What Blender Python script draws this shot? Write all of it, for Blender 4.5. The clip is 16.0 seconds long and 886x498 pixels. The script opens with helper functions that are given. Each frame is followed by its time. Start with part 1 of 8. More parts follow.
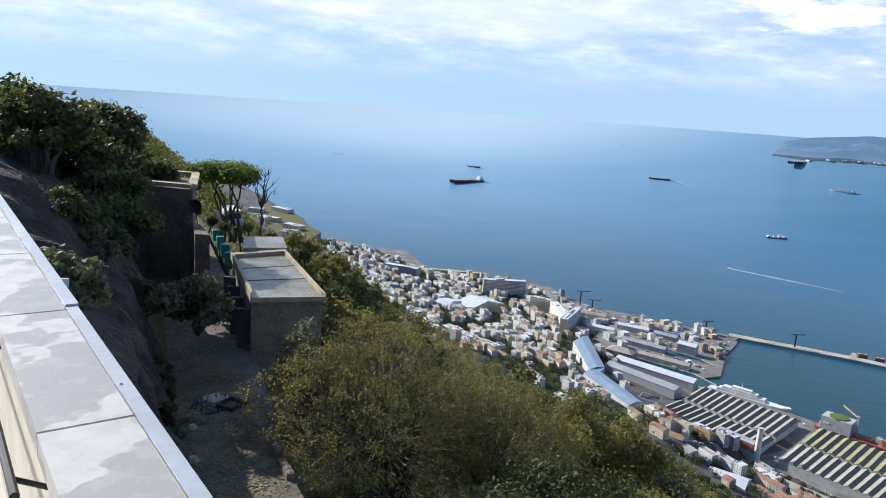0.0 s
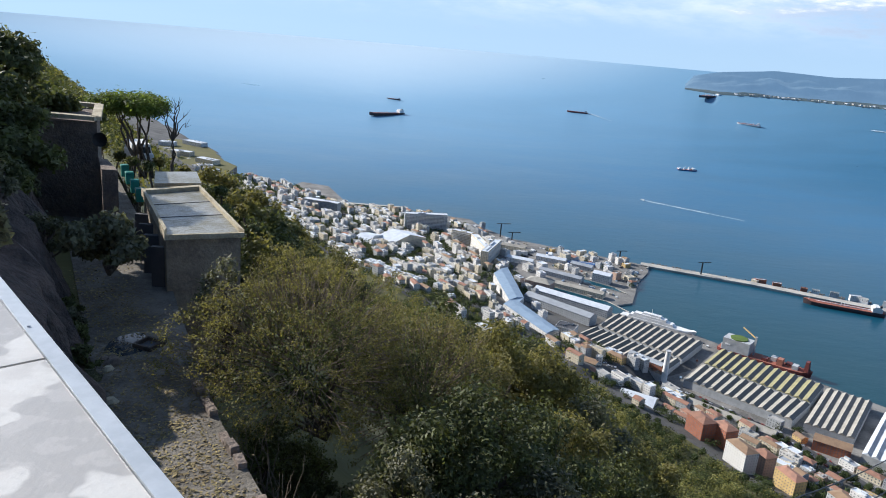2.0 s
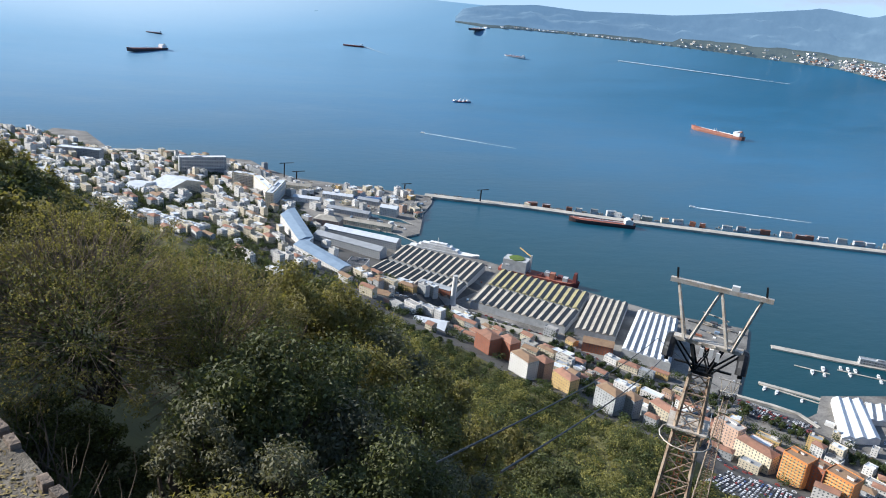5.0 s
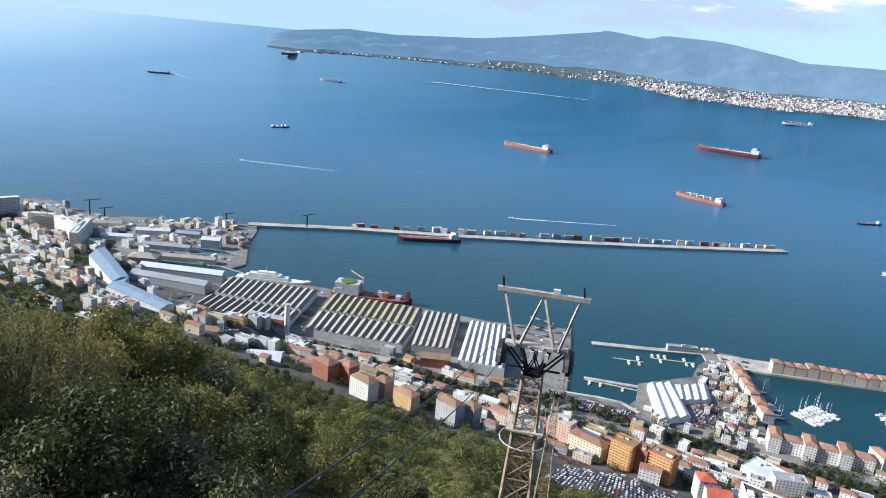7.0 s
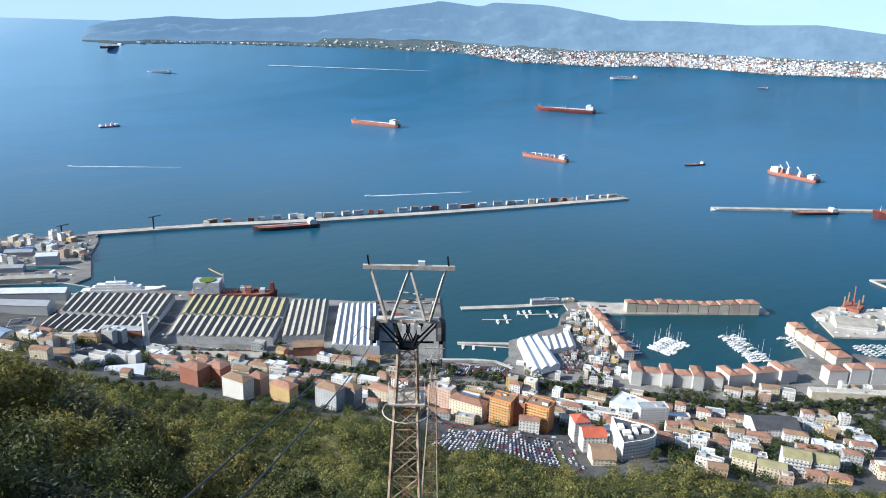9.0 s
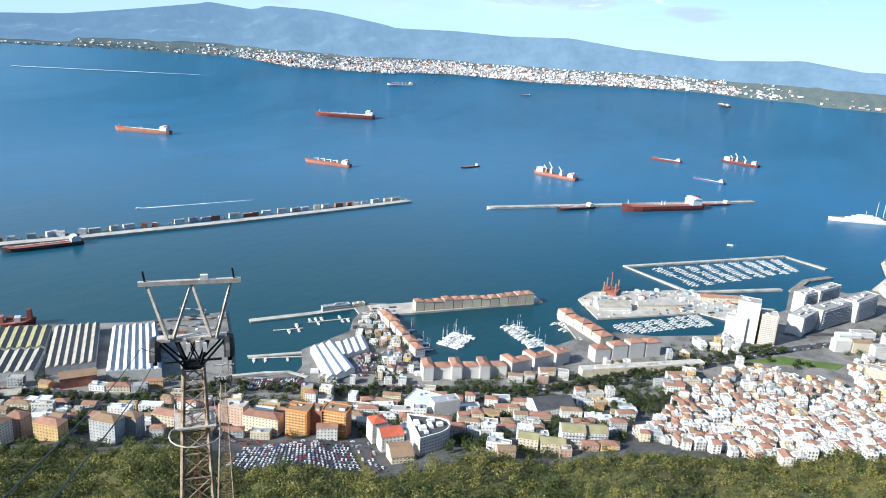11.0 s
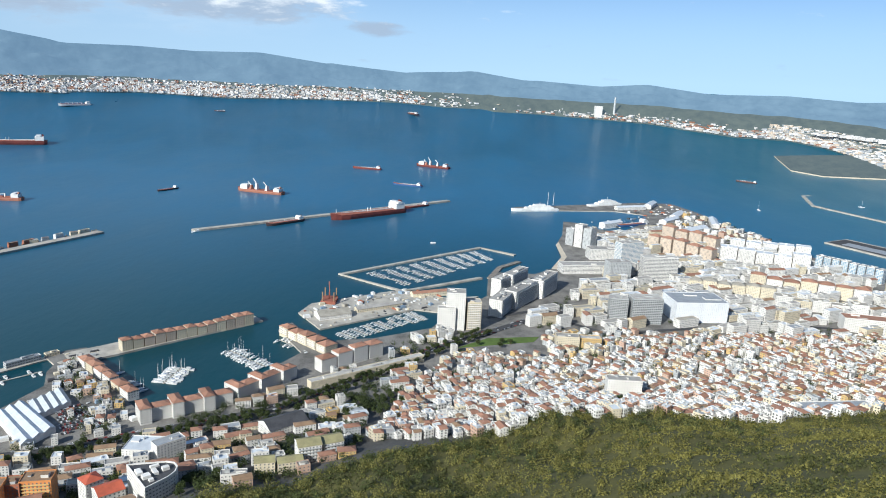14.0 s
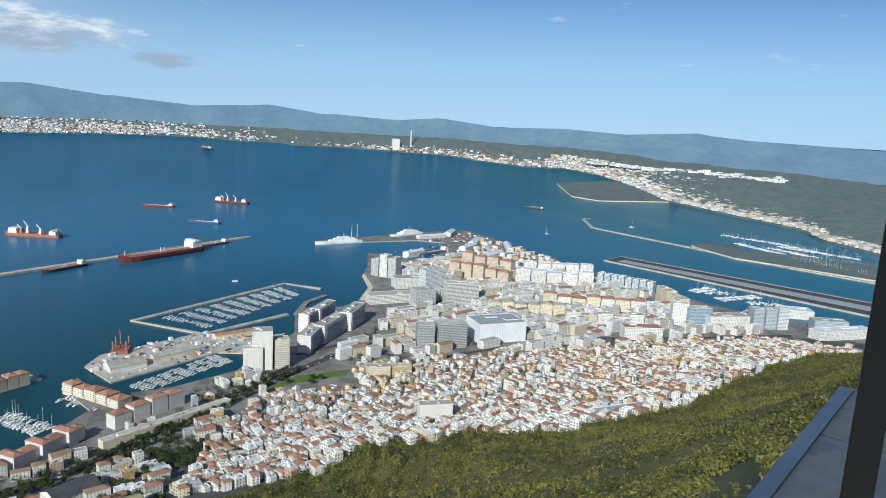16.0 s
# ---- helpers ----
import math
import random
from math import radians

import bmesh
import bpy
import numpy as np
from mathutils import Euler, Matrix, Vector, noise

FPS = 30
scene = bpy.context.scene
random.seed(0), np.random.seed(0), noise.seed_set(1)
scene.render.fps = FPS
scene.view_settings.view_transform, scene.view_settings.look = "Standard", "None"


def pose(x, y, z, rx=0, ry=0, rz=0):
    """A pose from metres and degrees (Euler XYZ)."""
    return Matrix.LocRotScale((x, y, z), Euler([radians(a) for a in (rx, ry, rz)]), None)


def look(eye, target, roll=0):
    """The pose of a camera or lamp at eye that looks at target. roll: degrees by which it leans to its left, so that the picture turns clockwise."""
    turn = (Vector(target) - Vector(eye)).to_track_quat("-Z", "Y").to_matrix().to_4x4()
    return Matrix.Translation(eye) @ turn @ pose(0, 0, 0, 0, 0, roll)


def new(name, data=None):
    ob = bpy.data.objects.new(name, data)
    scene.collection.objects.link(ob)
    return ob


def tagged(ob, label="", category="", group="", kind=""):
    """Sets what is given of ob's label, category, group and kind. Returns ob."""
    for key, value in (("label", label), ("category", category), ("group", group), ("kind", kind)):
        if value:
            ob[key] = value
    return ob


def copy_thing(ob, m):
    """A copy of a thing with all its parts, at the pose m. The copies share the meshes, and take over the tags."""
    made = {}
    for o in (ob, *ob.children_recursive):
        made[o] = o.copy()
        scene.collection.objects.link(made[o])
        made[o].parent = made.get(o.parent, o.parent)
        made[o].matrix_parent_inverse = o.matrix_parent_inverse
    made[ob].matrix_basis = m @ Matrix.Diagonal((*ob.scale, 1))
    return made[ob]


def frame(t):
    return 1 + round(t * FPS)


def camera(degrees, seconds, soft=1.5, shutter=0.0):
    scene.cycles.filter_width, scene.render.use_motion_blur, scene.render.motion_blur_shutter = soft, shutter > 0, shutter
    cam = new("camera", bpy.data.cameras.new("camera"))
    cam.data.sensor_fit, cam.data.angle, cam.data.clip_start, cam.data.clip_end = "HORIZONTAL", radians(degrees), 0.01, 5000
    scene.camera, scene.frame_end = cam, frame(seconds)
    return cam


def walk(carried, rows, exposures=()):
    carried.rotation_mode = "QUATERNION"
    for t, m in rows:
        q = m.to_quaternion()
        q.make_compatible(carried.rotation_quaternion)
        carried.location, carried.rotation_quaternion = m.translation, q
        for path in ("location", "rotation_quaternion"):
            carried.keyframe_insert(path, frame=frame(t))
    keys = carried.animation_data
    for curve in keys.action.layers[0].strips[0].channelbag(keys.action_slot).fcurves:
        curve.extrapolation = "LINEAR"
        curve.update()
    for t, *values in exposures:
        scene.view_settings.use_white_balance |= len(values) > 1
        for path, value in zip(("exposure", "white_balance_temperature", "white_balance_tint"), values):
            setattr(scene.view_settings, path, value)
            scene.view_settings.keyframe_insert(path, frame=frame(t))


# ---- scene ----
EYE = (0, 0, 412)
cam = camera(62.58, 16.0, soft=1.0)
ROWS = [
    (0.0, 78.57, -3.92, 0.79),
    (0.5, 75.23, -3.05, 1.19),
    (1.0, 74.08, -4.07, -0.65),
    (1.5, 74.00, -4.00, -3.22),
    (2.0, 73.85, -4.71, -5.37),
    (2.5, 72.68, -5.21, -7.29),
    (3.0, 70.55, -5.84, -7.23),
    (3.5, 70.31, -5.34, -9.26),
    (4.0, 69.24, -5.78, -12.62),
    (4.5, 69.62, -5.80, -17.60),
    (7.0, 73.57, -5.49, -36.54),
    (7.5, 73.36, -5.14, -39.48),
    (8.0, 73.18, -3.62, -43.25),
    (10.5, 72.90, -3.11, -59.79),
    (11.0, 73.82, -3.59, -65.78),
    (11.5, 74.88, -3.02, -70.80),
    (12.0, 75.65, -3.45, -75.34),
    (12.5, 75.54, -3.28, -79.23),
    (13.0, 75.56, -2.20, -82.82),
    (13.5, 75.93, -2.36, -86.04),
    (14.0, 76.17, -2.94, -88.97),
    (14.5, 77.15, -1.92, -93.27),
    (15.0, 78.25, -2.51, -98.47),
    (15.5, 79.17, -2.96, -101.91),
    (16.0, 79.53, -3.20, -104.48),
]
LEAN = {16.0: (0.0447, 0.0462)}
walk(cam, [(t, pose(EYE[0] + LEAN.get(t, (0, 0))[0], EYE[1] + LEAN.get(t, (0, 0))[1], EYE[2], rx, ry, rz)) for t, rx, ry, rz in ROWS],
     [(0.0, 0.45, 6000, 12), (4.5, 0.58, 6000, 11), (8.0, 0.65, 5900, 10), (11.0, 0.78, 5900, 8), (13.0, 0.4, 5900, 7), (14.5, 0.15, 6000, 6), (16.0, -0.03, 5900, 4)])

# ---- light ----
SUN_AZ, SUN_EL = -55, 30
sun = new("sun", bpy.data.lights.new("sun", "SUN"))
sun.data.energy, sun.data.angle, sun.data.color = 5.0, radians(0.5), (1.0, 0.94, 0.84)
SUN_DIR = Vector((math.sin(radians(SUN_AZ)) * math.cos(radians(SUN_EL)), math.cos(radians(SUN_AZ)) * math.cos(radians(SUN_EL)), math.sin(radians(SUN_EL))))
sun.matrix_world = look((0, 0, 600), Vector((0, 0, 600)) - SUN_DIR)


class Nodes:
    """Short hand for building node trees."""

    def __init__(self, tree):
        self.t = tree
        tree.nodes.clear()

    def n(self, kind, **kw):
        node = self.t.nodes.new(kind)
        for k, v in kw.items():
            if k in ("operation", "data_type", "blend_type", "sky_type", "sun_disc", "sun_elevation", "sun_rotation", "altitude", "air_density", "dust_density", "ozone_density", "noise_dimensions", "feature", "interpolation_type", "clamp"):
                setattr(node, k, v)
        return node

    def link(self, a, b):
        self.t.links.new(a, b)

    def math(self, op, a, b=None, clamp=False):
        node = self.t.nodes.new("ShaderNodeMath")
        node.operation, node.use_clamp = op, clamp
        for i, v in enumerate((a, b)):
            if v is None:
                continue
            if isinstance(v, (int, float)):
                node.inputs[i].default_value = v
            else:
                self.link(v, node.inputs[i])
        return node.outputs[0]

    def mix(self, fac, a, b, blend="MIX"):
        node = self.t.nodes.new("ShaderNodeMix")
        node.data_type, node.blend_type = "RGBA", blend
        for sock, v in ((node.inputs[0], fac), (node.inputs[6], a), (node.inputs[7], b)):
            if isinstance(v, (int, float)):
                sock.default_value = v
            elif isinstance(v, tuple):
                sock.default_value = (*v, 1) if len(v) == 3 else v
            else:
                self.link(v, sock)
        return node.outputs[2]

    def noise(self, vec, scale, detail=4.0, rough=0.55):
        node = self.t.nodes.new("ShaderNodeTexNoise")
        node.inputs["Scale"].default_value, node.inputs["Detail"].default_value, node.inputs["Roughness"].default_value = scale, detail, rough
        if vec is not None:
            self.link(vec, node.inputs["Vector"])
        return node.outputs["Fac"]

    def step(self, v, lo, hi):
        node = self.t.nodes.new("ShaderNodeMapRange")
        node.interpolation_type = "SMOOTHSTEP"
        node.inputs["From Min"].default_value, node.inputs["From Max"].default_value = lo, hi
        self.link(v, node.inputs["Value"])
        return node.outputs["Result"]


def make_world():
    world = bpy.data.worlds.new("sky")
    world.use_nodes = True
    scene.world = world
    k = Nodes(world.node_tree)
    tc = k.n("ShaderNodeTexCoord")
    sep = k.n("ShaderNodeSeparateXYZ")
    k.link(tc.outputs["Generated"], sep.inputs[0])
    x, y, z = sep.outputs
    up = k.math("ADD", k.math("MULTIPLY", k.math("MAXIMUM", z, 0.0), 1.6), 0.10)
    com = k.n("ShaderNodeCombineXYZ")
    for s, v in zip(com.inputs, (x, y, up)):
        k.link(v, s)
    sky = k.n("ShaderNodeTexSky", sky_type="NISHITA", sun_disc=False, sun_elevation=radians(SUN_EL), sun_rotation=radians(SUN_AZ), altitude=400, air_density=1.0, dust_density=0.3, ozone_density=1.4)
    k.link(com.outputs[0], sky.inputs["Vector"])
    # clouds: a bright sheet in the south-west, loose heaps over the hills, clear sky in the north
    cs = k.n("ShaderNodeCombineXYZ")
    k.link(x, cs.inputs[0])
    k.link(y, cs.inputs[1])
    k.link(k.math("MULTIPLY", z, 4.0), cs.inputs[2])
    streak = k.noise(cs.outputs[0], 3.0, 7, 0.6)
    puffs = k.noise(cs.outputs[0], 11.0, 7, 0.62)

    def heap(az, el, wide, tall):
        """How near a direction is to a cloud heap, 1 in its middle."""
        dx = k.math("SUBTRACT", x, math.sin(radians(az)) * math.cos(radians(el)))
        dy = k.math("SUBTRACT", y, math.cos(radians(az)) * math.cos(radians(el)))
        dz = k.math("SUBTRACT", z, math.sin(radians(el)))
        q = k.math("ADD", k.math("DIVIDE", k.math("ADD", k.math("POWER", dx, 2.0), k.math("POWER", dy, 2.0)), wide * wide), k.math("DIVIDE", k.math("POWER", dz, 2.0), tall * tall))
        return k.math("SUBTRACT", 1.0, q, True)

    south = k.step(y, -0.1, 0.75)
    edge = k.math("ADD", z, k.math("MULTIPLY", k.math("SUBTRACT", streak, 0.5), 0.16))
    sheet = k.math("MULTIPLY", k.step(edge, 0.07, 0.115), k.step(k.math("SUBTRACT", k.math("MULTIPLY", y, 0.98), k.math("MULTIPLY", x, 0.17)), 0.80, 0.92))
    heaps = k.math("ADD", k.math("MULTIPLY", k.math("MAXIMUM", k.math("MAXIMUM", heap(72.5, 4.2, 0.19, 0.032), heap(48, 3.6, 0.42, 0.045)), k.math("MAXIMUM", heap(24, 7.5, 0.10, 0.03), heap(84, 2.6, 0.06, 0.012))), 0.34), puffs)
    low = k.step(heaps, 0.60, 0.84)
    glow = k.mix(streak, (4.8, 5.8, 7.0), (10.5, 10.6, 10.8))
    crest = k.math("ADD", k.math("MULTIPLY", puffs, 1.7), k.math("MULTIPLY", k.math("SUBTRACT", z, 0.062), 12.0))
    puffcol = k.mix(k.step(crest, 0.95, 1.32), (4.7, 5.6, 6.9), (11.5, 11.5, 11.4))
    # a broken veil over the southern and western sky
    lumps = k.math("ADD", k.math("MULTIPLY", streak, 0.55), k.math("MULTIPLY", puffs, 0.45))
    veil = k.math("MULTIPLY", k.math("MULTIPLY", k.step(lumps, 0.30, 0.60), k.step(y, 0.06, 0.5)), k.step(z, 0.01, 0.085))
    veilcol = k.mix(k.step(puffs, 0.36, 0.72), (6.8, 8.1, 9.5), (10.4, 10.7, 11.0))
    c1 = k.mix(k.math("MULTIPLY", south, 0.5), k.mix(1.0, sky.outputs[0], (1.35, 1.5, 1.6), "MULTIPLY"), (4.6, 6.2, 8.2))
    haze = k.math("MULTIPLY", k.math("SUBTRACT", 1.0, k.step(z, 0.0, 0.17)), 0.75)
    c2 = k.mix(haze, c1, k.mix(k.step(y, 0.3, 0.9), (5.5, 7.4, 9.3), (4.5, 6.2, 7.8)))
    thin = k.math("SUBTRACT", 1.0, k.math("MULTIPLY", k.step(z, 0.2, 0.5), 0.75))
    c3 = k.mix(k.math("MULTIPLY", k.math("MULTIPLY", sheet, 0.9), thin), c2, glow)
    c3 = k.mix(k.math("MULTIPLY", k.math("MULTIPLY", veil, 0.62), thin), c3, veilcol)
    c3 = k.mix(k.math("MULTIPLY", low, 0.85), c3, puffcol)
    bg = k.n("ShaderNodeBackground")
    bg.inputs["Strength"].default_value = 0.08
    k.link(c3, bg.inputs["Color"])
    out = k.n("ShaderNodeOutputWorld")
    k.link(bg.outputs[0], out.inputs[0])


make_world()


# ---- materials ----
def material(name, color, second=None, rough=0.8, scale=1.0, fine=None, bump=0.0, metal=0.0, amount=1.0, vary=0.0, island=0.0, spec=0.4, glow=None, leaf=0.0):
    """Two noise scales mix two colours; vary changes brightness from object to object, island from piece to piece."""
    m = bpy.data.materials.new(name)
    m.use_nodes = True
    k = Nodes(m.node_tree)
    tc = k.n("ShaderNodeTexCoord")
    geo = k.n("ShaderNodeNewGeometry")
    vec = geo.outputs["Position"]
    second = second or tuple(c * 0.7 for c in color)
    a = k.noise(vec, scale, 5, 0.6)
    b = k.noise(vec, fine or scale * 9, 4, 0.6)
    f = k.step(k.math("ADD", k.math("MULTIPLY", a, 0.65), k.math("MULTIPLY", b, 0.35)), 0.36, 0.66)
    col = k.mix(k.math("MULTIPLY", f, amount), color, second)
    if vary:
        info = k.n("ShaderNodeObjectInfo")
        v = k.math("ADD", k.math("MULTIPLY", info.outputs["Random"], vary), 1 - vary * 0.6)
        hs = k.n("ShaderNodeHueSaturation")
        k.link(v, hs.inputs["Value"])
        k.link(col, hs.inputs["Color"])
        col = hs.outputs[0]
    if island:
        v = k.math("ADD", k.math("MULTIPLY", geo.outputs["Random Per Island"], island), 1 - island * 0.6)
        hs = k.n("ShaderNodeHueSaturation")
        k.link(v, hs.inputs["Value"])
        k.link(col, hs.inputs["Color"])
        col = hs.outputs[0]
    p = k.n("ShaderNodeBsdfPrincipled")
    k.link(col, p.inputs["Base Color"])
    p.inputs["Roughness"].default_value, p.inputs["Metallic"].default_value = rough, metal
    p.inputs["Specular IOR Level"].default_value = spec
    if glow:
        p.inputs["Emission Color"].default_value = (*glow, 1)
        p.inputs["Emission Strength"].default_value = 1.0
    if bump:
        bn = k.n("ShaderNodeBump")
        bn.inputs["Strength"].default_value = bump
        bn.inputs["Distance"].default_value = 0.3 / scale if scale > 1 else 0.3
        k.link(b, bn.inputs["Height"])
        k.link(bn.outputs[0], p.inputs["Normal"])
    out = k.n("ShaderNodeOutputMaterial")
    if leaf:
        # thin blades let part of the sunlight through
        tr = k.n("ShaderNodeBsdfTranslucent")
        k.link(k.mix(1.0, col, (1.5, 1.5, 0.9), "MULTIPLY"), tr.inputs["Color"])
        mx = k.n("ShaderNodeMixShader")
        mx.inputs[0].default_value = leaf
        k.link(p.outputs[0], mx.inputs[1])
        k.link(tr.outputs[0], mx.inputs[2])
        k.link(mx.outputs[0], out.inputs[0])
    else:
        k.link(p.outputs[0], out.inputs[0])
    return m


def sea_material():
    m = bpy.data.materials.new("sea_water")
    m.use_nodes = True
    k = Nodes(m.node_tree)
    geo = k.n("ShaderNodeNewGeometry")
    pos = geo.outputs["Position"]
    mp = k.n("ShaderNodeMapping")
    mp.inputs["Scale"].default_value = (1, 2.2, 1)
    mp.inputs["Rotation"].default_value = (0, 0, 0.5)
    k.link(pos, mp.inputs["Vector"])
    a = k.noise(mp.outputs[0], 0.0022, 6, 0.6)
    b = k.noise(mp.outputs[0], 0.02, 5, 0.6)
    # shallower, greener water inside the harbour; further out, haze is lifted into the colour
    sp = k.n("ShaderNodeSeparateXYZ")
    k.link(pos, sp.inputs[0])
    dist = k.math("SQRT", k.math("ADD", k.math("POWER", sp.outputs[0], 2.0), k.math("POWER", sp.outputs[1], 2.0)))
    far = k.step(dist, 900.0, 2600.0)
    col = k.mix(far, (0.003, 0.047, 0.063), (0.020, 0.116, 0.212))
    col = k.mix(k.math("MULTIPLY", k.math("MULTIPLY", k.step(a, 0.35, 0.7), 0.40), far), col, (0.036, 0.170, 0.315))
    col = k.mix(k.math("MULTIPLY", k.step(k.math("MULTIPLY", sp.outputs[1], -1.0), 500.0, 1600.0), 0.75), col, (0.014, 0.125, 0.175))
    # haze and sky sheen over the southern sea, painted into the base colour
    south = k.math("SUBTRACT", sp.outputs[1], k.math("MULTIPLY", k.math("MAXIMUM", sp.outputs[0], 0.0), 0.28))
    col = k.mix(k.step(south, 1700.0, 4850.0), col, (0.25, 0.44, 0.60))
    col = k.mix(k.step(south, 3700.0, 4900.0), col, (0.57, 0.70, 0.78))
    p = k.n("ShaderNodeBsdfPrincipled")
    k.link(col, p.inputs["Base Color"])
    p.inputs["IOR"].default_value = 1.33
    p.inputs["Specular IOR Level"].default_value = 0.36
    k.link(k.math("ADD", k.math("MULTIPLY", a, 0.2), 0.22), p.inputs["Roughness"])
    bn = k.n("ShaderNodeBump")
    bn.inputs["Strength"].default_value, bn.inputs["Distance"].default_value = 0.22, 3.0
    flat = k.n("ShaderNodeCombineXYZ")
    flat.inputs[2].default_value = 1.0
    k.link(flat.outputs[0], bn.inputs["Normal"])
    k.link(b, bn.inputs["Height"])
    k.link(bn.outputs[0], p.inputs["Normal"])
    out = k.n("ShaderNodeOutputMaterial")
    k.link(p.outputs[0], out.inputs[0])
    return m


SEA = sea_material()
SCRUB = material("hillside_scrub", (0.125, 0.115, 0.034), (0.075, 0.072, 0.023), 0.95, 0.02, 0.3, 0.6)
EARTH = material("town_ground", (0.115, 0.11, 0.102), (0.052, 0.05, 0.047), 0.9, 0.02, 0.3)
PAVING = material("pale_paving", (0.25, 0.236, 0.214), (0.10, 0.095, 0.087), 0.9, 0.03, 0.4)
ASPHALT = material("asphalt", (0.075, 0.075, 0.078), (0.045, 0.045, 0.047), 0.9, 0.05, 1.5)
QUAY = material("quay_concrete", (0.52, 0.48, 0.41), (0.30, 0.28, 0.245), 0.9, 0.04, 0.7)
ROCKS = material("breakwater_rock", (0.30, 0.27, 0.23), (0.13, 0.115, 0.10), 0.95, 0.2, 1.5, 0.6)
WHITE = material("white_render", (0.80, 0.78, 0.74), (0.64, 0.615, 0.575), 0.8, 0.15, 2.0, vary=0.2)
CREAM = material("cream_render", (0.74, 0.66, 0.50), (0.60, 0.52, 0.38), 0.8, 0.15, 2.0, vary=0.25)
OCHRE = material("ochre_render", (0.66, 0.46, 0.20), (0.53, 0.36, 0.15), 0.8, 0.15, 2.0, vary=0.2)
PINK = material("pink_render", (0.60, 0.42, 0.32), (0.48, 0.32, 0.24), 0.8, 0.15, 2.0, vary=0.2)
GREYW = material("grey_render", (0.50, 0.51, 0.51), (0.37, 0.38, 0.38), 0.8, 0.15, 2.0, vary=0.25)
BRICK = material("red_brick", (0.42, 0.16, 0.09), (0.30, 0.11, 0.065), 0.85, 0.2, 3.0, vary=0.2)
TANWALL = material("pale_tan_render", (0.64, 0.53, 0.42), (0.52, 0.42, 0.33), 0.8, 0.15, 2.0, vary=0.15)
ORANGE = material("orange_render", (0.72, 0.30, 0.10), (0.58, 0.23, 0.08), 0.8, 0.2, 2.0)
TILE = material("terracotta_tiles", (0.39, 0.20, 0.13), (0.25, 0.14, 0.10), 0.85, 0.15, 2.2, 0.3, vary=0.35)
REDROOF = material("bright_red_roof", (0.52, 0.12, 0.065), (0.38, 0.09, 0.05), 0.8, 0.2, 2.0)
BROWNROOF = material("brown_roof", (0.30, 0.20, 0.12), (0.22, 0.14, 0.09), 0.85, 0.15, 2.0)
FLATROOF = material("flat_roof_felt", (0.48, 0.46, 0.42), (0.32, 0.30, 0.28), 0.9, 0.1, 1.2, vary=0.45)
WHITEROOF = material("white_metal_roof", (0.66, 0.69, 0.72), (0.52, 0.55, 0.58), 0.5, 0.1, 1.0)
GREYROOF = material("grey_metal_roof", (0.36, 0.38, 0.40), (0.26, 0.275, 0.29), 0.55, 0.1, 1.0)
DARKROOF = material("dark_roof", (0.085, 0.085, 0.09), (0.05, 0.05, 0.055), 0.7, 0.1, 1.0)
# paler than the plain glass, so panes on distant walls stand out less
FARGLASS = material("pale_window_glass", (0.16, 0.17, 0.18), (0.09, 0.10, 0.11), 0.3, 0.3, 3.0)
GLASS = material("window_glass", (0.045, 0.055, 0.065), (0.025, 0.03, 0.036), 0.12, 0.3, 3.0)
BLUEGLASS = material("blue_glass", (0.16, 0.30, 0.42), (0.10, 0.20, 0.30), 0.15, 0.3, 3.0)
STEEL = material("weathered_steel", (0.62, 0.59, 0.53), (0.42, 0.33, 0.24), 0.6, 1.2, 9.0, metal=0.3)
DARKSTEEL = material("dark_steel", (0.035, 0.035, 0.038), (0.02, 0.02, 0.02), 0.5, 1.0, 6.0, metal=0.5)
REDHULL = material("red_hull", (0.21, 0.052, 0.042), (0.13, 0.038, 0.033), 0.6, 0.05, 0.6)
DARKHULL = material("dark_hull", (0.05, 0.045, 0.05), (0.09, 0.05, 0.045), 0.6, 0.05, 0.6)
ORANGEHULL = material("orange_hull", (0.42, 0.18, 0.115), (0.30, 0.12, 0.08), 0.6, 0.05, 0.6)
BLUEHULL = material("blue_hull", (0.06, 0.13, 0.28), (0.04, 0.09, 0.20), 0.6, 0.05, 0.6)
SHIPWHITE = material("ship_white", (0.80, 0.80, 0.78), (0.62, 0.61, 0.58), 0.5, 0.08, 0.8)
REDDECK = material("red_deck", (0.34, 0.12, 0.08), (0.25, 0.09, 0.06), 0.8, 0.1, 1.0)
FOAM = material("wake_foam", (0.70, 0.76, 0.78), (0.35, 0.48, 0.55), 0.9, 0.05, 0.4)
GRASS = material("lawn", (0.11, 0.17, 0.035), (0.07, 0.11, 0.025), 0.95, 0.05, 0.8)
SAND = material("sand", (0.62, 0.54, 0.42), (0.50, 0.43, 0.33), 0.95, 0.05, 0.8)


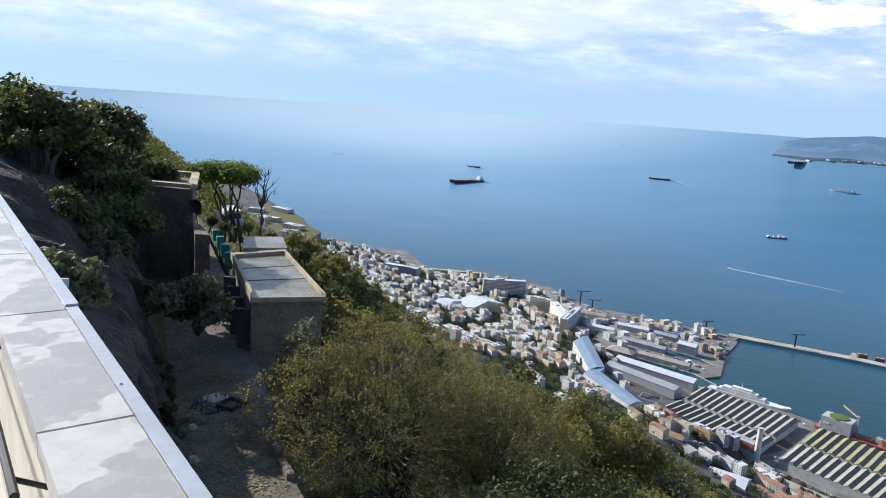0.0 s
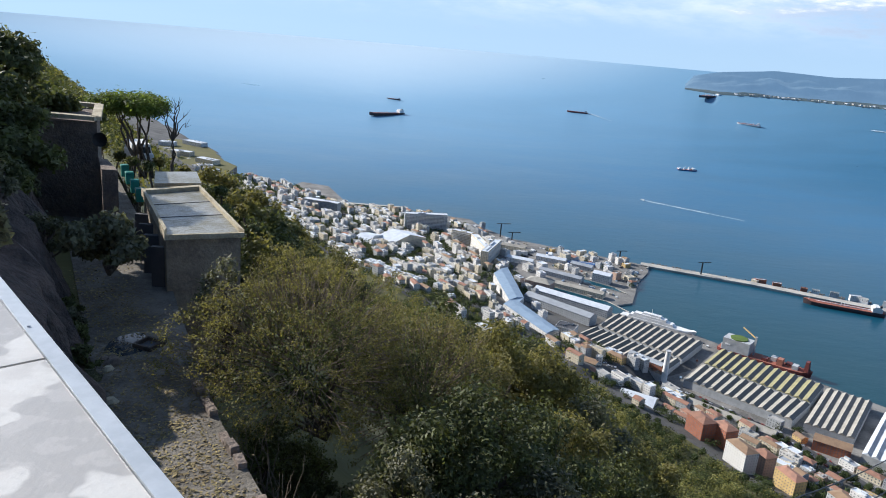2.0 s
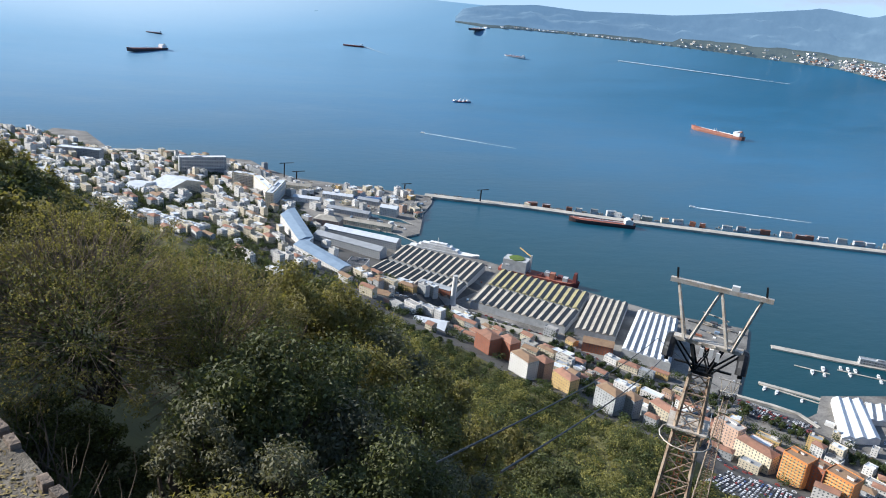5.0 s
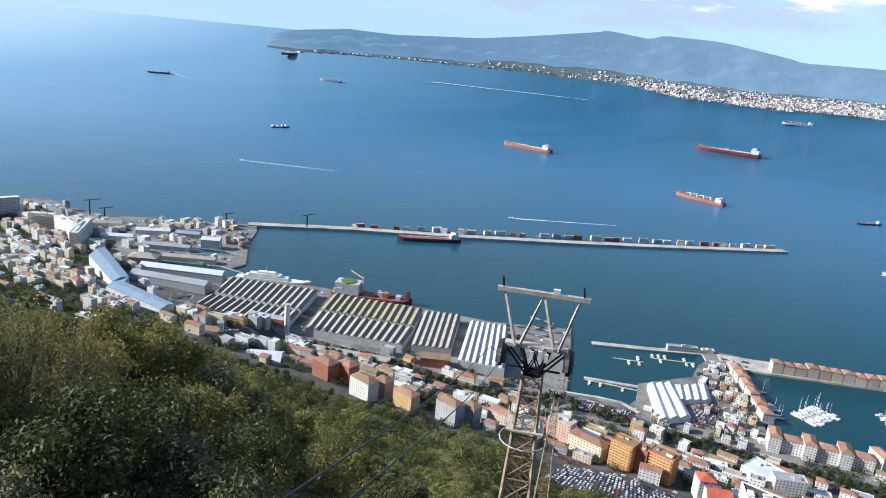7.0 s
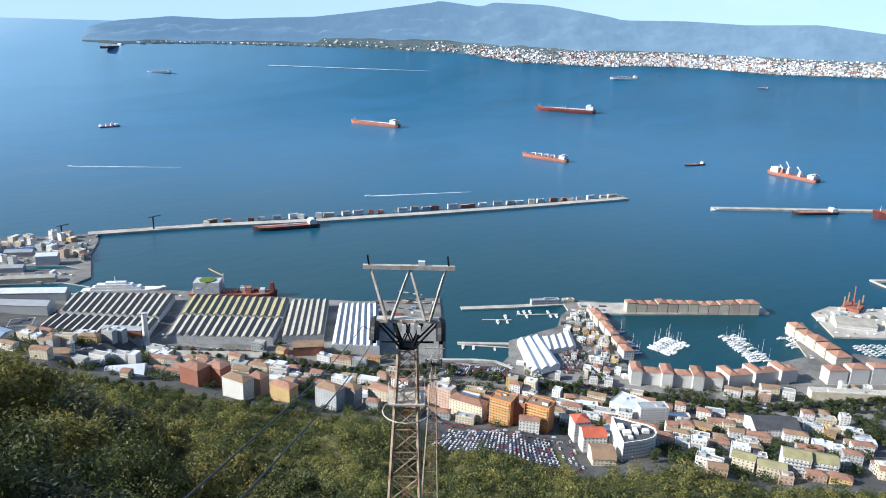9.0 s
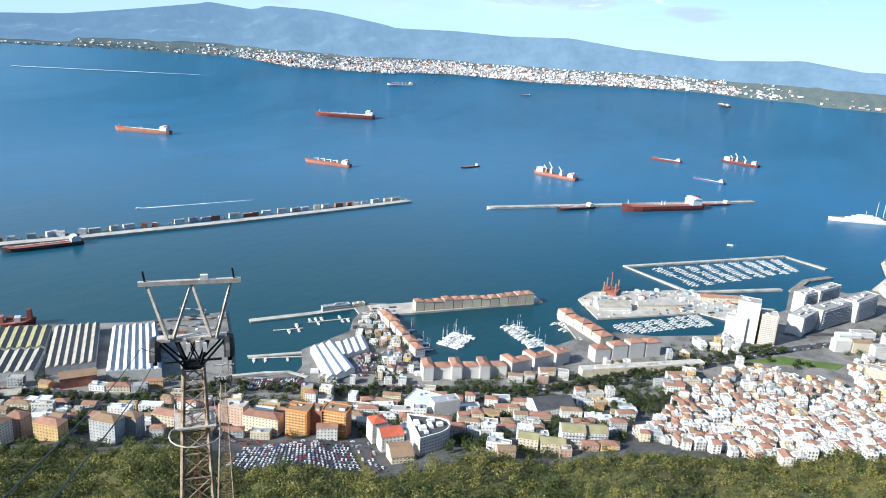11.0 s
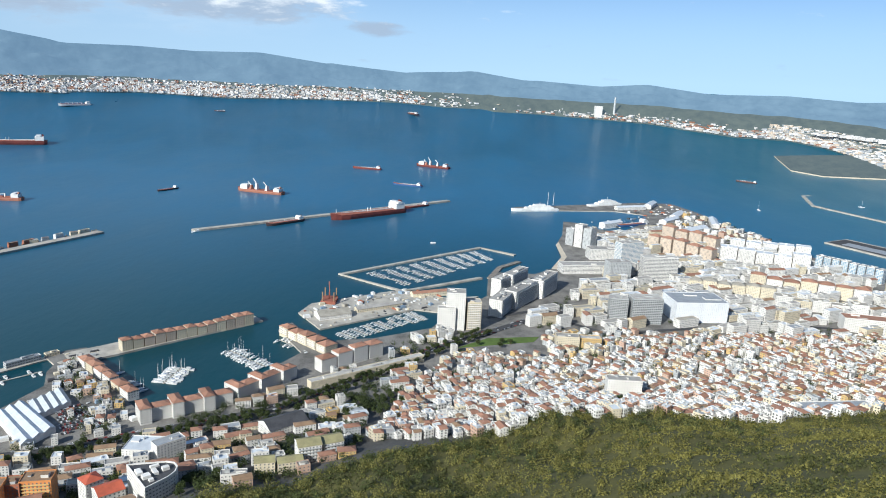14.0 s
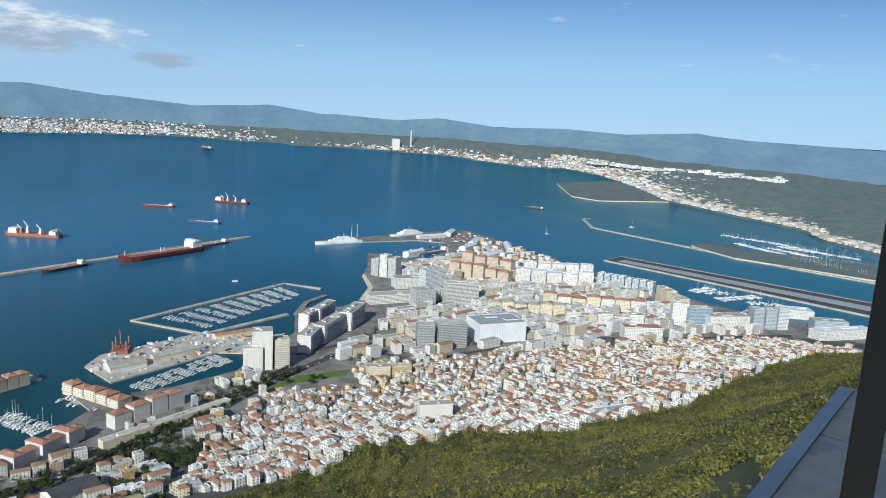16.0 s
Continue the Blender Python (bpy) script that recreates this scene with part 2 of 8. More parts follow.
# ---- geometry helpers ----
class Mesh:
    """Collects faces with a material slot each, and makes one mesh object of them."""

    def __init__(self):
        self.v, self.f, self.m, self.slots, self.huts = [], [], [], [], []

    def slot(self, mat):
        if mat not in self.slots:
            self.slots.append(mat)
        return self.slots.index(mat)

    def face(self, pts, mat):
        i = len(self.v)
        self.v.extend(pts)
        self.f.append(tuple(range(i, i + len(pts))))
        self.m.append(self.slot(mat))

    def solid(self, verts, faces, mat):
        i = len(self.v)
        self.v.extend(verts)
        s = self.slot(mat)
        for f in faces:
            self.f.append(tuple(i + j for j in f))
            self.m.append(s)

    def box(self, c, size, mat, yaw=0.0, top=None, taper=1.0):
        """A box on its base centre c; top: another material for the upper face."""
        sx, sy, sz = size
        ca, sa = math.cos(yaw), math.sin(yaw)
        vs = []
        for z, q in ((0, 1.0), (sz, taper)):
            for ux, uy in ((-.5, -.5), (.5, -.5), (.5, .5), (-.5, .5)):
                x, y = ux * sx * q, uy * sy * q
                vs.append((c[0] + x * ca - y * sa, c[1] + x * sa + y * ca, c[2] + z))
        self.solid(vs, [(0, 1, 5, 4), (1, 2, 6, 5), (2, 3, 7, 6), (3, 0, 4, 7), (3, 2, 1, 0)], mat)
        self.solid(vs[4:], [(0, 1, 2, 3)], top or mat)

    def prism(self, poly, z0, z1, mat, top=None):
        """An upright block over a plan outline, counter-clockwise or not."""
        area = sum(a[0] * b[1] - b[0] * a[1] for a, b in zip(poly, poly[1:] + poly[:1]))
        if area < 0:
            poly = poly[::-1]
        n = len(poly)
        lo, hi = [(p[0], p[1], z0) for p in poly], [(p[0], p[1], z1) for p in poly]
        self.solid(lo + hi, [(i, (i + 1) % n, n + (i + 1) % n, n + i) for i in range(n)], mat)
        self.face(hi, top or mat)

    def beam(self, a, b, w, mat, h=None):
        """A square bar from a to b."""
        a, b = Vector(a), Vector(b)
        d = (b - a).normalized()
        s = d.cross(Vector((0, 0, 1)))
        s = Vector((1, 0, 0)) if s.length < 1e-4 else s.normalized()
        u = s.cross(d)
        s, u = s * w / 2, u * (h or w) / 2
        vs = [tuple(p + q) for p in (a, b) for q in (-s - u, s - u, s + u, -s + u)]
        self.solid(vs, [(0, 1, 5, 4), (1, 2, 6, 5), (2, 3, 7, 6), (3, 0, 4, 7), (3, 2, 1, 0), (4, 5, 6, 7)], mat)

    def tube(self, a, b, r0, r1, mat, n=7):
        a, b = Vector(a), Vector(b)
        d = (b - a).normalized()
        s = d.orthogonal().normalized()
        u = d.cross(s)
        vs = [tuple(p + (s * math.cos(t) + u * math.sin(t)) * r) for p, r in ((a, r0), (b, r1)) for t in (2 * math.pi * i / n for i in range(n))]
        self.solid(vs, [(i, (i + 1) % n, n + (i + 1) % n, n + i) for i in range(n)] + [tuple(range(n))[::-1], tuple(range(n, 2 * n))], mat)

    def pipe(self, pts, r, mat, n=6):
        """One continuous round bar through the points."""
        pts = [Vector(p) for p in pts]
        vs = []
        for i, p in enumerate(pts):
            d = (pts[min(i + 1, len(pts) - 1)] - pts[max(i - 1, 0)]).normalized()
            s = d.cross(Vector((0, 0, 1)))
            s = Vector((1, 0, 0)) if s.length < 1e-4 else s.normalized()
            u = s.cross(d)
            vs += [tuple(p + (s * math.cos(t) + u * math.sin(t)) * r) for t in (2 * math.pi * j / n for j in range(n))]
        k = len(pts)
        self.solid(vs, [(i * n + j, i * n + (j + 1) % n, (i + 1) * n + (j + 1) % n, (i + 1) * n + j) for i in range(k - 1) for j in range(n)] + [tuple(range(n))[::-1], tuple(range((k - 1) * n, k * n))], mat)

    def make(self, name, parent=None, label="", smooth=False):
        me = bpy.data.meshes.new(name)
        me.from_pydata(self.v, [], self.f)
        for s in self.slots:
            me.materials.append(s)
        me.polygons.foreach_set("material_index", self.m)
        if smooth:
            me.polygons.foreach_set("use_smooth", [True] * len(self.f))
        me.update()
        ob = new(name, me)
        if parent is not None:
            ob.parent = parent
        return tagged(ob, label)


def thing(name, label, category, group="", kind="", at=(0, 0, 0), yaw=0.0):
    ob = tagged(new(name), label, category, group, kind)
    ob.matrix_basis = Matrix.Translation(at) @ Matrix.Rotation(yaw, 4, "Z")
    return ob


# ---- the land's shape ----
WEST, NORTH = (0.899, 0.438), (0.438, -0.899)


def wn(x, y):
    return x * WEST[0] + y * WEST[1], x * NORTH[0] + y * NORTH[1]


def xy(w, n):
    return w * WEST[0] + n * NORTH[0], w * WEST[1] + n * NORTH[1]


EDGE_N = (-3000, -1900, -1348, -1000, -670, -480, -250, -47, 72, 459, 639, 851, 1000, 1230, 1448, 1600)
EDGE_W = (250, 330, 416, 460, 490, 505, 515, 520, 557, 590, 500, 465, 479, 464, 440, 300)
SLOPE_W = (-400, -60, -25, -7, -1, 2.5, 5.9, 7.2, 12, 60, 150, 300, 450, 550)
SLOPE_Z = (60, 380, 404, 409, 403, 399, 399, 395.5, 392, 350, 262, 160, 88, 58)


def hill_edge(n):
    return float(np.interp(n, EDGE_N, EDGE_W))


def ground(x, y):
    """Height of the land above the sea."""
    w, n = wn(x, y)
    e = hill_edge(n)
    if w <= e - 0.2:
        q = w if w < 150 else 150 + (w - 150) * 400 / (e - 150)
        z = float(np.interp(q, SLOPE_W, SLOPE_Z))
        fade = min(1.0, max(0.0, (-n - 700) / 1200))
        z = z * (1 - 0.55 * fade) + (0.55 * fade) * 95 if w > -200 else z
        if w < 2.5 and n > -28:
            z = 399 + (z - 399) * min(1.0, max(0.3, (-n - 16) / 12)) if z > 399 else z
        if w < 14 and n < -95:
            z = min(z, 399 + (n + 95) * 0.3)
        drop = min(1.0, max(0.0, (n - 1150) / 450))
        z = z * (1 - drop) + 4 * drop
        bump = min(1.0, max(0.0, (w - 15) / 80))
        return z + bump * (noise.noise((x * 0.012, y * 0.012, 0)) * 14 + noise.noise((x * 0.04, y * 0.04, 3)) * 4)
    top = ground(*xy(e - 0.5, n))
    run = 230 if n > -600 else 330
    f = max(0.0, 1 - (w - e) / run)
    return 3.0 + (top - 3.0) * f ** 1.35


def far(x, y, z=0.0):
    """Draws what lies beyond 3 km closer along its line of sight, so that the whole bay fits within 5 km."""
    R = math.hypot(x, y)
    if R <= 3000:
        return (x, y, z), 1.0
    r = 3000 + 1900 * (R - 3000) / (R - 3000 + 1900)
    s = r / R
    return (x * s, y * s, EYE[2] + (z - EYE[2]) * s), s


# ---- sea ----
def build_sea():
    radii = [0, 150, 350, 500, 600, 700, 800, 900, 1000, 1150, 1300, 1500, 1750, 2000, 2300, 2600, 2800] + [3000 * 1.045 ** i for i in range(55)]
    seg = 400
    vs, fs = [], []
    for r in radii[1:]:
        for i in range(seg):
            t = 2 * math.pi * i / seg
            vs.append(far(r * math.sin(t), r * math.cos(t), 0)[0])
    for j in range(len(radii) - 2):
        for i in range(seg):
            k = (i + 1) % seg
            fs.append((j * seg + i, (j + 1) * seg + i, (j + 1) * seg + k, j * seg + k))
    fs.append(tuple(range(seg)))
    me = bpy.data.meshes.new("water")
    me.from_pydata(vs, [], fs)
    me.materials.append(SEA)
    me.polygons.foreach_set("use_smooth", [True] * len(fs))
    bm = bmesh.new()
    bm.from_mesh(me)
    bmesh.ops.recalc_face_normals(bm, faces=bm.faces)
    if sum(f.normal.z for f in bm.faces) < 0:
        bmesh.ops.reverse_faces(bm, faces=bm.faces)
    bm.to_mesh(me)
    bm.free()
    tagged(new("water", me), "deep blue bay water with faint ripples", "water", kind="structure")


build_sea()

# shore of the peninsula, south to north
SHORE = [(-900, 3300), (-658, 2716), (-476, 2417), (-343, 2001), (-237, 1921), (-198, 1909), (-168, 1995), (-94, 1960), (-41, 1779), (7, 1742), (152, 1718),
         (256, 1675), (278, 1602), (326, 1518), (422, 1464), (566, 1376)]
DOCKS = [(566, 1376), (583, 1360), (562, 1315), (522, 1255), (469, 1138), (437, 1124), (419, 1097), (520, 1005), (554, 964), (632, 852), (704, 759),
         (801, 686), (714, 604), (638, 538), (660, 505), (690, 482), (708, 486), (748, 515), (836, 494), (876, 513), (902, 517), (926, 543), (950, 526), (965, 504),
         (859, 427), (769, 338), (813, 314), (862, 263), (990, 203), (1076, 257), (1114, 244), (1009, 174),
         (1047, 159), (1064, 104), (1123, 18), (1181, -4), (1314, -80)]
NORTHSHORE = [(1314, -80), (1429, -87), (1485, -109), (1489, -190), (1557, -245), (1653, -274), (1786, -275), (1894, -304), (2077, -333),
              (2063, -389), (1994, -407), (1973, -477), (2083, -554), (2250, -619), (2292, -529), (2221, -201), (2269, -204), (2476, -640), (2497, -762),
              (2338, -810), (2172, -820), (2137, -847), (1832, -900), (1602, -995), (1437, -1076), (1338, -1152), (1182, -1288)]


def inside(p, poly):
    c = False
    for (x0, y0), (x1, y1) in zip(poly, poly[1:] + poly[:1]):
        if (y0 > p[1]) != (y1 > p[1]) and p[0] < (x1 - x0) * (p[1] - y0) / (y1 - y0) + x0:
            c = not c
    return c


LAND = SHORE + DOCKS[1:] + NORTHSHORE[1:] + [xy(-200, 1750), xy(-600, 1500), xy(-600, -3000)]
# flat waterfront: everything west of this inner line is a level quay
INNER = [xy(EDGE_W[i] + 30, EDGE_N[i]) for i in range(len(EDGE_N) - 2, 2, -1)]


def build_land():
    flat = Mesh()
    flat.prism(SHORE[3:] + DOCKS[1:] + NORTHSHORE[1:] + INNER, -4, 2.6, QUAY, PAVING)
    tagged(flat.make("pavement"), "level harbour land with pale quay edges", "ground", kind="structure")
    # slope: rings of a grid in west and north
    ws = [-400, -250, -120, -60, -40, -25, -15, -10, -7, -4, -1, 1, 2.5, 4.5, 5.9, 7.2, 9.5, 12, 16, 20, 25, 32, 40, 50, 60, 75, 90, 110, 130, 150] + list(range(165, 960, 13))
    ns = list(range(-3400, -1000, 40)) + list(range(-1000, -200, 16)) + list(range(-200, -60, 8)) + list(range(-60, 60, 4)) + list(range(60, 300, 10)) + list(range(300, 1720, 18))
    vs, keep = [], []
    for n in ns:
        for w in ws:
            x, y = xy(w, n)
            ok = w < 200 or inside((x, y), LAND)
            z = ground(x, y)
            if z < 3.2:
                z = 2.0
            vs.append((x, y, z if ok else -8.0))
            keep.append(ok)
    fs, mi = [], []
    W = len(ws)
    for j in range(len(ns) - 1):
        for i in range(W - 1):
            q = (j * W + i, j * W + i + 1, (j + 1) * W + i + 1, (j + 1) * W + i)
            if not all(keep[k] for k in q):
                continue
            if max(vs[k][2] for k in q) <= 2.01:
                continue
            fs.append(q[::-1])
            mi.append(0 if ws[i] < hill_edge(ns[j]) + (75 if -720 < ns[j] < -20 else 0) else 1)
    me = bpy.data.meshes.new("ground")
    me.from_pydata(vs, [], fs)
    me.materials.append(SCRUB)
    me.materials.append(EARTH)
    me.polygons.foreach_set("material_index", mi)
    me.polygons.foreach_set("use_smooth", [True] * len(fs))
    bm = bmesh.new()
    bm.from_mesh(me)
    bmesh.ops.delete(bm, geom=[v for v in bm.verts if not v.link_faces], context="VERTS")
    if sum(f.normal.z for f in bm.faces) < 0:
        bmesh.ops.reverse_faces(bm, faces=bm.faces)
    bm.to_mesh(me)
    bm.free()
    tagged(new("ground", me), "steep scrub-covered rock slope falling to the town", "ground", kind="structure")


build_land()


# ---- moles and breakwaters ----
def strip(name, label, line, width, z1, mat=QUAY, top=None, category="breakwater", rocks=0):
    """A wall of the given width along a line."""
    m = Mesh()
    pts = [Vector(p) for p in line]
    left, right = [], []
    for i, p in enumerate(pts):
        d = (pts[min(i + 1, len(pts) - 1)] - pts[max(i - 1, 0)]).normalized()
        nrm = Vector((-d.y, d.x)) * width / 2
        left.append(tuple(p + nrm))
        right.append(tuple(p - nrm))
    m.prism(left + right[::-1], -4, z1, mat, top)
    ob = tagged(m.make(name), label, category, kind="structure")
    return ob


strip("south_mole", "long stone harbour mole with a roadway", [(570, 1374), (756, 1282), (939, 1168), (1159, 1048), (1400, 928), (1652, 811)], 22, 4.5)
strip("detached_mole", "detached stone mole in open water", [(1719, 618), (2320, 3)], 18, 4.5)
strip("island_mole", "curved quay carrying a row of houses", [(923, 510), (963, 467), (1047, 386), (1130, 307)], 44, 3.0)
strip("marina_breakwater", "pale concrete breakwater round the marina", [(1438, -73), (1317, 79), (1409, 211), (1701, -80), (1647, -159)], 10, 3.0)
strip("rubble_breakwater", "curved rubble breakwater", [(1587, -164), (1528, -117), (1438, -91)], 12, 3.0, ROCKS)
strip("rosia_mole", "low mole in front of the cove", [(-34, 1768), (112, 1756)], 12, 4)
strip("marina_mole", "concrete mole with moored boats at the marina mouth", [(794, 637), (862, 582), (938, 527)], 11, 1.8)
strip("marina_jetty", "low pale jetty beside the boat sheds", [(696, 562), (741, 513), (752, 500)], 6, 1.6)
strip("quay_wall", "curved pale quay wall round the parking lot", [(636, 545), (668, 512), (684, 490), (684, 462)], 5, 3.6)
strip("causeway", "low bridge between the pier and the island quay", [(905, 512), (948, 484)], 9, 3.2)
m = Mesh()
m.prism([(1163, 244), (1214, 232), (1328, 80), (1289, -7), (1310, -64), (1204, -3), (1213, 51), (1090, 194)], -4, 2.6, QUAY)
tagged(m.make("marina_quay"), "broad concrete quay with sheds", "quay", kind="structure")
m = Mesh()
m.prism([(1982, -1045), (2036, -1131), (1430, -1541), (1304, -1631), (1205, -1514), (1317, -1425)], -4, 3.0, ROCKS, ASPHALT)
tagged(m.make("runway"), "dark asphalt runway built out into the bay", "runway", kind="structure")
strip("runway_edge", "pale rubble edge of the runway", [(1205, -1514), (1317, -1425), (1982, -1045), (2036, -1131), (1430, -1541)], 9, 3.4)
m = Mesh()
m.prism([(1960, -1078), (1986, -1112), (1360, -1528), (1330, -1482)], 2.0, 3.25, GREYROOF)
tagged(m.make("runway_strip"), "worn grey landing strip in the runway's middle", "runway", kind="structure")
strip("la_linea_mole", "long pale mole with a hooked end", [(2907, -1519), (2858, -1387), (2626, -1316), (2213, -1489), (1872, -1627), (1647, -1762), (1426, -1868)], 14, 3.5)


# ---- buildings ----
def facade(m, p, u, width, z0, height, floors, bays, glass=GLASS, ww=0.5, wh=0.5, out=0.06):
    """Rows of window panes on one wall; u is the wall's direction, the outside lies to its right."""
    nx, ny = u[1] * out, -u[0] * out
    bw, fh = width / bays, height / floors
    for j in range(floors):
        z = z0 + j * fh + fh * (1 - wh) * 0.5
        for i in range(bays):
            a = (i + 0.5 - ww / 2) * bw
            b = (i + 0.5 + ww / 2) * bw
            x0, y0, x1, y1 = p[0] + u[0] * a + nx, p[1] + u[1] * a + ny, p[0] + u[0] * b + nx, p[1] + u[1] * b + ny
            m.face([(x0, y0, z), (x1, y1, z), (x1, y1, z + fh * wh), (x0, y0, z + fh * wh)], glass)


def house_meshes(sx, sy, h, wall, roof, roofmat, floors, glass=GLASS, ww=0.44, wh=0.5, overhang=0.5, clutter=0, rng=random):
    """Wall, roof and pane meshes of a house on the origin."""
    w, r, g = Mesh(), Mesh(), Mesh()
    w.box((0, 0, -6), (sx, sy, h + 6), wall)
    bx, by = max(1, round(sx / 3.4)), max(1, round(sy / 3.4))
    facade(g, (-sx / 2, -sy / 2), (1, 0), sx, 0.4, h - 0.6, floors, bx, glass, ww, wh)
    facade(g, (sx / 2, -sy / 2), (0, 1), sy, 0.4, h - 0.6, floors, by, glass, ww, wh)
    facade(g, (sx / 2, sy / 2), (-1, 0), sx, 0.4, h - 0.6, floors, bx, glass, ww, wh)
    facade(g, (-sx / 2, sy / 2), (0, -1), sy, 0.4, h - 0.6, floors, by, glass, ww, wh)
    X, Y = sx / 2 + overhang, sy / 2 + overhang
    rise = min(sx, sy) * 0.22
    if roof == "hip":
        k = max(0.0, (sx - sy) / 2)
        q = max(0.0, (sy - sx) / 2)
        vs = [(-X, -Y, h), (X, -Y, h), (X, Y, h), (-X, Y, h), (-k, -q, h + rise), (k, q, h + rise)]
        if sx >= sy:
            fs = [(0, 1, 5, 4), (1, 2, 5), (2, 3, 4, 5), (3, 0, 4), (3, 2, 1, 0)]
        else:
            fs = [(0, 1, 4), (1, 2, 5, 4), (2, 3, 5), (3, 0, 4, 5), (3, 2, 1, 0)]
        r.solid(vs, fs, roofmat)
    elif roof == "gable":
        vs = [(-X, -Y, h), (X, -Y, h), (X, Y, h), (-X, Y, h), (-X, 0, h + rise), (X, 0, h + rise)]
        r.solid(vs, [(0, 1, 5, 4), (2, 3, 4, 5), (3, 2, 1, 0)], roofmat)
        r.solid(vs, [(1, 2, 5), (3, 0, 4)], wall)
    else:
        t = 0.35
        X, Y = sx / 2, sy / 2
        vs = []
        for q, z in ((0.0, h), (0.0, h + 0.9), (t, h + 0.9), (t, h + 0.15)):
            vs += [(-X + q, -Y + q, z), (X - q, -Y + q, z), (X - q, Y - q, z), (-X + q, Y - q, z)]
        k = len(r.v)
        r.solid(vs, [(4 * a + b, 4 * a + (b + 1) % 4, 4 * a + 4 + (b + 1) % 4, 4 * a + 4 + b) for a in range(3) for b in range(4)], wall)
        r.f.append(tuple(k + 12 + b for b in range(4)))
        r.m.append(r.slot(roofmat))
        for _ in range(clutter):
            m = Mesh()
            m.box((rng.uniform(-.3, .3) * sx, rng.uniform(-.3, .3) * sy, h + 0.15), (rng.uniform(1.5, 0.3 * sx + 1.5), rng.uniform(1.5, 0.3 * sy + 1.5), rng.uniform(1.2, 3.0)), rng.choice((wall, WHITE, GREYW)), top=roofmat)
            r.huts.append(m)
    return w, r, g


def building(name, label, p0, p1, depth, h, wall=WHITE, roof="flat", roofmat=FLATROOF, floors=None, z=None, group="", glass=FARGLASS, ww=0.38, wh=0.42, clutter=2, category="building", balcony=None):
    """A building whose front stands on the line p0 to p1 and that goes back by depth, to the left of that line."""
    dx, dy = p1[0] - p0[0], p1[1] - p0[1]
    L = math.hypot(dx, dy)
    yaw = math.atan2(dy, dx)
    cx, cy = (p0[0] + p1[0]) / 2 - dy / L * depth / 2, (p0[1] + p1[1]) / 2 + dx / L * depth / 2
    if math.hypot(cx, cy) < math.hypot((p0[0] + p1[0]) / 2, (p0[1] + p1[1]) / 2):
        cx, cy = (p0[0] + p1[0]) / 2 + dy / L * depth / 2, (p0[1] + p1[1]) / 2 - dx / L * depth / 2
    if z is None:
        z = max(2.6, ground(cx, cy))
    ob = thing(name, label, category, group, at=(cx, cy, z), yaw=yaw)
    rng = random.Random(int(cx * 7 + cy))
    w, r, g = house_meshes(L, depth, h, wall, roof, roofmat, floors or max(1, round(h / 3.1)), glass, ww, wh, clutter=clutter, rng=rng)
    w.make("wall", ob)
    r.make("roof", ob)
    for q in r.huts:
        q.make("roof_hut", ob)
    tagged(g.make("window_panes", ob), kind="stuff")
    if balcony:
        k = floors or max(1, round(h / 3.1))
        fh = (h - 0.6) / k
        m = Mesh()
        m.box((0, 0, 0), (L * 0.9, 1.3, 0.95), balcony)
        first = m.make("balcony", ob)
        spots = [(0, sg * (depth / 2 + 0.65), 0.3 + j * fh) for j in range(1, k) for sg in (-1, 1)]
        first.location = spots[0]
        for q in spots[1:]:
            o = new("balcony", first.data)
            o.parent, o.location = ob, q
    TAKEN.append((cx, cy, max(L, depth) * 0.5 + 3, L / 2 + 3, depth / 2 + 3, yaw))
    return ob


TAKEN = []


def free(x, y, r=5):
    for cx, cy, R, a, b, yaw in TAKEN:
        dx, dy = x - cx, y - cy
        if dx * dx + dy * dy < (R * 1.45 + r) ** 2:
            u, v = dx * math.cos(yaw) + dy * math.sin(yaw), -dx * math.sin(yaw) + dy * math.cos(yaw)
            if abs(u) < a + r and abs(v) < b + r:
                return False
    return True


# ---- terrace of the station ----


def coping_material():
    """White paint with sharp-edged damp patches, grit and faint streaks."""
    m = bpy.data.materials.new("white_coping")
    m.use_nodes = True
    k = Nodes(m.node_tree)
    pos = k.n("ShaderNodeNewGeometry").outputs["Position"]
    patch = k.step(k.noise(pos, 3.2, 3, 0.45), 0.535, 0.555)
    grit = k.noise(pos, 60.0, 4, 0.6)
    wear = k.noise(pos, 9.0, 5, 0.6)
    col = k.mix(k.step(wear, 0.4, 0.7), (0.52, 0.515, 0.50), (0.42, 0.415, 0.405))
    col = k.mix(k.math("MULTIPLY", patch, 0.85), col, (0.33, 0.32, 0.31))
    col = k.mix(k.math("MULTIPLY", k.step(k.noise(pos, 13.0, 4, 0.55), 0.52, 0.60), 0.4), col, (0.47, 0.455, 0.44))
    col = k.mix(k.math("MULTIPLY", k.step(grit, 0.60, 0.72), 0.25), col, (0.42, 0.40, 0.37))
    p = k.n("ShaderNodeBsdfPrincipled")
    k.link(col, p.inputs["Base Color"])
    k.link(k.math("SUBTRACT", 0.75, k.math("MULTIPLY", patch, 0.35)), p.inputs["Roughness"])
    bn = k.n("ShaderNodeBump")
    bn.inputs["Strength"].default_value, bn.inputs["Distance"].default_value = 0.12, 0.01
    k.link(grit, bn.inputs["Height"])
    k.link(bn.outputs[0], p.inputs["Normal"])
    k.link(p.outputs[0], k.n("ShaderNodeOutputMaterial").inputs[0])
    return m


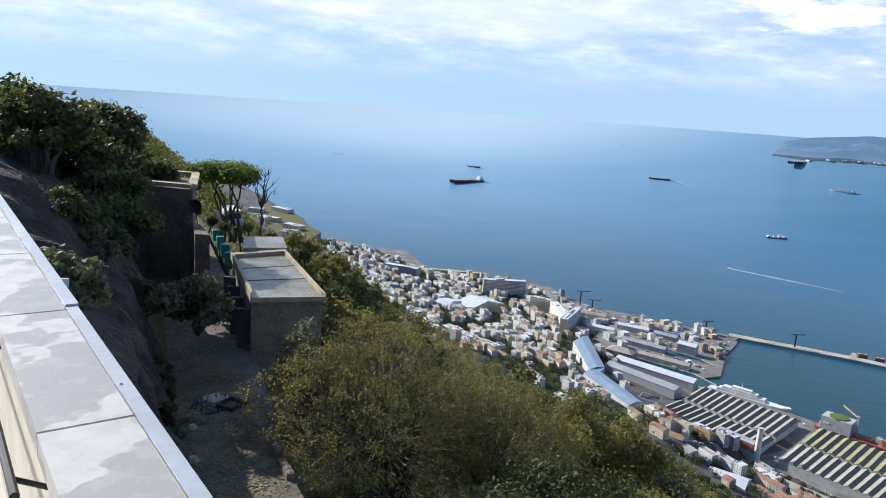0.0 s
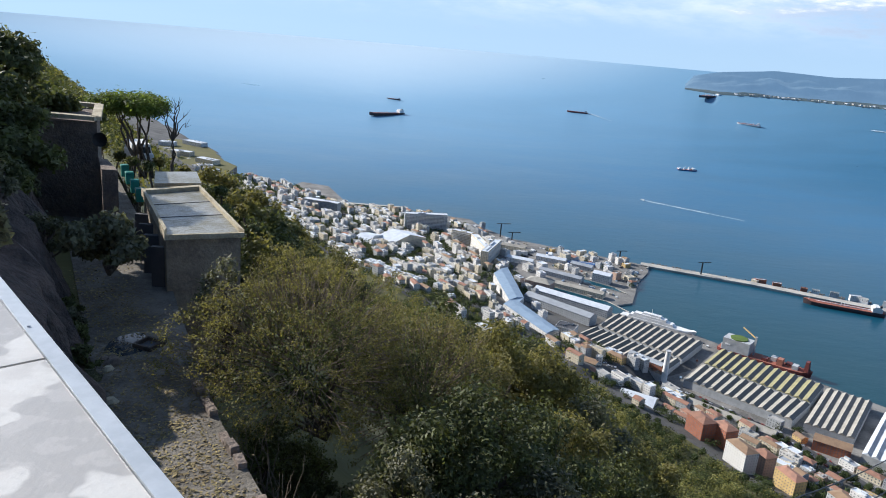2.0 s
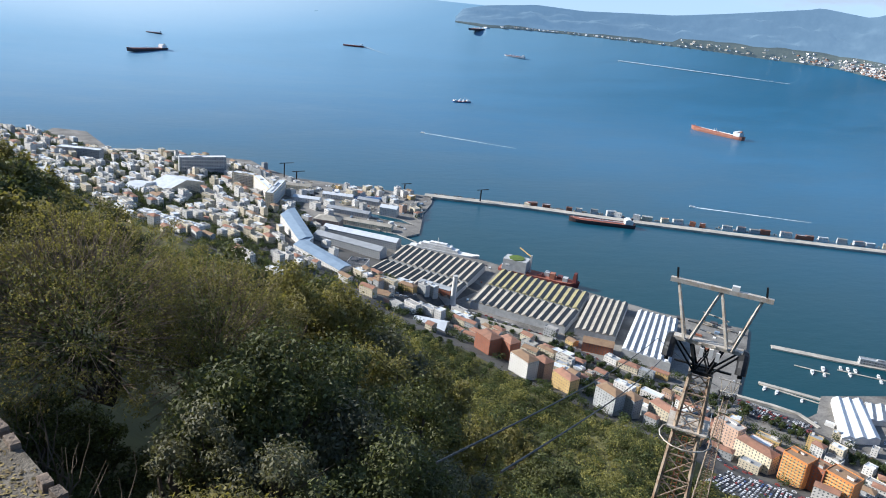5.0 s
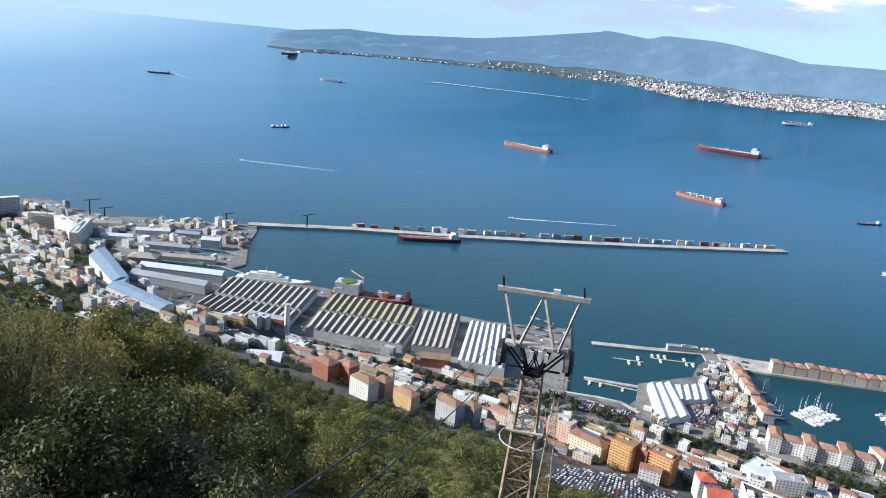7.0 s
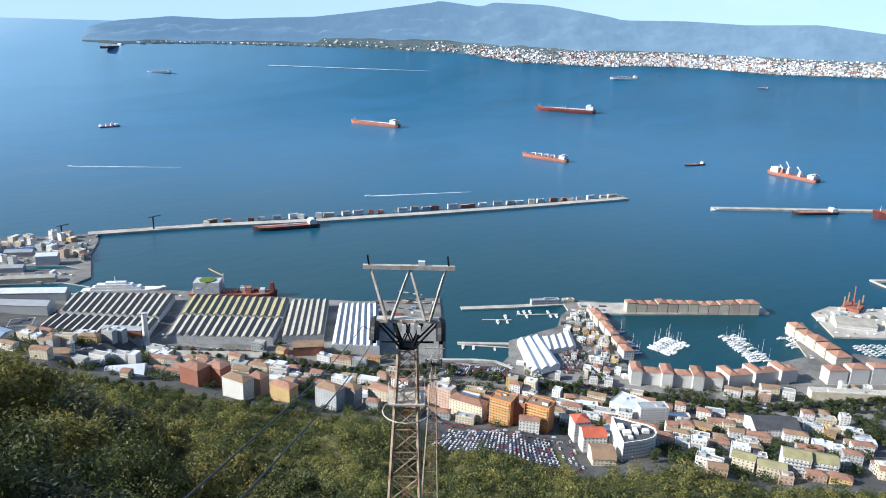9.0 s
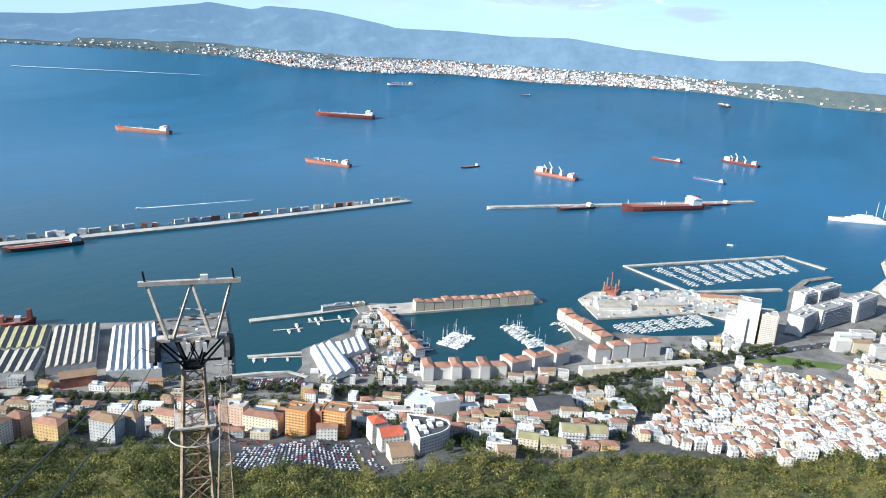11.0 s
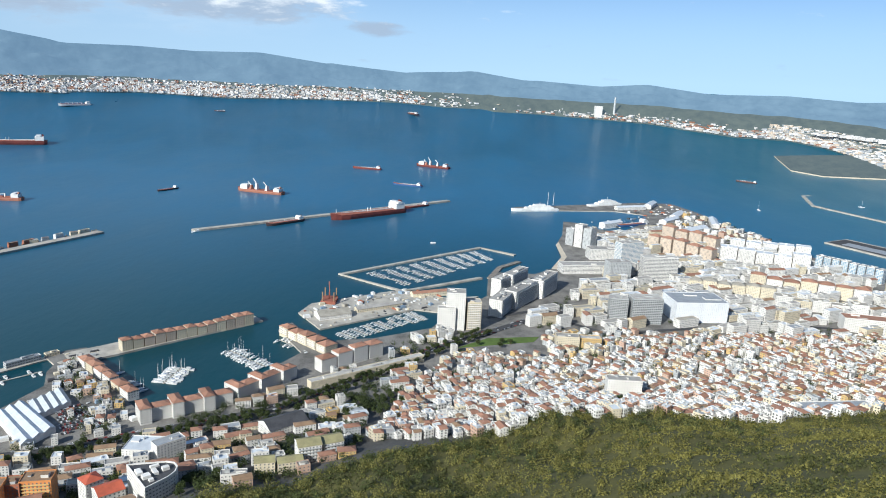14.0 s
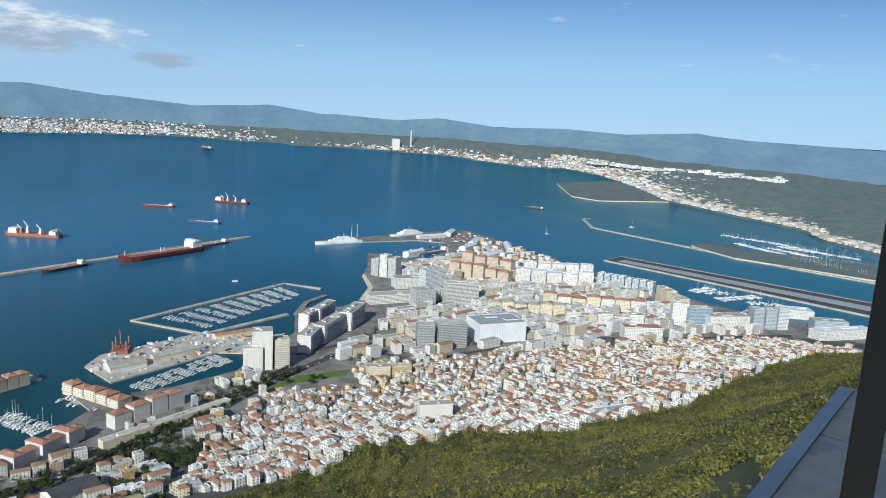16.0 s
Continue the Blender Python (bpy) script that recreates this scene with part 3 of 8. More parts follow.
COPING = coping_material()
EDGING = material("grey_metal_edging", (0.50, 0.53, 0.56), (0.40, 0.43, 0.46), 0.4, 3.0, 30.0, metal=0.4)
CREAMWALL = material("cream_wall_paint", (0.72, 0.66, 0.55), (0.55, 0.50, 0.42), 0.8, 2.0, 20.0)
PATHMAT = material("leafy_concrete", (0.20, 0.175, 0.14), (0.10, 0.085, 0.065), 0.95, 0.8, 7.0, 0.4)
OLDWALL = material("old_masonry", (0.26, 0.20, 0.155), (0.13, 0.105, 0.085), 0.95, 0.6, 5.0, 0.6)
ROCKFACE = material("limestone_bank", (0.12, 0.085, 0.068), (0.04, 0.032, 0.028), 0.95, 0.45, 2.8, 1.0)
HUTROOF = material("wet_mossy_roof", (0.30, 0.30, 0.285), (0.14, 0.12, 0.055), 0.3, 0.55, 5.0, 0.2)
CONCRETE = material("weathered_concrete", (0.50, 0.43, 0.30), (0.30, 0.25, 0.16), 0.9, 0.8, 8.0, 0.3)
HUTWALL = material("stained_hut_render", (0.34, 0.28, 0.20), (0.19, 0.15, 0.115), 0.9, 0.9, 6.0, 0.4)
TEAL = material("teal_plastic", (0.02, 0.22, 0.17), (0.015, 0.16, 0.13), 0.5, 2.0, 9.0)
U = Vector((-0.593, 0.805, 0))
OUT = Vector((0.805, 0.593, 0))


def on_wall(s, p, z):
    q = U * s + OUT * p
    return (q.x, q.y, z)


def run(m, s0, s1, p0, p1, z0, z1, mat):
    """A bar along the parapet between two offsets and heights."""
    vs = [on_wall(s, p, z) for z in (z0, z1) for s, p in ((s0, p0), (s0, p1), (s1, p1), (s1, p0))]
    m.solid(vs, [(0, 1, 5, 4), (1, 2, 6, 5), (2, 3, 7, 6), (3, 0, 4, 7), (3, 2, 1, 0), (4, 5, 6, 7)], mat)


def build_terrace():
    m = Mesh()
    run(m, -2.9, 9.0, -9.0, 0.43, 385, 410.2, CREAMWALL)
    tagged(m.make("station_building"), "cream-rendered station building under the terrace", "building", kind="structure")
    par = thing("parapet", "wide white-painted parapet with damp patches and metal edge", "parapet")
    m = Mesh()
    run(m, -2.9, 9.0, 0.235, 0.42, 410.2, 411.03, CREAMWALL)
    m.make("wall", par)
    step = 1.09
    s = 1.98 - 5 * step
    while s < 9:
        m = Mesh()
        a, b = max(-2.9, s + 0.006), min(9.0, s + step - 0.006)
        run(m, a, b, 0.212, 0.447, 411.03, 411.10, COPING)
        m.make("slab", par)
        s += step
    m = Mesh()
    run(m, -2.9, 3.08, 0.449, 0.492, 411.00, 411.108, EDGING)
    m.make("metal_edging", par, "grey folded metal edging")
    m = Mesh()
    run(m, 3.09, 9.0, 0.449, 0.497, 411.0, 411.116, EDGING)
    m.make("metal_edging", par, "grey folded metal edging")
    for s in (1.08, 1.16, 2.2, 0.2):
        m = Mesh()
        m.tube(on_wall(s, 0.462, 411.105), on_wall(s, 0.462, 411.113), 0.005, 0.004, EDGING, 8)
        m.make("screw", par)
    rail = thing("hand_rail", "dark tubular rail fixed inside the parapet", "rail")
    m = Mesh()
    m.tube(on_wall(1.9, 0.15, 410.98), on_wall(4.5, 0.15, 410.98), 0.012, 0.012, DARKSTEEL, 10)
    m.make("tube", rail)
    for s in (2.0, 3.2, 4.4):
        m = Mesh()
        m.tube(on_wall(s, 0.15, 410.98), on_wall(s, 0.24, 410.93), 0.008, 0.008, DARKSTEEL, 8)
        m.make("bracket", rail)
    bolt = thing("drain_pipe", "short white pipe sticking out of the wall", "pipe")
    m = Mesh()
    m.tube(on_wall(5.2, 0.40, 410.7), on_wall(5.2, 0.78, 410.66), 0.03, 0.03, SHIPWHITE, 10)
    m.make("pipe", bolt)
    # dark frame of the screen at the terrace's end, and an added roof over it
    scr = thing("window_screen", "black-framed window screen at the terrace's end", "window")
    ux = Vector((math.sin(radians(134.3)), math.cos(radians(134.3)), 0))
    sx = Vector((ux.y, -ux.x, 0))
    b = ux * 1.0
    m = Mesh()
    c0, c1 = b - sx * 0.029, b + sx * 0.007
    m.prism([tuple(q[:2]) for q in (c0, c1, c1 + ux * 0.014, c0 + ux * 0.014)], 410.2, 413.2, DARKSTEEL)
    m.make("frame", scr)
    m = Mesh()
    a, e = b + sx * 0.09 + ux * 0.35, b + sx * 0.9 + ux * 0.5
    m.prism([tuple(a[:2]), tuple(e[:2]), tuple((e + ux * 0.06)[:2]), tuple((a + ux * 0.06)[:2])], 410.2, 411.95, SHIPWHITE)
    m.make("panel", scr, "white painted panel")
    # out-of-view slab, sized so that its shadow covers the coping's far end
    m = Mesh()
    run(m, -5.0, 2.0, -6.0, 0.3, 413.2, 413.4, CREAMWALL)
    tagged(m.make("ceiling"), "unseen flat roof added to shade the terrace's end", "ceiling", kind="structure")
    m = Mesh()
    run(m, -5.0, 2.0, -6.2, -6.0, 410.2, 413.2, CREAMWALL)
    tagged(m.make("wall_east"), "cream back wall of the terrace", "wall", kind="structure")


build_terrace()


# ---- old path, hut and ruin below the terrace ----
def build_path():
    m = Mesh()
    pts = [xy(w, -n) for w, n in ((2.3, -8), (2.3, 20), (3.2, 40), (4.2, 62), (4.4, 95))] + [xy(w, -n) for w, n in ((9.2, 95), (8.6, 62), (7.6, 40), (6.6, 30), (5.9, 22), (5.8, -8))]
    m.prism(pts, 394.0, 399.06, OLDWALL, PATHMAT)
    tagged(m.make("path"), "old concrete path covered with fallen leaves", "path", kind="structure")
    # low broken kerb along the drop
    kerb = thing("path_kerb", "broken stone kerb along the path's outer edge", "kerb")
    rng = random.Random(5)
    n = -6.0
    while n < 25:
        L = rng.uniform(0.5, 1.0)
        if rng.random() < 0.8:
            x, y = xy(5.75 + rng.uniform(-.05, .05), -n)
            s = Mesh()
            s.box((x, y, 398.9), (0.3, L * 0.9, rng.uniform(0.22, 0.45)), OLDWALL, math.atan2(NORTH[1], NORTH[0]) + math.pi / 2 + rng.uniform(-.1, .1), taper=0.9)
            s.make("stone", kerb)
        n += L + 0.05


build_path()


def build_hut():
    """Flat-roofed hut with a raised rim round its wet roof."""
    fl, fr, bl, br = (-9.22, 34.28, 401.89), (-5.71, 35.44, 401.91), (-12.84, 43.13, 402.18), (-9.98, 45.21, 402.21)
    z = 401.95
    hut = thing("hut", "small flat-roofed concrete hut with a wet mossy roof", "hut")
    q = [Vector((p[0], p[1], 0)) for p in (fl, fr, br, bl)]
    cen = sum(q, Vector()) / 4

    def inset(k):
        return [tuple((p + (cen - p) * k)[:2]) for p in q]

    m = Mesh()
    m.prism(inset(0.06), 391.0, z - 0.2, HUTWALL)
    m.make("wall", hut)
    m = Mesh()
    m.prism(inset(0.0), z - 0.2, z - 0.02, CONCRETE, HUTROOF)
    m.make("roof", hut)
    o, i = inset(0.0), inset(0.09)
    for a in (1, 2, 3):
        b = (a + 1) % 4
        m = Mesh()
        m.prism([o[a], o[b], i[b], i[a]], z - 0.02, z + (0.28 if a == 3 else 0.2), CONCRETE)
        m.make("roof_rim", hut)
    m = Mesh()
    m.prism([o[0], o[1], tuple(Vector(o[1]).lerp(Vector(i[1]), 0.35)), tuple(Vector(o[0]).lerp(Vector(i[0]), 0.35))], z - 0.02, z + 0.05, CONCRETE)
    m.make("roof_rim", hut)
    # three roof bays parted by thin joints
    for k in (0.36, 0.68):
        a, b = Vector(i[0]).lerp(Vector(i[3]), k), Vector(i[1]).lerp(Vector(i[2]), k)
        m = Mesh()
        m.beam((*a, z - 0.01), (*b, z - 0.01), 0.05, DARKROOF, 0.03)
        m.make("roof_joint", hut)
    # pier and door openings on the path side; dark slabs paint their shaded insides
    d = Vector(o[0]) - Vector(o[3])
    for k0, k1 in ((0.06, 0.18), (0.27, 0.42), (0.5, 0.65), (0.74, 0.88)):
        a, b = Vector(o[0]).lerp(Vector(o[3]), k0), Vector(o[0]).lerp(Vector(o[3]), k1)
        m = Mesh()
        m.beam((*a.lerp(b, .5), 399.0), (*a.lerp(b, .5), 401.1), (b - a).length * 0.8, DARKROOF, 0.3)
        m.make("doorway", hut)
    ann = thing("hut_annex", "lower concrete block behind the hut", "hut")
    a, b = (-12.64, 45.06, 402.20), (-10.03, 45.92, 402.21)
    c, d = (-13.57, 48.64, 401.85), (-11.13, 49.46, 401.91)
    m = Mesh()
    m.prism([a[:2], b[:2], d[:2], c[:2]], 392, 402.1, CONCRETE, HUTROOF)
    m.make("block", ann)


build_hut()


def build_ruin():
    tl, tr = (-20.62, 47.74, 405.14), (-16.57, 47.18, 405.49)
    ruin = thing("ruin", "roofless old stone building against the bank", "ruin")
    a, b = Vector(tl[:2]), Vector(tr[:2])
    back = Vector((-0.30, 0.95)) * 7
    top = tr[2]
    m = Mesh()
    m.prism([tuple(a), tuple(b), tuple(b + back), tuple(a + back)], 397.5, top - 0.25, OLDWALL)
    m.make("wall", ruin)
    for p, q in ((a, b), (b, b + back), (a, a + back), (a + back, b + back)):
        m = Mesh()
        m.beam((*p, top), (*q, top), 0.55, CONCRETE, 0.25)
        m.make("wall_cap", ruin)
    w = thing("retaining_wall", "tall leaning stone retaining wall beside the path", "wall")
    m = Mesh()
    c = Vector((-15.12, 43.45, 401.13)[:2])
    m.prism([tuple(b + Vector((0.1, -0.3))), tuple(b + Vector((0.7, -0.5))), tuple(c + Vector((0.9, 0))), tuple(c)], 397.5, top - 2.4, OLDWALL)
    m.make("wall", w)


build_ruin()


def build_dish():
    t = thing("satellite_dish", "dark round dish fixed to the ruin's corner", "dish", at=(-16.2, 46.9, 404.3))
    m = Mesh()
    rings = []
    for r, d in ((0.0, 0.0), (0.22, 0.03), (0.4, 0.10), (0.44, 0.12)):
        rings.append([(math.cos(i * math.pi / 8) * r, -0.3 + d * -1.0, math.sin(i * math.pi / 8) * r) for i in range(16)])
    vs = [p for q in rings for p in q] + [(p[0], p[1] + 0.04, p[2]) for q in rings for p in q]
    fs = [(j * 16 + i, j * 16 + (i + 1) % 16, (j + 1) * 16 + (i + 1) % 16, (j + 1) * 16 + i) for j in range(3) for i in range(16)]
    m.solid(vs, fs + [tuple(64 + k for k in f)[::-1] for f in fs], DARKSTEEL)
    m.make("reflector", t)
    m = Mesh()
    m.tube((0, 0.2, -0.2), (0, -0.28, 0), 0.04, 0.04, DARKSTEEL, 8)
    m.make("arm", t)


def build_van():
    """Small van parked at the far end of the path."""
    t = thing("van", "small white van parked on the path", "van", at=(-19.9, 66.5, 399.06), yaw=radians(26))
    m = Mesh()
    m.box((0, 0, 0.35), (1.8, 4.2, 0.85), SHIPWHITE, taper=0.98)
    m.box((0, 0.25, 1.2), (1.7, 3.5, 0.75), SHIPWHITE, taper=0.88)
    m.make("body", t)
    m = Mesh()
    m.box((0, -1.52, 1.25), (1.45, 0.12, 0.5), GLASS, taper=0.94)
    m.make("windscreen", t)
    for x in (-0.85, 0.85):
        for y in (-1.3, 1.3):
            m = Mesh()
            m.tube((x - 0.1, y, 0.33), (x + 0.1, y, 0.33), 0.33, 0.33, DARKROOF, 14)
            m.make("wheel", t)


build_dish()
build_van()
for c in ((-19.39, 60.99, 399.85), (-18.18, 58.23, 400.05), (-16.97, 55.46, 400.28), (-15.78, 52.69, 400.55)):
    t = thing("bin", "teal-green plastic bin on the path", "bin", "bins on the path", at=(c[0], c[1], 399.06))
    m = Mesh()
    m.box((0, 0, 0), (0.55, 0.6, 0.85), TEAL, 0.4, taper=1.1)
    m.make("body", t)
    m = Mesh()
    m.box((0, 0, 0.86), (0.64, 0.7, 0.09), TEAL, 0.4, taper=0.85)
    m.make("lid", t)


# ---- plants ----
BARK = material("bark", (0.13, 0.10, 0.075), (0.06, 0.048, 0.036), 0.95, 2.0, 18.0, 0.5)
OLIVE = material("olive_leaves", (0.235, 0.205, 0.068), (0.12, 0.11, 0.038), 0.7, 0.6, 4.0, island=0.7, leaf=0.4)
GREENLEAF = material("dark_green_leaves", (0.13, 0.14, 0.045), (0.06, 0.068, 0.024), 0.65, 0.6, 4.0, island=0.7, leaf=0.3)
GREYLEAF = material("grey_green_leaves", (0.17, 0.165, 0.095), (0.085, 0.085, 0.05), 0.65, 0.6, 4.0, island=0.7, leaf=0.3)
PINELEAF = material("pine_needles", (0.19, 0.24, 0.045), (0.09, 0.125, 0.028), 0.7, 0.6, 5.0, island=0.6, leaf=0.4)
DRYLEAF = material("fallen_leaves", (0.30, 0.24, 0.10), (0.17, 0.12, 0.06), 0.9, 1.0, 6.0, island=0.7)


def leaves(centres, radii, count, size, seed, mat, name, parent=None, flat=0.0, shell=0.4, sides=4):
    """Leaf sprays: small blades of four or three corners scattered through lumps."""
    g = np.random.default_rng(seed)
    cs, rs = np.array(centres, float), np.array(radii, float)
    if rs.ndim == 1:
        rs = np.stack([rs, rs, rs * 0.8], 1)
    pick = g.choice(len(cs), count, p=(rs[:, 0] ** 2) / (rs[:, 0] ** 2).sum())
    d = g.normal(size=(count, 3))
    d /= np.linalg.norm(d, axis=1)[:, None]
    rad = shell + (1 - shell) * g.random(count) ** 0.6
    rad *= 1 + 0.26 * g.normal(size=count)
    c = cs[pick] + d * rs[pick] * rad[:, None]
    nrm = d * 0.8 + g.normal(size=(count, 3)) * 0.7 + np.array([0, 0, 0.5 + flat])
    nrm /= np.linalg.norm(nrm, axis=1)[:, None]
    a = np.cross(nrm, g.normal(size=(count, 3)))
    a /= np.linalg.norm(a, axis=1)[:, None]
    b = np.cross(nrm, a)
    s = size * (0.6 + 0.8 * g.random(count))[:, None]
    if sides == 4:
        v = np.stack([c - a * s, c - b * s * 0.45 + nrm * s * 0.15, c + a * s, c + b * s * 0.45 + nrm * s * 0.15], 1).reshape(-1, 3)
    else:
        v = np.stack([c - a * s, c + a * s * 0.7 - b * s * 0.6, c + a * s * 0.6 + b * s * 0.6 + nrm * s * 0.15], 1).reshape(-1, 3)
    me = bpy.data.meshes.new(name)
    me.vertices.add(len(v))
    me.vertices.foreach_set("co", v.ravel())
    me.loops.add(len(v))
    me.loops.foreach_set("vertex_index", np.arange(len(v)))
    me.polygons.add(count)
    me.polygons.foreach_set("loop_start", np.arange(count) * sides)
    me.materials.append(mat)
    me.update(calc_edges=True)
    ob = new(name, me)
    if parent is not None:
        ob.parent = parent
    return ob


def limbs(m, base, tips, r, rng, mat=BARK):
    """Crooked tapering limbs from the base to each tip."""
    for tip in tips:
        p, q = Vector(base), Vector(tip)
        pts = [(p, r)]
        for k in range(1, 6):
            f = k / 5
            pts.append((p.lerp(q, f) + Vector((rng.uniform(-1, 1), rng.uniform(-1, 1), rng.uniform(-.5, .5))) * (q - p).length * 0.06 * (f < 1), r * (1 - 0.8 * f)))
        side = (q - p).normalized().orthogonal().normalized()
        up = (q - p).normalized().cross(side)
        vs = [tuple(c + (side * math.cos(a * 1.2566) + up * math.sin(a * 1.2566)) * w) for c, w in pts for a in range(5)]
        m.solid(vs, [(5 * k + a, 5 * k + (a + 1) % 5, 5 * k + 5 + (a + 1) % 5, 5 * k + 5 + a) for k in range(5) for a in range(5)] + [(25, 26, 27, 28, 29)], mat)


def tree(name, label, base, top, spread, mat, count, size, seed, lumps=24, group="", bare=12):
    """A many-stemmed tree or bush with its crown between the ground and top."""
    rng = random.Random(seed)
    H = top - base[2]
    t = thing(name, label, "tree" if H > 3.5 else "bush", group, at=base)
    cs, rs = [], []
    for i in range(lumps):
        a, q = rng.uniform(0, 6.28), math.sqrt(rng.uniform(0.02, 0.75)) * spread
        z = H * rng.uniform(0.42 if H > 3.2 else 0.15, 0.86) * (1 - 0.3 * (q / spread) ** 2)
        cs.append((math.cos(a) * q, math.sin(a) * q, z))
        rs.append(spread * rng.uniform(0.15, 0.33))
    cs.append((0, 0, H - spread * 0.30))
    rs.append(spread * 0.38)
    for k, c in enumerate(cs[:8]):
        m = Mesh()
        limbs(m, (0, 0, -0.6), [(c[0], c[1], c[2])], 0.03 * H + 0.05, rng)
        m.make("limb" if k else "trunk", t)
    m = Mesh()
    for _ in range(bare):
        c = rng.choice(cs)
        m.tube((c[0] * .8, c[1] * .8, c[2] * .8), (c[0] * 1.28 + rng.uniform(-.6, .6), c[1] * 1.28 + rng.uniform(-.6, .6), c[2] * rng.uniform(0.85, 1.12)), 0.025, 0.008, BARK, 4)
    tagged(m.make("twig_mass", t), kind="stuff")
    leaves(cs, rs, int(count * 0.9), size * 0.95, seed, mat, "crown", t, sides=4 if size < 0.13 else 3)
    return t


def ground_at(p):
    return ground(p[0], p[1])


def bush_at(p, spread, mat, count, size, seed, label, drop=None, name="tree"):
    """A tree whose top is at p and that stands on the ground under it."""
    z = min(ground_at(p) - 0.3, p[2] - 2.0) if drop is None else p[2] - drop
    return tree(name, label, (p[0], p[1], z), p[2], spread, mat, count, size, seed)


# the large olive bush beside the path and its neighbours down the slope
TWIG = material("pale_twigs", (0.21, 0.16, 0.11), (0.12, 0.09, 0.06), 0.9, 3.0, 20.0)


def dome_bush(label, root, centre, radii, mat, seed, clumps=300, size=0.05, each=95):
    """A broad bush: fine twigs fan out from its root to leaf sprays on an uneven dome."""
    rng = random.Random(seed)
    t = thing("bush", label, "bush", at=root)
    o = Vector(centre) - Vector(root)
    cs, rs = [], []
    for i in range(clumps):
        z = 1 - 1.5 * (i + 0.5) / clumps
        a, q = i * 2.39996, math.sqrt(max(0.0, 1 - z * z))
        d = Vector((q * math.cos(a), q * math.sin(a), z))
        f = (1 + 0.30 * noise.noise(d * 2.3 + Vector((seed, 0, 0))) + 0.12 * noise.noise(d * 6)) * rng.uniform(0.80, 1.03)
        cs.append(o + Vector((d.x * radii[0], d.y * radii[1], d.z * radii[2])) * f)
        rs.append(rng.uniform(0.26, 0.58))
    inner = []
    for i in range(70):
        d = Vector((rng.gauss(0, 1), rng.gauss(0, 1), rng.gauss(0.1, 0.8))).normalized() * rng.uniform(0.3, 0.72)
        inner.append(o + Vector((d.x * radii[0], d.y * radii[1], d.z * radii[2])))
    m = Mesh()
    limbs(m, (0, 0, -0.5), [tuple(c) for c in inner[:16]], 0.11, rng, BARK)
    m.make("trunk", t)
    m = Mesh()
    for c in cs:
        b = o * 0.7 + (c - o * 0.7) * rng.uniform(0.3, 0.5)
        k = b.lerp(c, 0.6) + Vector((rng.uniform(-.15, .15), rng.uniform(-.15, .15), rng.uniform(-.1, .15)))
        m.tube(b, k, 0.022, 0.013, TWIG, 4)
        e = c + (c - o) * rng.uniform(0.0, 0.07)
        m.tube(k, e, 0.013, 0.005, TWIG, 4)
        for _ in range(3):
            m.tube(k, c + Vector((rng.uniform(-.5, .5), rng.uniform(-.5, .5), rng.uniform(-.3, .5))), 0.014, 0.006, TWIG, 3)
    tagged(m.make("twig_mass", t, "fine pale brown twigs"), kind="stuff")
    leaves(cs, rs, each * clumps, size, seed, mat, "crown", t, shell=0.1)
    # larger leaves fill the core, its shade put into their darker colour
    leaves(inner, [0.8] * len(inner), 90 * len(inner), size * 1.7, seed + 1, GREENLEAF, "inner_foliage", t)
    return t


dome_bush("large olive-green bush catching the sun beside the path", (-1.0, 27.0, 396.2), (-2.2, 26.6, 399.7), (4.3, 4.4, 3.9), OLIVE, 11)
dome_bush("olive-brown bush on the slope", (3.4, 29.0, 393.0), (2.8, 28.6, 397.3), (3.9, 3.9, 3.7), OLIVE, 13, 200)
bush_at((11.28, 39.03, 395.10), 3.6, OLIVE, 11000, 0.134, 240, "olive-brown tree on the steep slope", 8)
bush_at((13.24, 35.36, 393.61), 3.2, GREYLEAF, 11000, 0.130, 241, "grey-green tree on the steep slope", 8)
bush_at((17.75, 38.19, 388.96), 3.4, OLIVE, 11000, 0.141, 242, "olive-brown tree on the steep slope", 8)
bush_at((8.21, 38.27, 396.78), 3.2, OLIVE, 11000, 0.130, 243, "olive-brown tree on the steep slope", 8)
bush_at((5.18, 26.76, 397.24), 2.4, GREYLEAF, 11000, 0.109, 244, "grey-green tree on the steep slope", 8)
bush_at((-5.48, 29.50, 402.64), 1.3, GREYLEAF, 2550, 0.086, 15, "small grey-green bush by the hut", 4)
bush_at((4.34, 22.59, 400.61), 3.2, GREENLEAF, 12750, 0.094, 16, "dark green shrub in the shade", 7)
bush_at((1.68, 19.15, 400.2), 1.7, GREYLEAF, 9350, 0.079, 17, "grey-green shrub in the shade", 6)
bush_at((3.45, 16.65, 400.20), 1.9, GREYLEAF, 8500, 0.072, 18, "grey-green shrub on the slope", 5)
bush_at((7.49, 18.54, 398.57), 2.6, GREENLEAF, 10200, 0.086, 19, "dark green shrub on the slope", 6)
bush_at((7.07, 25.02, 398.72), 3.2, GREENLEAF, 11900, 0.101, 20, "dark green shrub on the slope", 7)
bush_at((10.10, 42.83, 393.40), 4.2, OLIVE, 12750, 0.137, 21, "olive tree in half shade on the slope", 9)
bush_at((7.89, 61.50, 388.22), 4.0, GREENLEAF, 6000, 0.220, 22, "green tree below the hut", 9)
bush_at((13.26, 30.22, 393.12), 3.4, GREENLEAF, 11050, 0.108, 24, "dark green tree on the slope", 8)
bush_at((16.82, 29.55, 390.49), 3.2, OLIVE, 9350, 0.115, 25, "olive-green tree on the slope", 8)
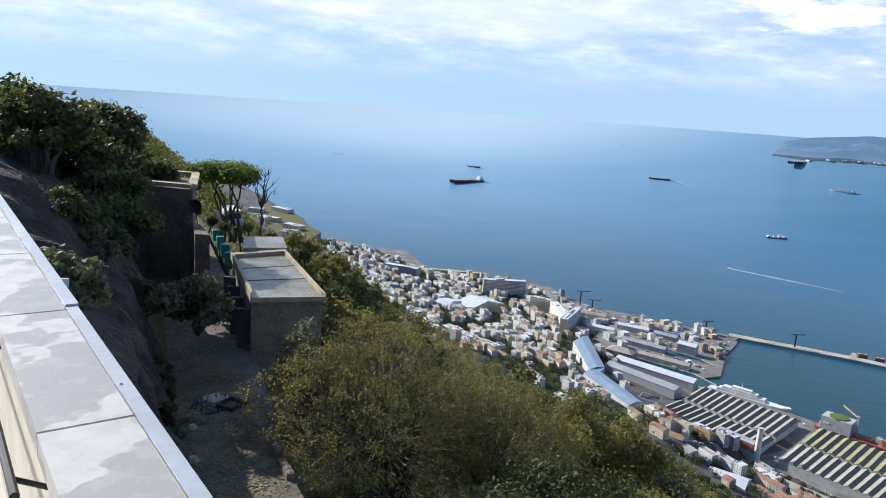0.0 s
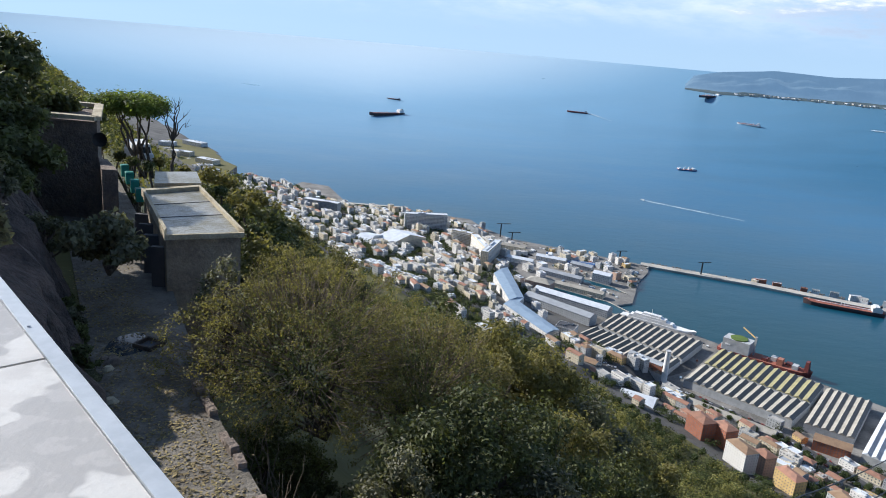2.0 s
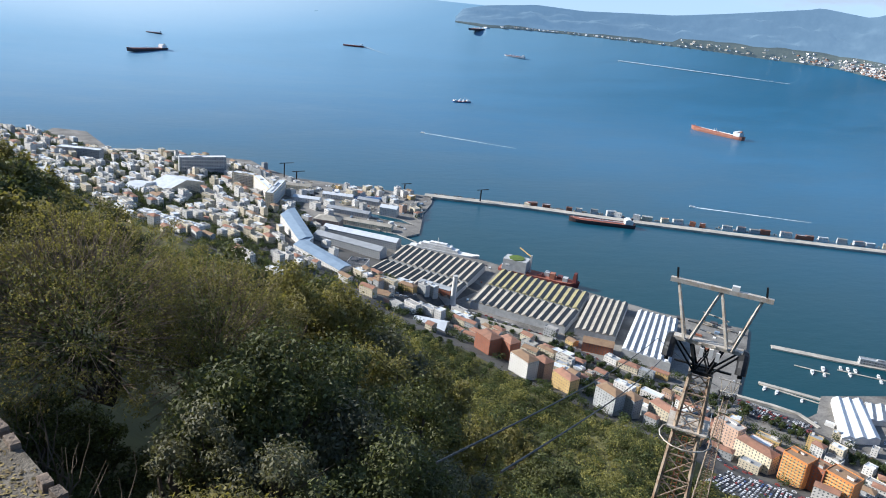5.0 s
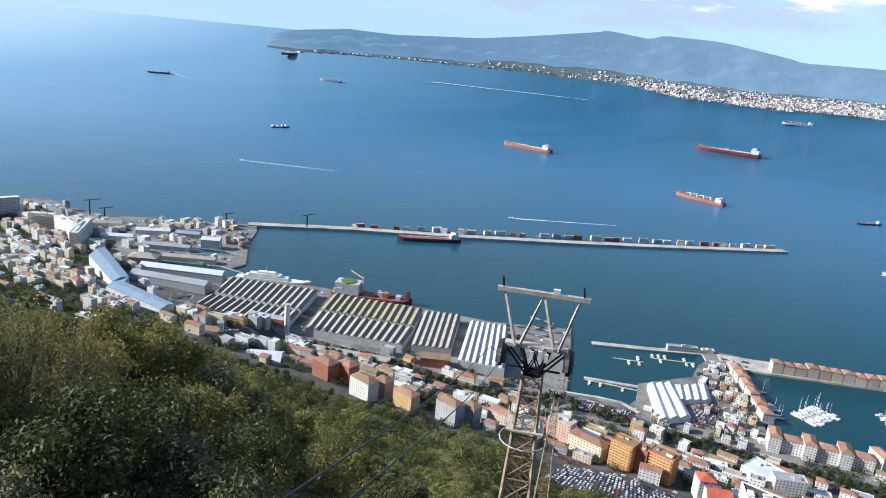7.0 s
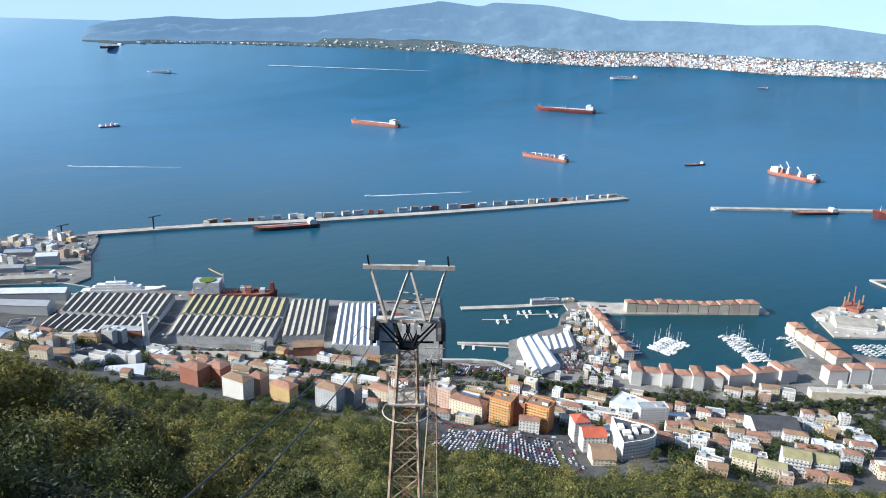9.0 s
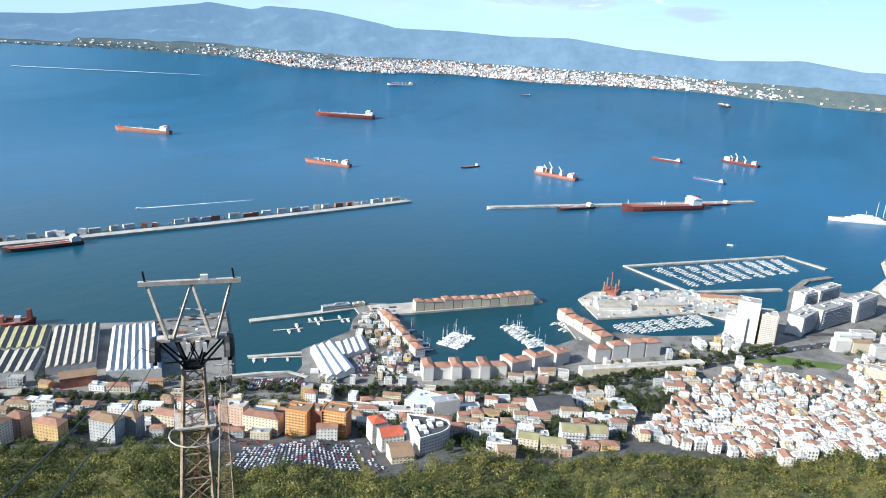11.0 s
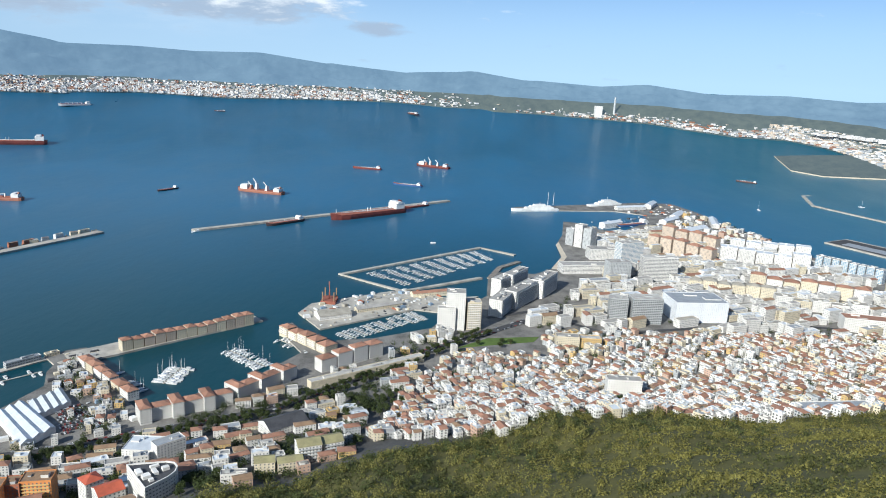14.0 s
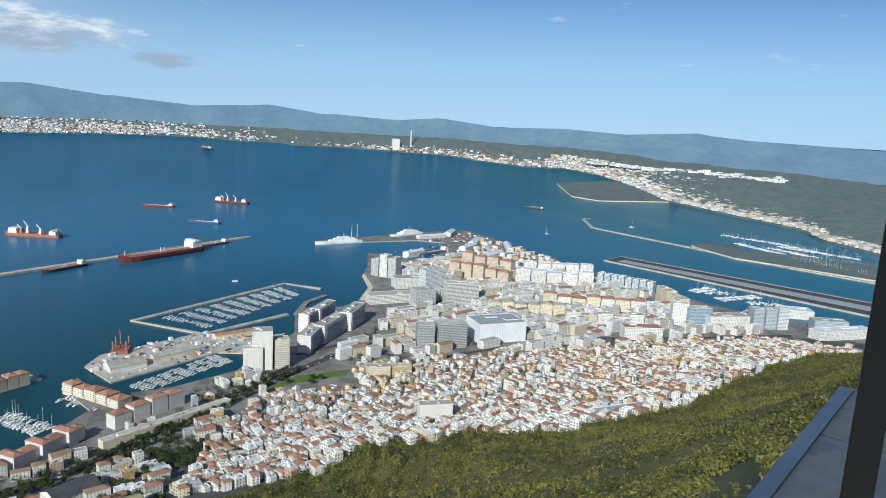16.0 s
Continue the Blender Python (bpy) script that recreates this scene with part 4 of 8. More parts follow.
bush_at((12.05, 38.14, 390.37), 3.5, GREENLEAF, 10200, 0.122, 26, "dark green tree on the slope", 8)
bush_at((17.85, 38.02, 385.81), 3.6, OLIVE, 10200, 0.122, 27, "olive-green tree on the slope", 8)
bush_at((12.19, 94.21, 377.69), 5.5, GREENLEAF, 5000, 0.320, 28, "green tree at the slope's shoulder", 10)
bush_at((26.40, 101.63, 368.86), 5.5, GREENLEAF, 5000, 0.340, 29, "green tree at the slope's shoulder", 10)
bush_at((12.79, 68.82, 381.05), 5.0, OLIVE, 5500, 0.260, 30, "olive tree on the slope", 10)
bush_at((24.57, 76.13, 373.71), 4.5, GREENLEAF, 5000, 0.270, 31, "dark green tree on the slope", 9)
bush_at((39.00, 81.11, 362.32), 4.5, OLIVE, 5000, 0.280, 32, "olive-green tree on the slope", 9)
bush_at((7.63, 47.39, 386.50), 3.8, GREENLEAF, 6000, 0.200, 33, "dark tree in the shade", 8)
bush_at((14.80, 49.85, 381.58), 3.8, GREYLEAF, 6000, 0.200, 34, "dark tree in the shade", 8)
bush_at((2.66, 29.88, 393.67), 2.4, GREYLEAF, 10200, 0.094, 35, "grey-green shrub in the shade", 6)
bush_at((22.32, 50.27, 375.55), 3.5, GREENLEAF, 5500, 0.200, 36, "dark tree in the shade", 8)
bush_at((59.49, 92.52, 342.45), 4.5, OLIVE, 4500, 0.300, 37, "olive-green tree on the slope", 8)

for i, p in enumerate(((2.55, 20.84, 400.50), (6.58, 20.99, 398.68), (1.77, 14.89, 400.31), (4.37, 15.39, 399.66), (10.69, 21.49, 394.88), (9.92, 28.31, 396.41), (4.15, 23.64, 395.39), (6.94, 32.26, 390.31), (36.31, 65.63, 359.10), (70.57, 97.06, 329.29), (25.94, 62.86, 372.96), (5.07, 51.75, 387.93))):
    bush_at(p, 1.5 + 0.045 * math.hypot(p[0], p[1]), (GREENLEAF, GREYLEAF, OLIVE)[i % 3], 7500, 0.05 + 0.0021 * math.hypot(p[0], p[1]), 130 + i, "dark shrub on the steep slope below the path", 5)

for i, p in enumerate(((-7.79, 51.41, 398.60), (-6.21, 43.56, 399.59), (-6.17, 55.66, 396.73), (-4.66, 59.82, 394.74), (-11.33, 58.92, 397.92), (-12.54, 70.90, 396.29), (-9.92, 77.37, 393.23), (-3.02, 49.91, 396.40), (-16.36, 78.31, 395.11), (-9.04, 94.57, 387.73), (-2.29, 79.97, 387.87), (-15.80, 108.86, 388.13), (-21.87, 123.07, 387.71), (-21.54, 102.77, 392.31))):
    bush_at(p, 1.2 + 0.03 * math.hypot(p[0], p[1]), (GREENLEAF, OLIVE)[i % 2], 4000, 0.06 + 0.0024 * math.hypot(p[0], p[1]), 160 + i, "green bush on the slope beyond the hut", 3 + 0.06 * math.hypot(p[0], p[1]))

# trees over the bank behind the path
for i, (p, r, mt) in enumerate((((-20.47, 36.67, 411.46), 2.6, GREENLEAF), ((-23.3, 39.3, 411.77), 2.8, GREENLEAF), ((-21.30, 45.24, 410.59), 2.7, GREENLEAF), ((-21.03, 40.91, 409.52), 2.6, GREENLEAF), ((-22.10, 51.45, 407.49), 2.6, GREENLEAF),
                                ((-23.1, 40.6, 408.8), 3.1, GREYLEAF), ((-19.18, 39.60, 407.56), 2.8, GREENLEAF), ((-22.77, 57.67, 405.58), 2.3, GREENLEAF), ((-21.6, 39.5, 406.0), 2.7, GREENLEAF),
                                ((-17.62, 38.13, 405.84), 2.4, GREENLEAF), ((-11.59, 21.01, 406.95), 1.4, GREYLEAF), ((-11.06, 32.15, 403.49), 1.8, GREYLEAF), ((-25.53, 69.46, 404.07), 1.8, GREENLEAF))):
    bush_at(p, r, mt, 5500, 0.12 + 0.0016 * math.hypot(p[0], p[1]), 60 + i, "dark green tree hanging over the rock bank", 4.2 if i < 10 else 2.2)


def build_bank():
    """Rough rock bank between the terrace, the path and the crest."""
    vs, fs = [], []
    ns = [n * 0.8 for n in range(-12, 130)]
    prof = [(2.6, 398.8), (2.2, 400.2), (1.5, 401.8), (0.9, 403.4), (-0.3, 405.0), (-1.6, 406.4), (-3.2, 407.6), (-5.5, 408.9), (-9, 409.6)]
    for n in ns:
        for j, (w, z) in enumerate(prof):
            x, y = xy(w, -n)
            k = noise.fractal((x * 0.5, y * 0.5, z * 0.6), 0.8, 2.0, 5)
            near = min(1.0, max(0.25, (n - 6) / 30))
            wx, wy = xy(w + k * 0.9 * (j > 0), -n)
            vs.append((wx, wy, 398.8 + (z - 398.8) * near + k * 0.4 * (j > 0)))
    k = len(prof)
    for i in range(len(ns) - 1):
        for j in range(k - 1):
            fs.append((i * k + j, i * k + j + 1, (i + 1) * k + j + 1, (i + 1) * k + j))
    me = bpy.data.meshes.new("rock_bank")
    me.from_pydata(vs, [], fs)
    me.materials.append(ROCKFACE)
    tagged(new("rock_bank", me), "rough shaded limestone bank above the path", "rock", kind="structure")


build_bank()


def bank_shrubs():
    """Dark shrubs and pale fallen blocks on the rock bank above the path."""
    g = random.Random(52)
    for i in range(20):
        n, w = 15 + i * 1.75 + g.uniform(-.6, .6), g.uniform(-0.6, 2.1)
        if 21 < n < 35:
            w = 2.3
        x, y = xy(w, -n)
        k = min(1.0, max(0.25, (n - 6) / 30))
        z = 398.8 + (float(np.interp(w, (-1.6, -0.3, 0.9, 1.5, 2.2, 2.6), (406.4, 405.0, 403.4, 401.8, 400.2, 398.8))) - 398.8) * k
        r = g.uniform(0.7, 1.25) * (0.8 + 0.4 * k) * (0.5 if 21 < n < 35 else 1.0)
        tree("bush", "dark shrub growing out of the rock bank", (x, y, z - 0.4), z + r * 1.1, r, (GREYLEAF, GREENLEAF, GREENLEAF)[i % 3], 2600, 0.075 + 0.001 * n, 210 + i, lumps=9, bare=5)
    for i in range(14):
        n, w = g.uniform(8, 21) if i < 7 else g.uniform(34, 56), g.uniform(-1.4, 1.2)
        x, y = xy(w, -n)
        k = min(1.0, max(0.25, (n - 6) / 30))
        z = 398.8 + (float(np.interp(w, (-1.6, -0.3, 0.9, 1.5, 2.2, 2.6), (406.4, 405.0, 403.4, 401.8, 400.2, 398.8))) - 398.8) * k
        tree("bush", "dark shrub growing out of the rock bank", (x, y, z - 0.4), z + 1.3, 1.2, (GREENLEAF, GREYLEAF)[i % 2], 3000, 0.07 + 0.001 * n, 260 + i, lumps=10, bare=5)
    # added dark shrubs stand in for the black shade under the path's edge
    for i in range(11):
        n, w = 14.5 + i * 0.95, g.uniform(6.7, 8.6)
        x, y = xy(w, -n)
        tree("bush", "low dark undergrowth added for the shaded drop below the path", (x, y, ground(x, y) - 0.3), ground(x, y) + 1.2, 1.3, GREENLEAF, 3400, 0.06, 290 + i, lumps=10, bare=5)
    for i in range(14):
        n, w = 17 + i * 0.85, 8.6 + 3.4 * g.random()
        x, y = xy(w, -n)
        tree("bush", "low dark undergrowth added for the shaded drop below the path", (x, y, ground(x, y) - 0.3), ground(x, y) + 1.5, 1.6, GREENLEAF, 3400, 0.075, 310 + i, lumps=10, bare=4)
    for i in range(12):
        n, w = g.uniform(15, 32), g.uniform(2.2, 3.4)
        x, y = xy(w, -n)
        b = thing("boulder", "pale fallen limestone block at the bank's foot", "rock", "fallen blocks", at=(x, y, 398.95), yaw=g.uniform(0, 3))
        m = Mesh()
        r = g.uniform(0.15, 0.32)
        vs = []
        for j, (zz, q) in enumerate(((0, 1.0), (0.45, 1.1), (0.85, 0.6))):
            for a in range(7):
                f = r * q * g.uniform(0.75, 1.15)
                vs.append((math.cos(a * 0.898) * f, math.sin(a * 0.898) * f, zz * r * 1.4))
        m.solid(vs, [(j * 7 + a, j * 7 + (a + 1) % 7, (j + 1) * 7 + (a + 1) % 7, (j + 1) * 7 + a) for j in range(2) for a in range(7)] + [tuple(range(14, 21))], OLDWALL if i % 3 else CONCRETE)
        m.make("block", b)


bank_shrubs()


def build_pine():
    base = (-18.67, 63.31, 399.08)
    t = thing("pine_tree", "flat-crowned pine with twisted bare stems", "tree", at=(base[0], base[1], 398.8))
    rng = random.Random(3)
    cs, rs = [], []
    for i in range(13):
        a, q = i * 2.4, 0.55 * math.sqrt(i + 0.5)
        cs.append((math.cos(a) * q * 1.25 - 0.6, math.sin(a) * q * 1.25, 6.0 - 0.045 * q * q + rng.uniform(-.35, .3)))
        rs.append((1.1, 1.1, 0.75))
    m = Mesh()
    for i in range(4):
        limbs(m, (0.5 * i - 0.8, 0.3 * (i % 2), -0.3), [cs[i * 3], cs[i * 3 + 1]], 0.17, rng)
    m.make("trunk", t)
    leaves(cs, rs, 13000, 0.15, 40, PINELEAF, "crown", t, flat=0.6)
    b = (-15.83, 62.01, 399.52)
    d = thing("bare_tree", "leafless dead tree with crooked twigs", "tree", at=(b[0], b[1], 398.8))
    m = Mesh()
    tips = [(0.3, 0, 6.3), (0.9, 0.2, 5.6), (-0.5, 0, 6.0), (0.6, -0.4, 6.6), (0.0, 0.4, 5.2), (1.1, 0, 4.8), (-0.8, 0.1, 5.4), (0.2, 0.1, 5.9)]
    limbs(m, (0, 0, -0.3), [(0, 0, 3.4), (0.1, 0, 3.6)], 0.16, rng)
    limbs(m, (0, 0, 3.2), tips, 0.085, rng)
    for q in tips:
        for _ in range(4):
            m.tube(Vector(q) * 0.92, Vector(q) + Vector((rng.uniform(-.6, .6), rng.uniform(-.6, .6), rng.uniform(-.2, .5))), 0.025, 0.008, BARK, 4)
    m.make("trunk", d)
    for i, c in enumerate(((-18.86, 61.16, 400.15), (-17.64, 64.64, 399.59), (-16.64, 57.65, 400.54), (-22.13, 64.30, 400.87), (-21.59, 66.59, 399.50), (-15.46, 64.16, 399.05), (-11.35, 58.92, 398.64), (-8.41, 51.32, 399.00))):
        tree("bush", "green bush under the pine", (c[0], c[1], min(398.6, ground_at(c) - 0.2)), c[2] + 0.5, 1.2, OLIVE if i % 2 else GREENLEAF, 1800, 0.13, 90 + i, lumps=5)


build_pine()


def scatter_leaves():
    g = np.random.default_rng(8)
    cs = []
    for _ in range(900):
        w, n = g.uniform(2.8, 5.6), g.uniform(4, 40)
        x, y = xy(w, -n)
        cs.append((x, y, 399.075))
    cs = np.array(cs)
    ob = leaves(cs, np.full((len(cs), 3), (0.5, 0.5, 0.012)), 6500, 0.07, 9, DRYLEAF, "fallen_leaves", None, flat=3.0)
    tagged(ob, "yellow-brown fallen leaves lying on the path", "leaves", kind="stuff")


scatter_leaves()


def path_bits():
    """A shallow puddle, its drain hole and bare crooked stems at the path's outer edge."""
    g = random.Random(18)
    cx, cy = xy(4.2, -29.5)
    m = Mesh()
    ring = [(cx + math.cos(a * 0.524) * g.uniform(0.5, 0.9), cy + math.sin(a * 0.524) * g.uniform(0.9, 1.5), 399.066) for a in range(12)]
    m.face(ring, GLASS)
    tagged(m.make("puddle"), "shallow dark puddle on the path", "puddle", kind="structure")
    t = thing("drain_box", "open brown drain box in the path, darkened for a pit's shade", "drain", at=(*xy(4.9, -29.0), 399.06), yaw=radians(-26))
    # dark brown sides and near-black bottom carry the pit's shade in their colours
    for x, y, sx, sy in ((-0.4, 0, 0.08, 0.9), (0.4, 0, 0.08, 0.9), (0, -0.41, 0.72, 0.08), (0, 0.41, 0.72, 0.08)):
        m = Mesh()
        m.box((x, y, 0), (sx, sy, 0.18), BARK)
        m.make("side", t)
    m = Mesh()
    m.box((0, 0, 0.005), (0.72, 0.74, 0.02), DARKROOF)
    m.make("bottom", t)
    for i in range(7):
        n = 15.5 + i * 1.1
        x, y = xy(6.5 + g.uniform(-0.2, 0.9), -n)
        b = thing("bare_shrub", "bare pale crooked stems below the path's edge", "bush", "bare stems", at=(x, y, 396.6))
        m = Mesh()
        limbs(m, (0, 0, -0.3), [(g.uniform(-0.9, 0.9), g.uniform(-0.9, 0.9), g.uniform(1.2, 2.7)) for _ in range(5)], 0.035, g, TWIG)
        m.make("stem", b)


path_bits()


def build_scrub():
    """Scrub and small trees over the whole hillside."""
    g = np.random.default_rng(21)
    sets = {k: ([], []) for k in range(6)}
    made = 0
    while made < 25000:
        w, n = g.uniform(16, 600), g.uniform(-800, 1560)
        e = hill_edge(n)
        lower = -720 < n < -20
        if w > e + (75 if lower else 6):
            continue
        x, y = xy(w, n)
        if w > e - 5 and not free(x, y, 4):
            continue
        d = math.hypot(x, y)
        if y < -0.45 * x - 40 and x < 0 or d < 30:
            continue
        a = math.degrees(math.atan2(x, y))
        if a < -25 or a > 142:
            continue
        near = d < 150
        if near and (62 < a < 98 or a > 98 and d < 55 or g.random() < 0.3):
            continue
        big = (0.95 if not near else 1.2) if n < 250 else 0.9
        r = g.uniform(1.6, 3.9) * (0.8 if near else 1.0) * big * (1.3 if w > e - 25 else 1.0) * (0.8 if near and a > 98 else 1.0)
        # mostly dark leaves in the south, painting shade between the tree crowns
        k = 0 if noise.noise((x * 0.02, y * 0.02, 7)) + g.normal() * 0.35 > (0.25 if n < 250 and not near else -0.3) else 1
        k += 2 if near else 4 if d < 330 else 0
        sets[k][0].append((x, y, ground(x, y) + r * 0.6))
        sets[k][1].append((r, r, r * 0.85))
        made += 1
    # taller trees along the foot of the slope
    foot = {0: ([], []), 1: ([], [])}
    for _ in range(1900):
        n = g.uniform(-760, 130)
        w = g.uniform(110, hill_edge(n) + 68)
        x, y = xy(w, n)
        if math.hypot(x, y) < 130 or w > hill_edge(n) - 5 and not free(x, y, 4):
            continue
        r = g.uniform(3.2, 6.6)
        k = int(g.random() < 0.6)
        foot[k][0].append((x, y, ground(x, y) + r * 1.15))
        foot[k][1].append((r, r, r * g.uniform(0.8, 1.1)))
    wood = {0: ([], []), 1: ([], [])}
    tries = 0
    while len(wood[0][0]) + len(wood[1][0]) < 7600 and tries < 60000:
        tries += 1
        az, d = radians(g.uniform(-8, 84)), 95 + 400 * g.random() ** 0.8
        x, y = d * math.sin(az), d * math.cos(az)
        w, n = wn(x, y)
        if w < 40 or w > hill_edge(n) + 40 or w > hill_edge(n) - 5 and not free(x, y, 4):
            continue
        r = g.uniform(2.0, 4.6) * (0.7 if d < 170 else 1.0)
        k = int(noise.noise((x * 0.03, y * 0.03, 2)) + g.normal() * 0.4 < 0.15)
        z = ground(x, y) + r * 1.15
        for _ in range(4):
            o = g.normal(size=3) * r * 0.42
            q = r * g.uniform(0.45, 0.7)
            wood[k][0].append((x + o[0], y + o[1], z + abs(o[2])))
            wood[k][1].append((q, q, q * 0.85))
    for k, mt in ((0, TREE_BRIGHT), (1, TREE_DARK)):
        ob = leaves(wood[k][0], wood[k][1], 46 * len(wood[k][0]), 0.54, 64 + k, mt, "slope_wood", None, shell=0.7, sides=3)
        tagged(ob, "low rounded trees standing close together on the slope", "trees", kind="stuff")
    while len(foot[0][0]) + len(foot[1][0]) < 3300:
        n = g.uniform(-780, 1500) if g.random() < 0.5 else g.uniform(-700, 560)
        e = hill_edge(n)
        w = e - abs(g.normal()) * (75 if n < 560 else 35) + (60 * g.random() if -720 < n < -20 else 8)
        x, y = xy(w, n)
        if w > e - 5 and not free(x, y, 4) or math.hypot(x, y) < 160:
            continue
        r = g.uniform(2.4, 5.4) * (1.0 if n < 600 else 0.7)
        k = int(g.random() < 0.55)
        foot[k][0].append((x, y, ground(x, y) + r * 0.8))
        foot[k][1].append((r, r, r * g.uniform(0.75, 1.0)))
    for _ in range(1500):
        n = g.uniform(-1700, -640)
        e = hill_edge(n)
        x, y = xy(g.uniform(e - 60, e + 150), n)
        if not free(x, y, 3):
            continue
        r = g.uniform(2.4, 5.0)
        k = int(g.random() < 0.6)
        foot[k][0].append((x, y, max(2.6, ground(x, y)) + r * 0.9))
        foot[k][1].append((r, r, r * 0.9))
    for k, mt in ((0, TREE_BRIGHT), (1, TREE_DARK)):
        ob = leaves(foot[k][0], foot[k][1], 80 * len(foot[k][0]), 0.85, 44 + k, mt, "slope_trees", None, shell=0.75, sides=3)
        tagged(ob, "rounded green trees along the foot of the slope", "trees", kind="stuff")
    for k, mt in ((0, OLIVE_SCRUB), (1, GREEN_SCRUB), (2, OLIVE_SCRUB), (3, GREEN_SCRUB), (4, OLIVE_SCRUB), (5, GREEN_SCRUB)):
        c, q = sets[k]
        ob = leaves(c, q, (20, 140, 50)[k // 2] * len(c), (0.9, 0.33, 0.6)[k // 2], 30 + k, mt, "hillside_scrub", None, shell=0.8, sides=3)
        tagged(ob, "dense green scrub and small trees covering the slope", "scrub", kind="stuff")


TREE_BRIGHT = material("slope_tree_leaves", (0.27, 0.25, 0.075), (0.16, 0.16, 0.047), 0.75, 0.05, 0.5, island=0.6, leaf=0.3)
TREE_DARK = material("slope_tree_leaves_dark", (0.10, 0.12, 0.038), (0.04, 0.055, 0.018), 0.75, 0.05, 0.5, island=0.6, leaf=0.3)
OLIVE_SCRUB = material("scrub_leaves", (0.245, 0.222, 0.058), (0.145, 0.138, 0.038), 0.8, 0.03, 0.4, island=0.6, leaf=0.3)
GREEN_SCRUB = material("scrub_leaves_dark", (0.115, 0.122, 0.036), (0.06, 0.068, 0.021), 0.8, 0.03, 0.4, island=0.6, leaf=0.3)


# ---- cable car pylon ----
RUST = material("rusty_steel", (0.32, 0.12, 0.05), (0.20, 0.08, 0.04), 0.8, 2.0, 9.0)
MAST = material("brown_mast_steel", (0.46, 0.38, 0.29), (0.24, 0.14, 0.085), 0.65, 1.0, 7.0, metal=0.3)


def build_pylon(name, label, top, scale, foot):
    """Lattice pylon with an inverted frame on top; top is the middle of its crossbar."""
    p = thing(name, label, "pylon", at=(top[0], top[1], foot), yaw=radians(-47.0))
    H = top[2] - foot
    k = scale
    m = Mesh()
    m.beam((-4.1 * k, 0, H), (4.1 * k, 0, H), 0.42 * k, STEEL, 0.38 * k)
    m.make("crossbar", p, "pale grey steel crossbar")
    for x in (-3.55, 3.55):
        m = Mesh()
        m.beam((x * k, 0, H + 0.1 * k), (x * k - 0.15 * k, 0, H + 1.1 * k), 0.16 * k, DARKSTEEL)
        m.make("horn", p)
    m = Mesh()
    m.box((1.1 * k, 0, H + 0.19 * k), (0.6 * k, 0.4 * k, 0.4 * k), SHIPWHITE)
    m.make("floodlight", p)
    P1 = H - 4.9 * k
    for a, b in ((-3.4, -2.0), (0.1, -1.5), (0.1, 1.5), (3.3, 2.0)):
        for y in (-0.5, 0.5):
            m = Mesh()
            m.beam((a * k, 0, H - 0.1 * k), (b * k, y * k, P1), 0.2 * k, STEEL)
            m.make("strut", p)
    m = Mesh()
    m.beam((-2.0 * k, 0, H - 3.4 * k), (2.1 * k, 0, H - 3.4 * k), 0.12 * k, STEEL)
    for z in (2.4, 3.2, 4.0):
        m.beam((-1.0 * k, 0.3 * k, H - z * k), (1.2 * k, -0.3 * k, H - (z + 0.1) * k), 0.09 * k, STEEL)
    m.make("stay", p)
    m = Mesh()
    m.box((0, 0, P1 - 0.3 * k), (5.7 * k, 0.9 * k, 0.32 * k), STEEL)
    for x in (-1.9, -0.6, 0.6, 1.9):
        m.beam((x * k, -0.7 * k, P1 - 0.1 * k), (x * k, 0.7 * k, P1 - 0.1 * k), 0.16 * k, STEEL)
    m.make("platform", p, "narrow grey steel walkway beam")
    for x in (-3.0, 3.0):
        m = Mesh()
        pts = [(x * k, math.sin(t) * 1.6 * k, P1 - 0.4 * k + (math.cos(t) - 1) * 2.0 * k) for t in np.linspace(-1.15, 1.15, 9)]
        m.pipe(pts, 0.46 * k, DARKSTEEL, 8)
        saddle = m.make("saddle", p, "dark curved cable saddle")
        for t in np.linspace(-1.0, 1.0, 5):
            m = Mesh()
            y, z = math.sin(t) * 1.6, -0.7 + (math.cos(t) - 1) * 2.0
            m.tube(((x - 0.18) * k, y * k, P1 + z * k), ((x + 0.18) * k, y * k, P1 + z * k), 0.3 * k, 0.3 * k, DARKSTEEL, 12)
            m.make("sheave", saddle)
    N1 = P1 - 2.7 * k
    for x, q, w in ((-2.7, -0.6, 0.15), (2.7, 0.6, 0.15), (-1.3, -0.5, 0.2), (1.3, 0.5, 0.2), (-0.4, 0.6, 0.12), (0.4, -0.6, 0.12)):
        for y in (-0.45, 0.45):
            m = Mesh()
            m.beam((x * k, y * k, P1 - 0.3 * k), (q * k, y * 1.5 * k, N1), w * k, DARKSTEEL)
            m.make("bracket", p, "dark sloping bracket")
    m = Mesh()
    m.beam((-2.4 * k, 0, N1 + 0.35 * k), (2.4 * k, 0, N1 + 0.35 * k), 0.16 * k, DARKSTEEL)
    m.box((0, 0, N1 - 0.1 * k), (1.7 * k, 1.7 * k, 0.3 * k), DARKSTEEL)
    m.make("collar", p)
    for x, z in ((-0.35, 1.2), (0.4, 1.1), (1.0, 1.3)):
        m = Mesh()
        m.box((x * k, -0.55 * k, P1 - z * k), (0.34 * k, 0.3 * k, 0.8 * k), SHIPWHITE)
        m.make("box", p, "white painted service box")
    T0, B0 = 0.8 * k, 0.8 * k + P1 * 0.042
    for sx in (-1, 1):
        for sy in (-1, 1):
            m = Mesh()
            m.beam((sx * T0, sy * T0, N1), (sx * B0, sy * B0, -2), 0.28 * k, STEEL if sy > 0 else MAST)
            m.make("leg", p)
    m = Mesh()
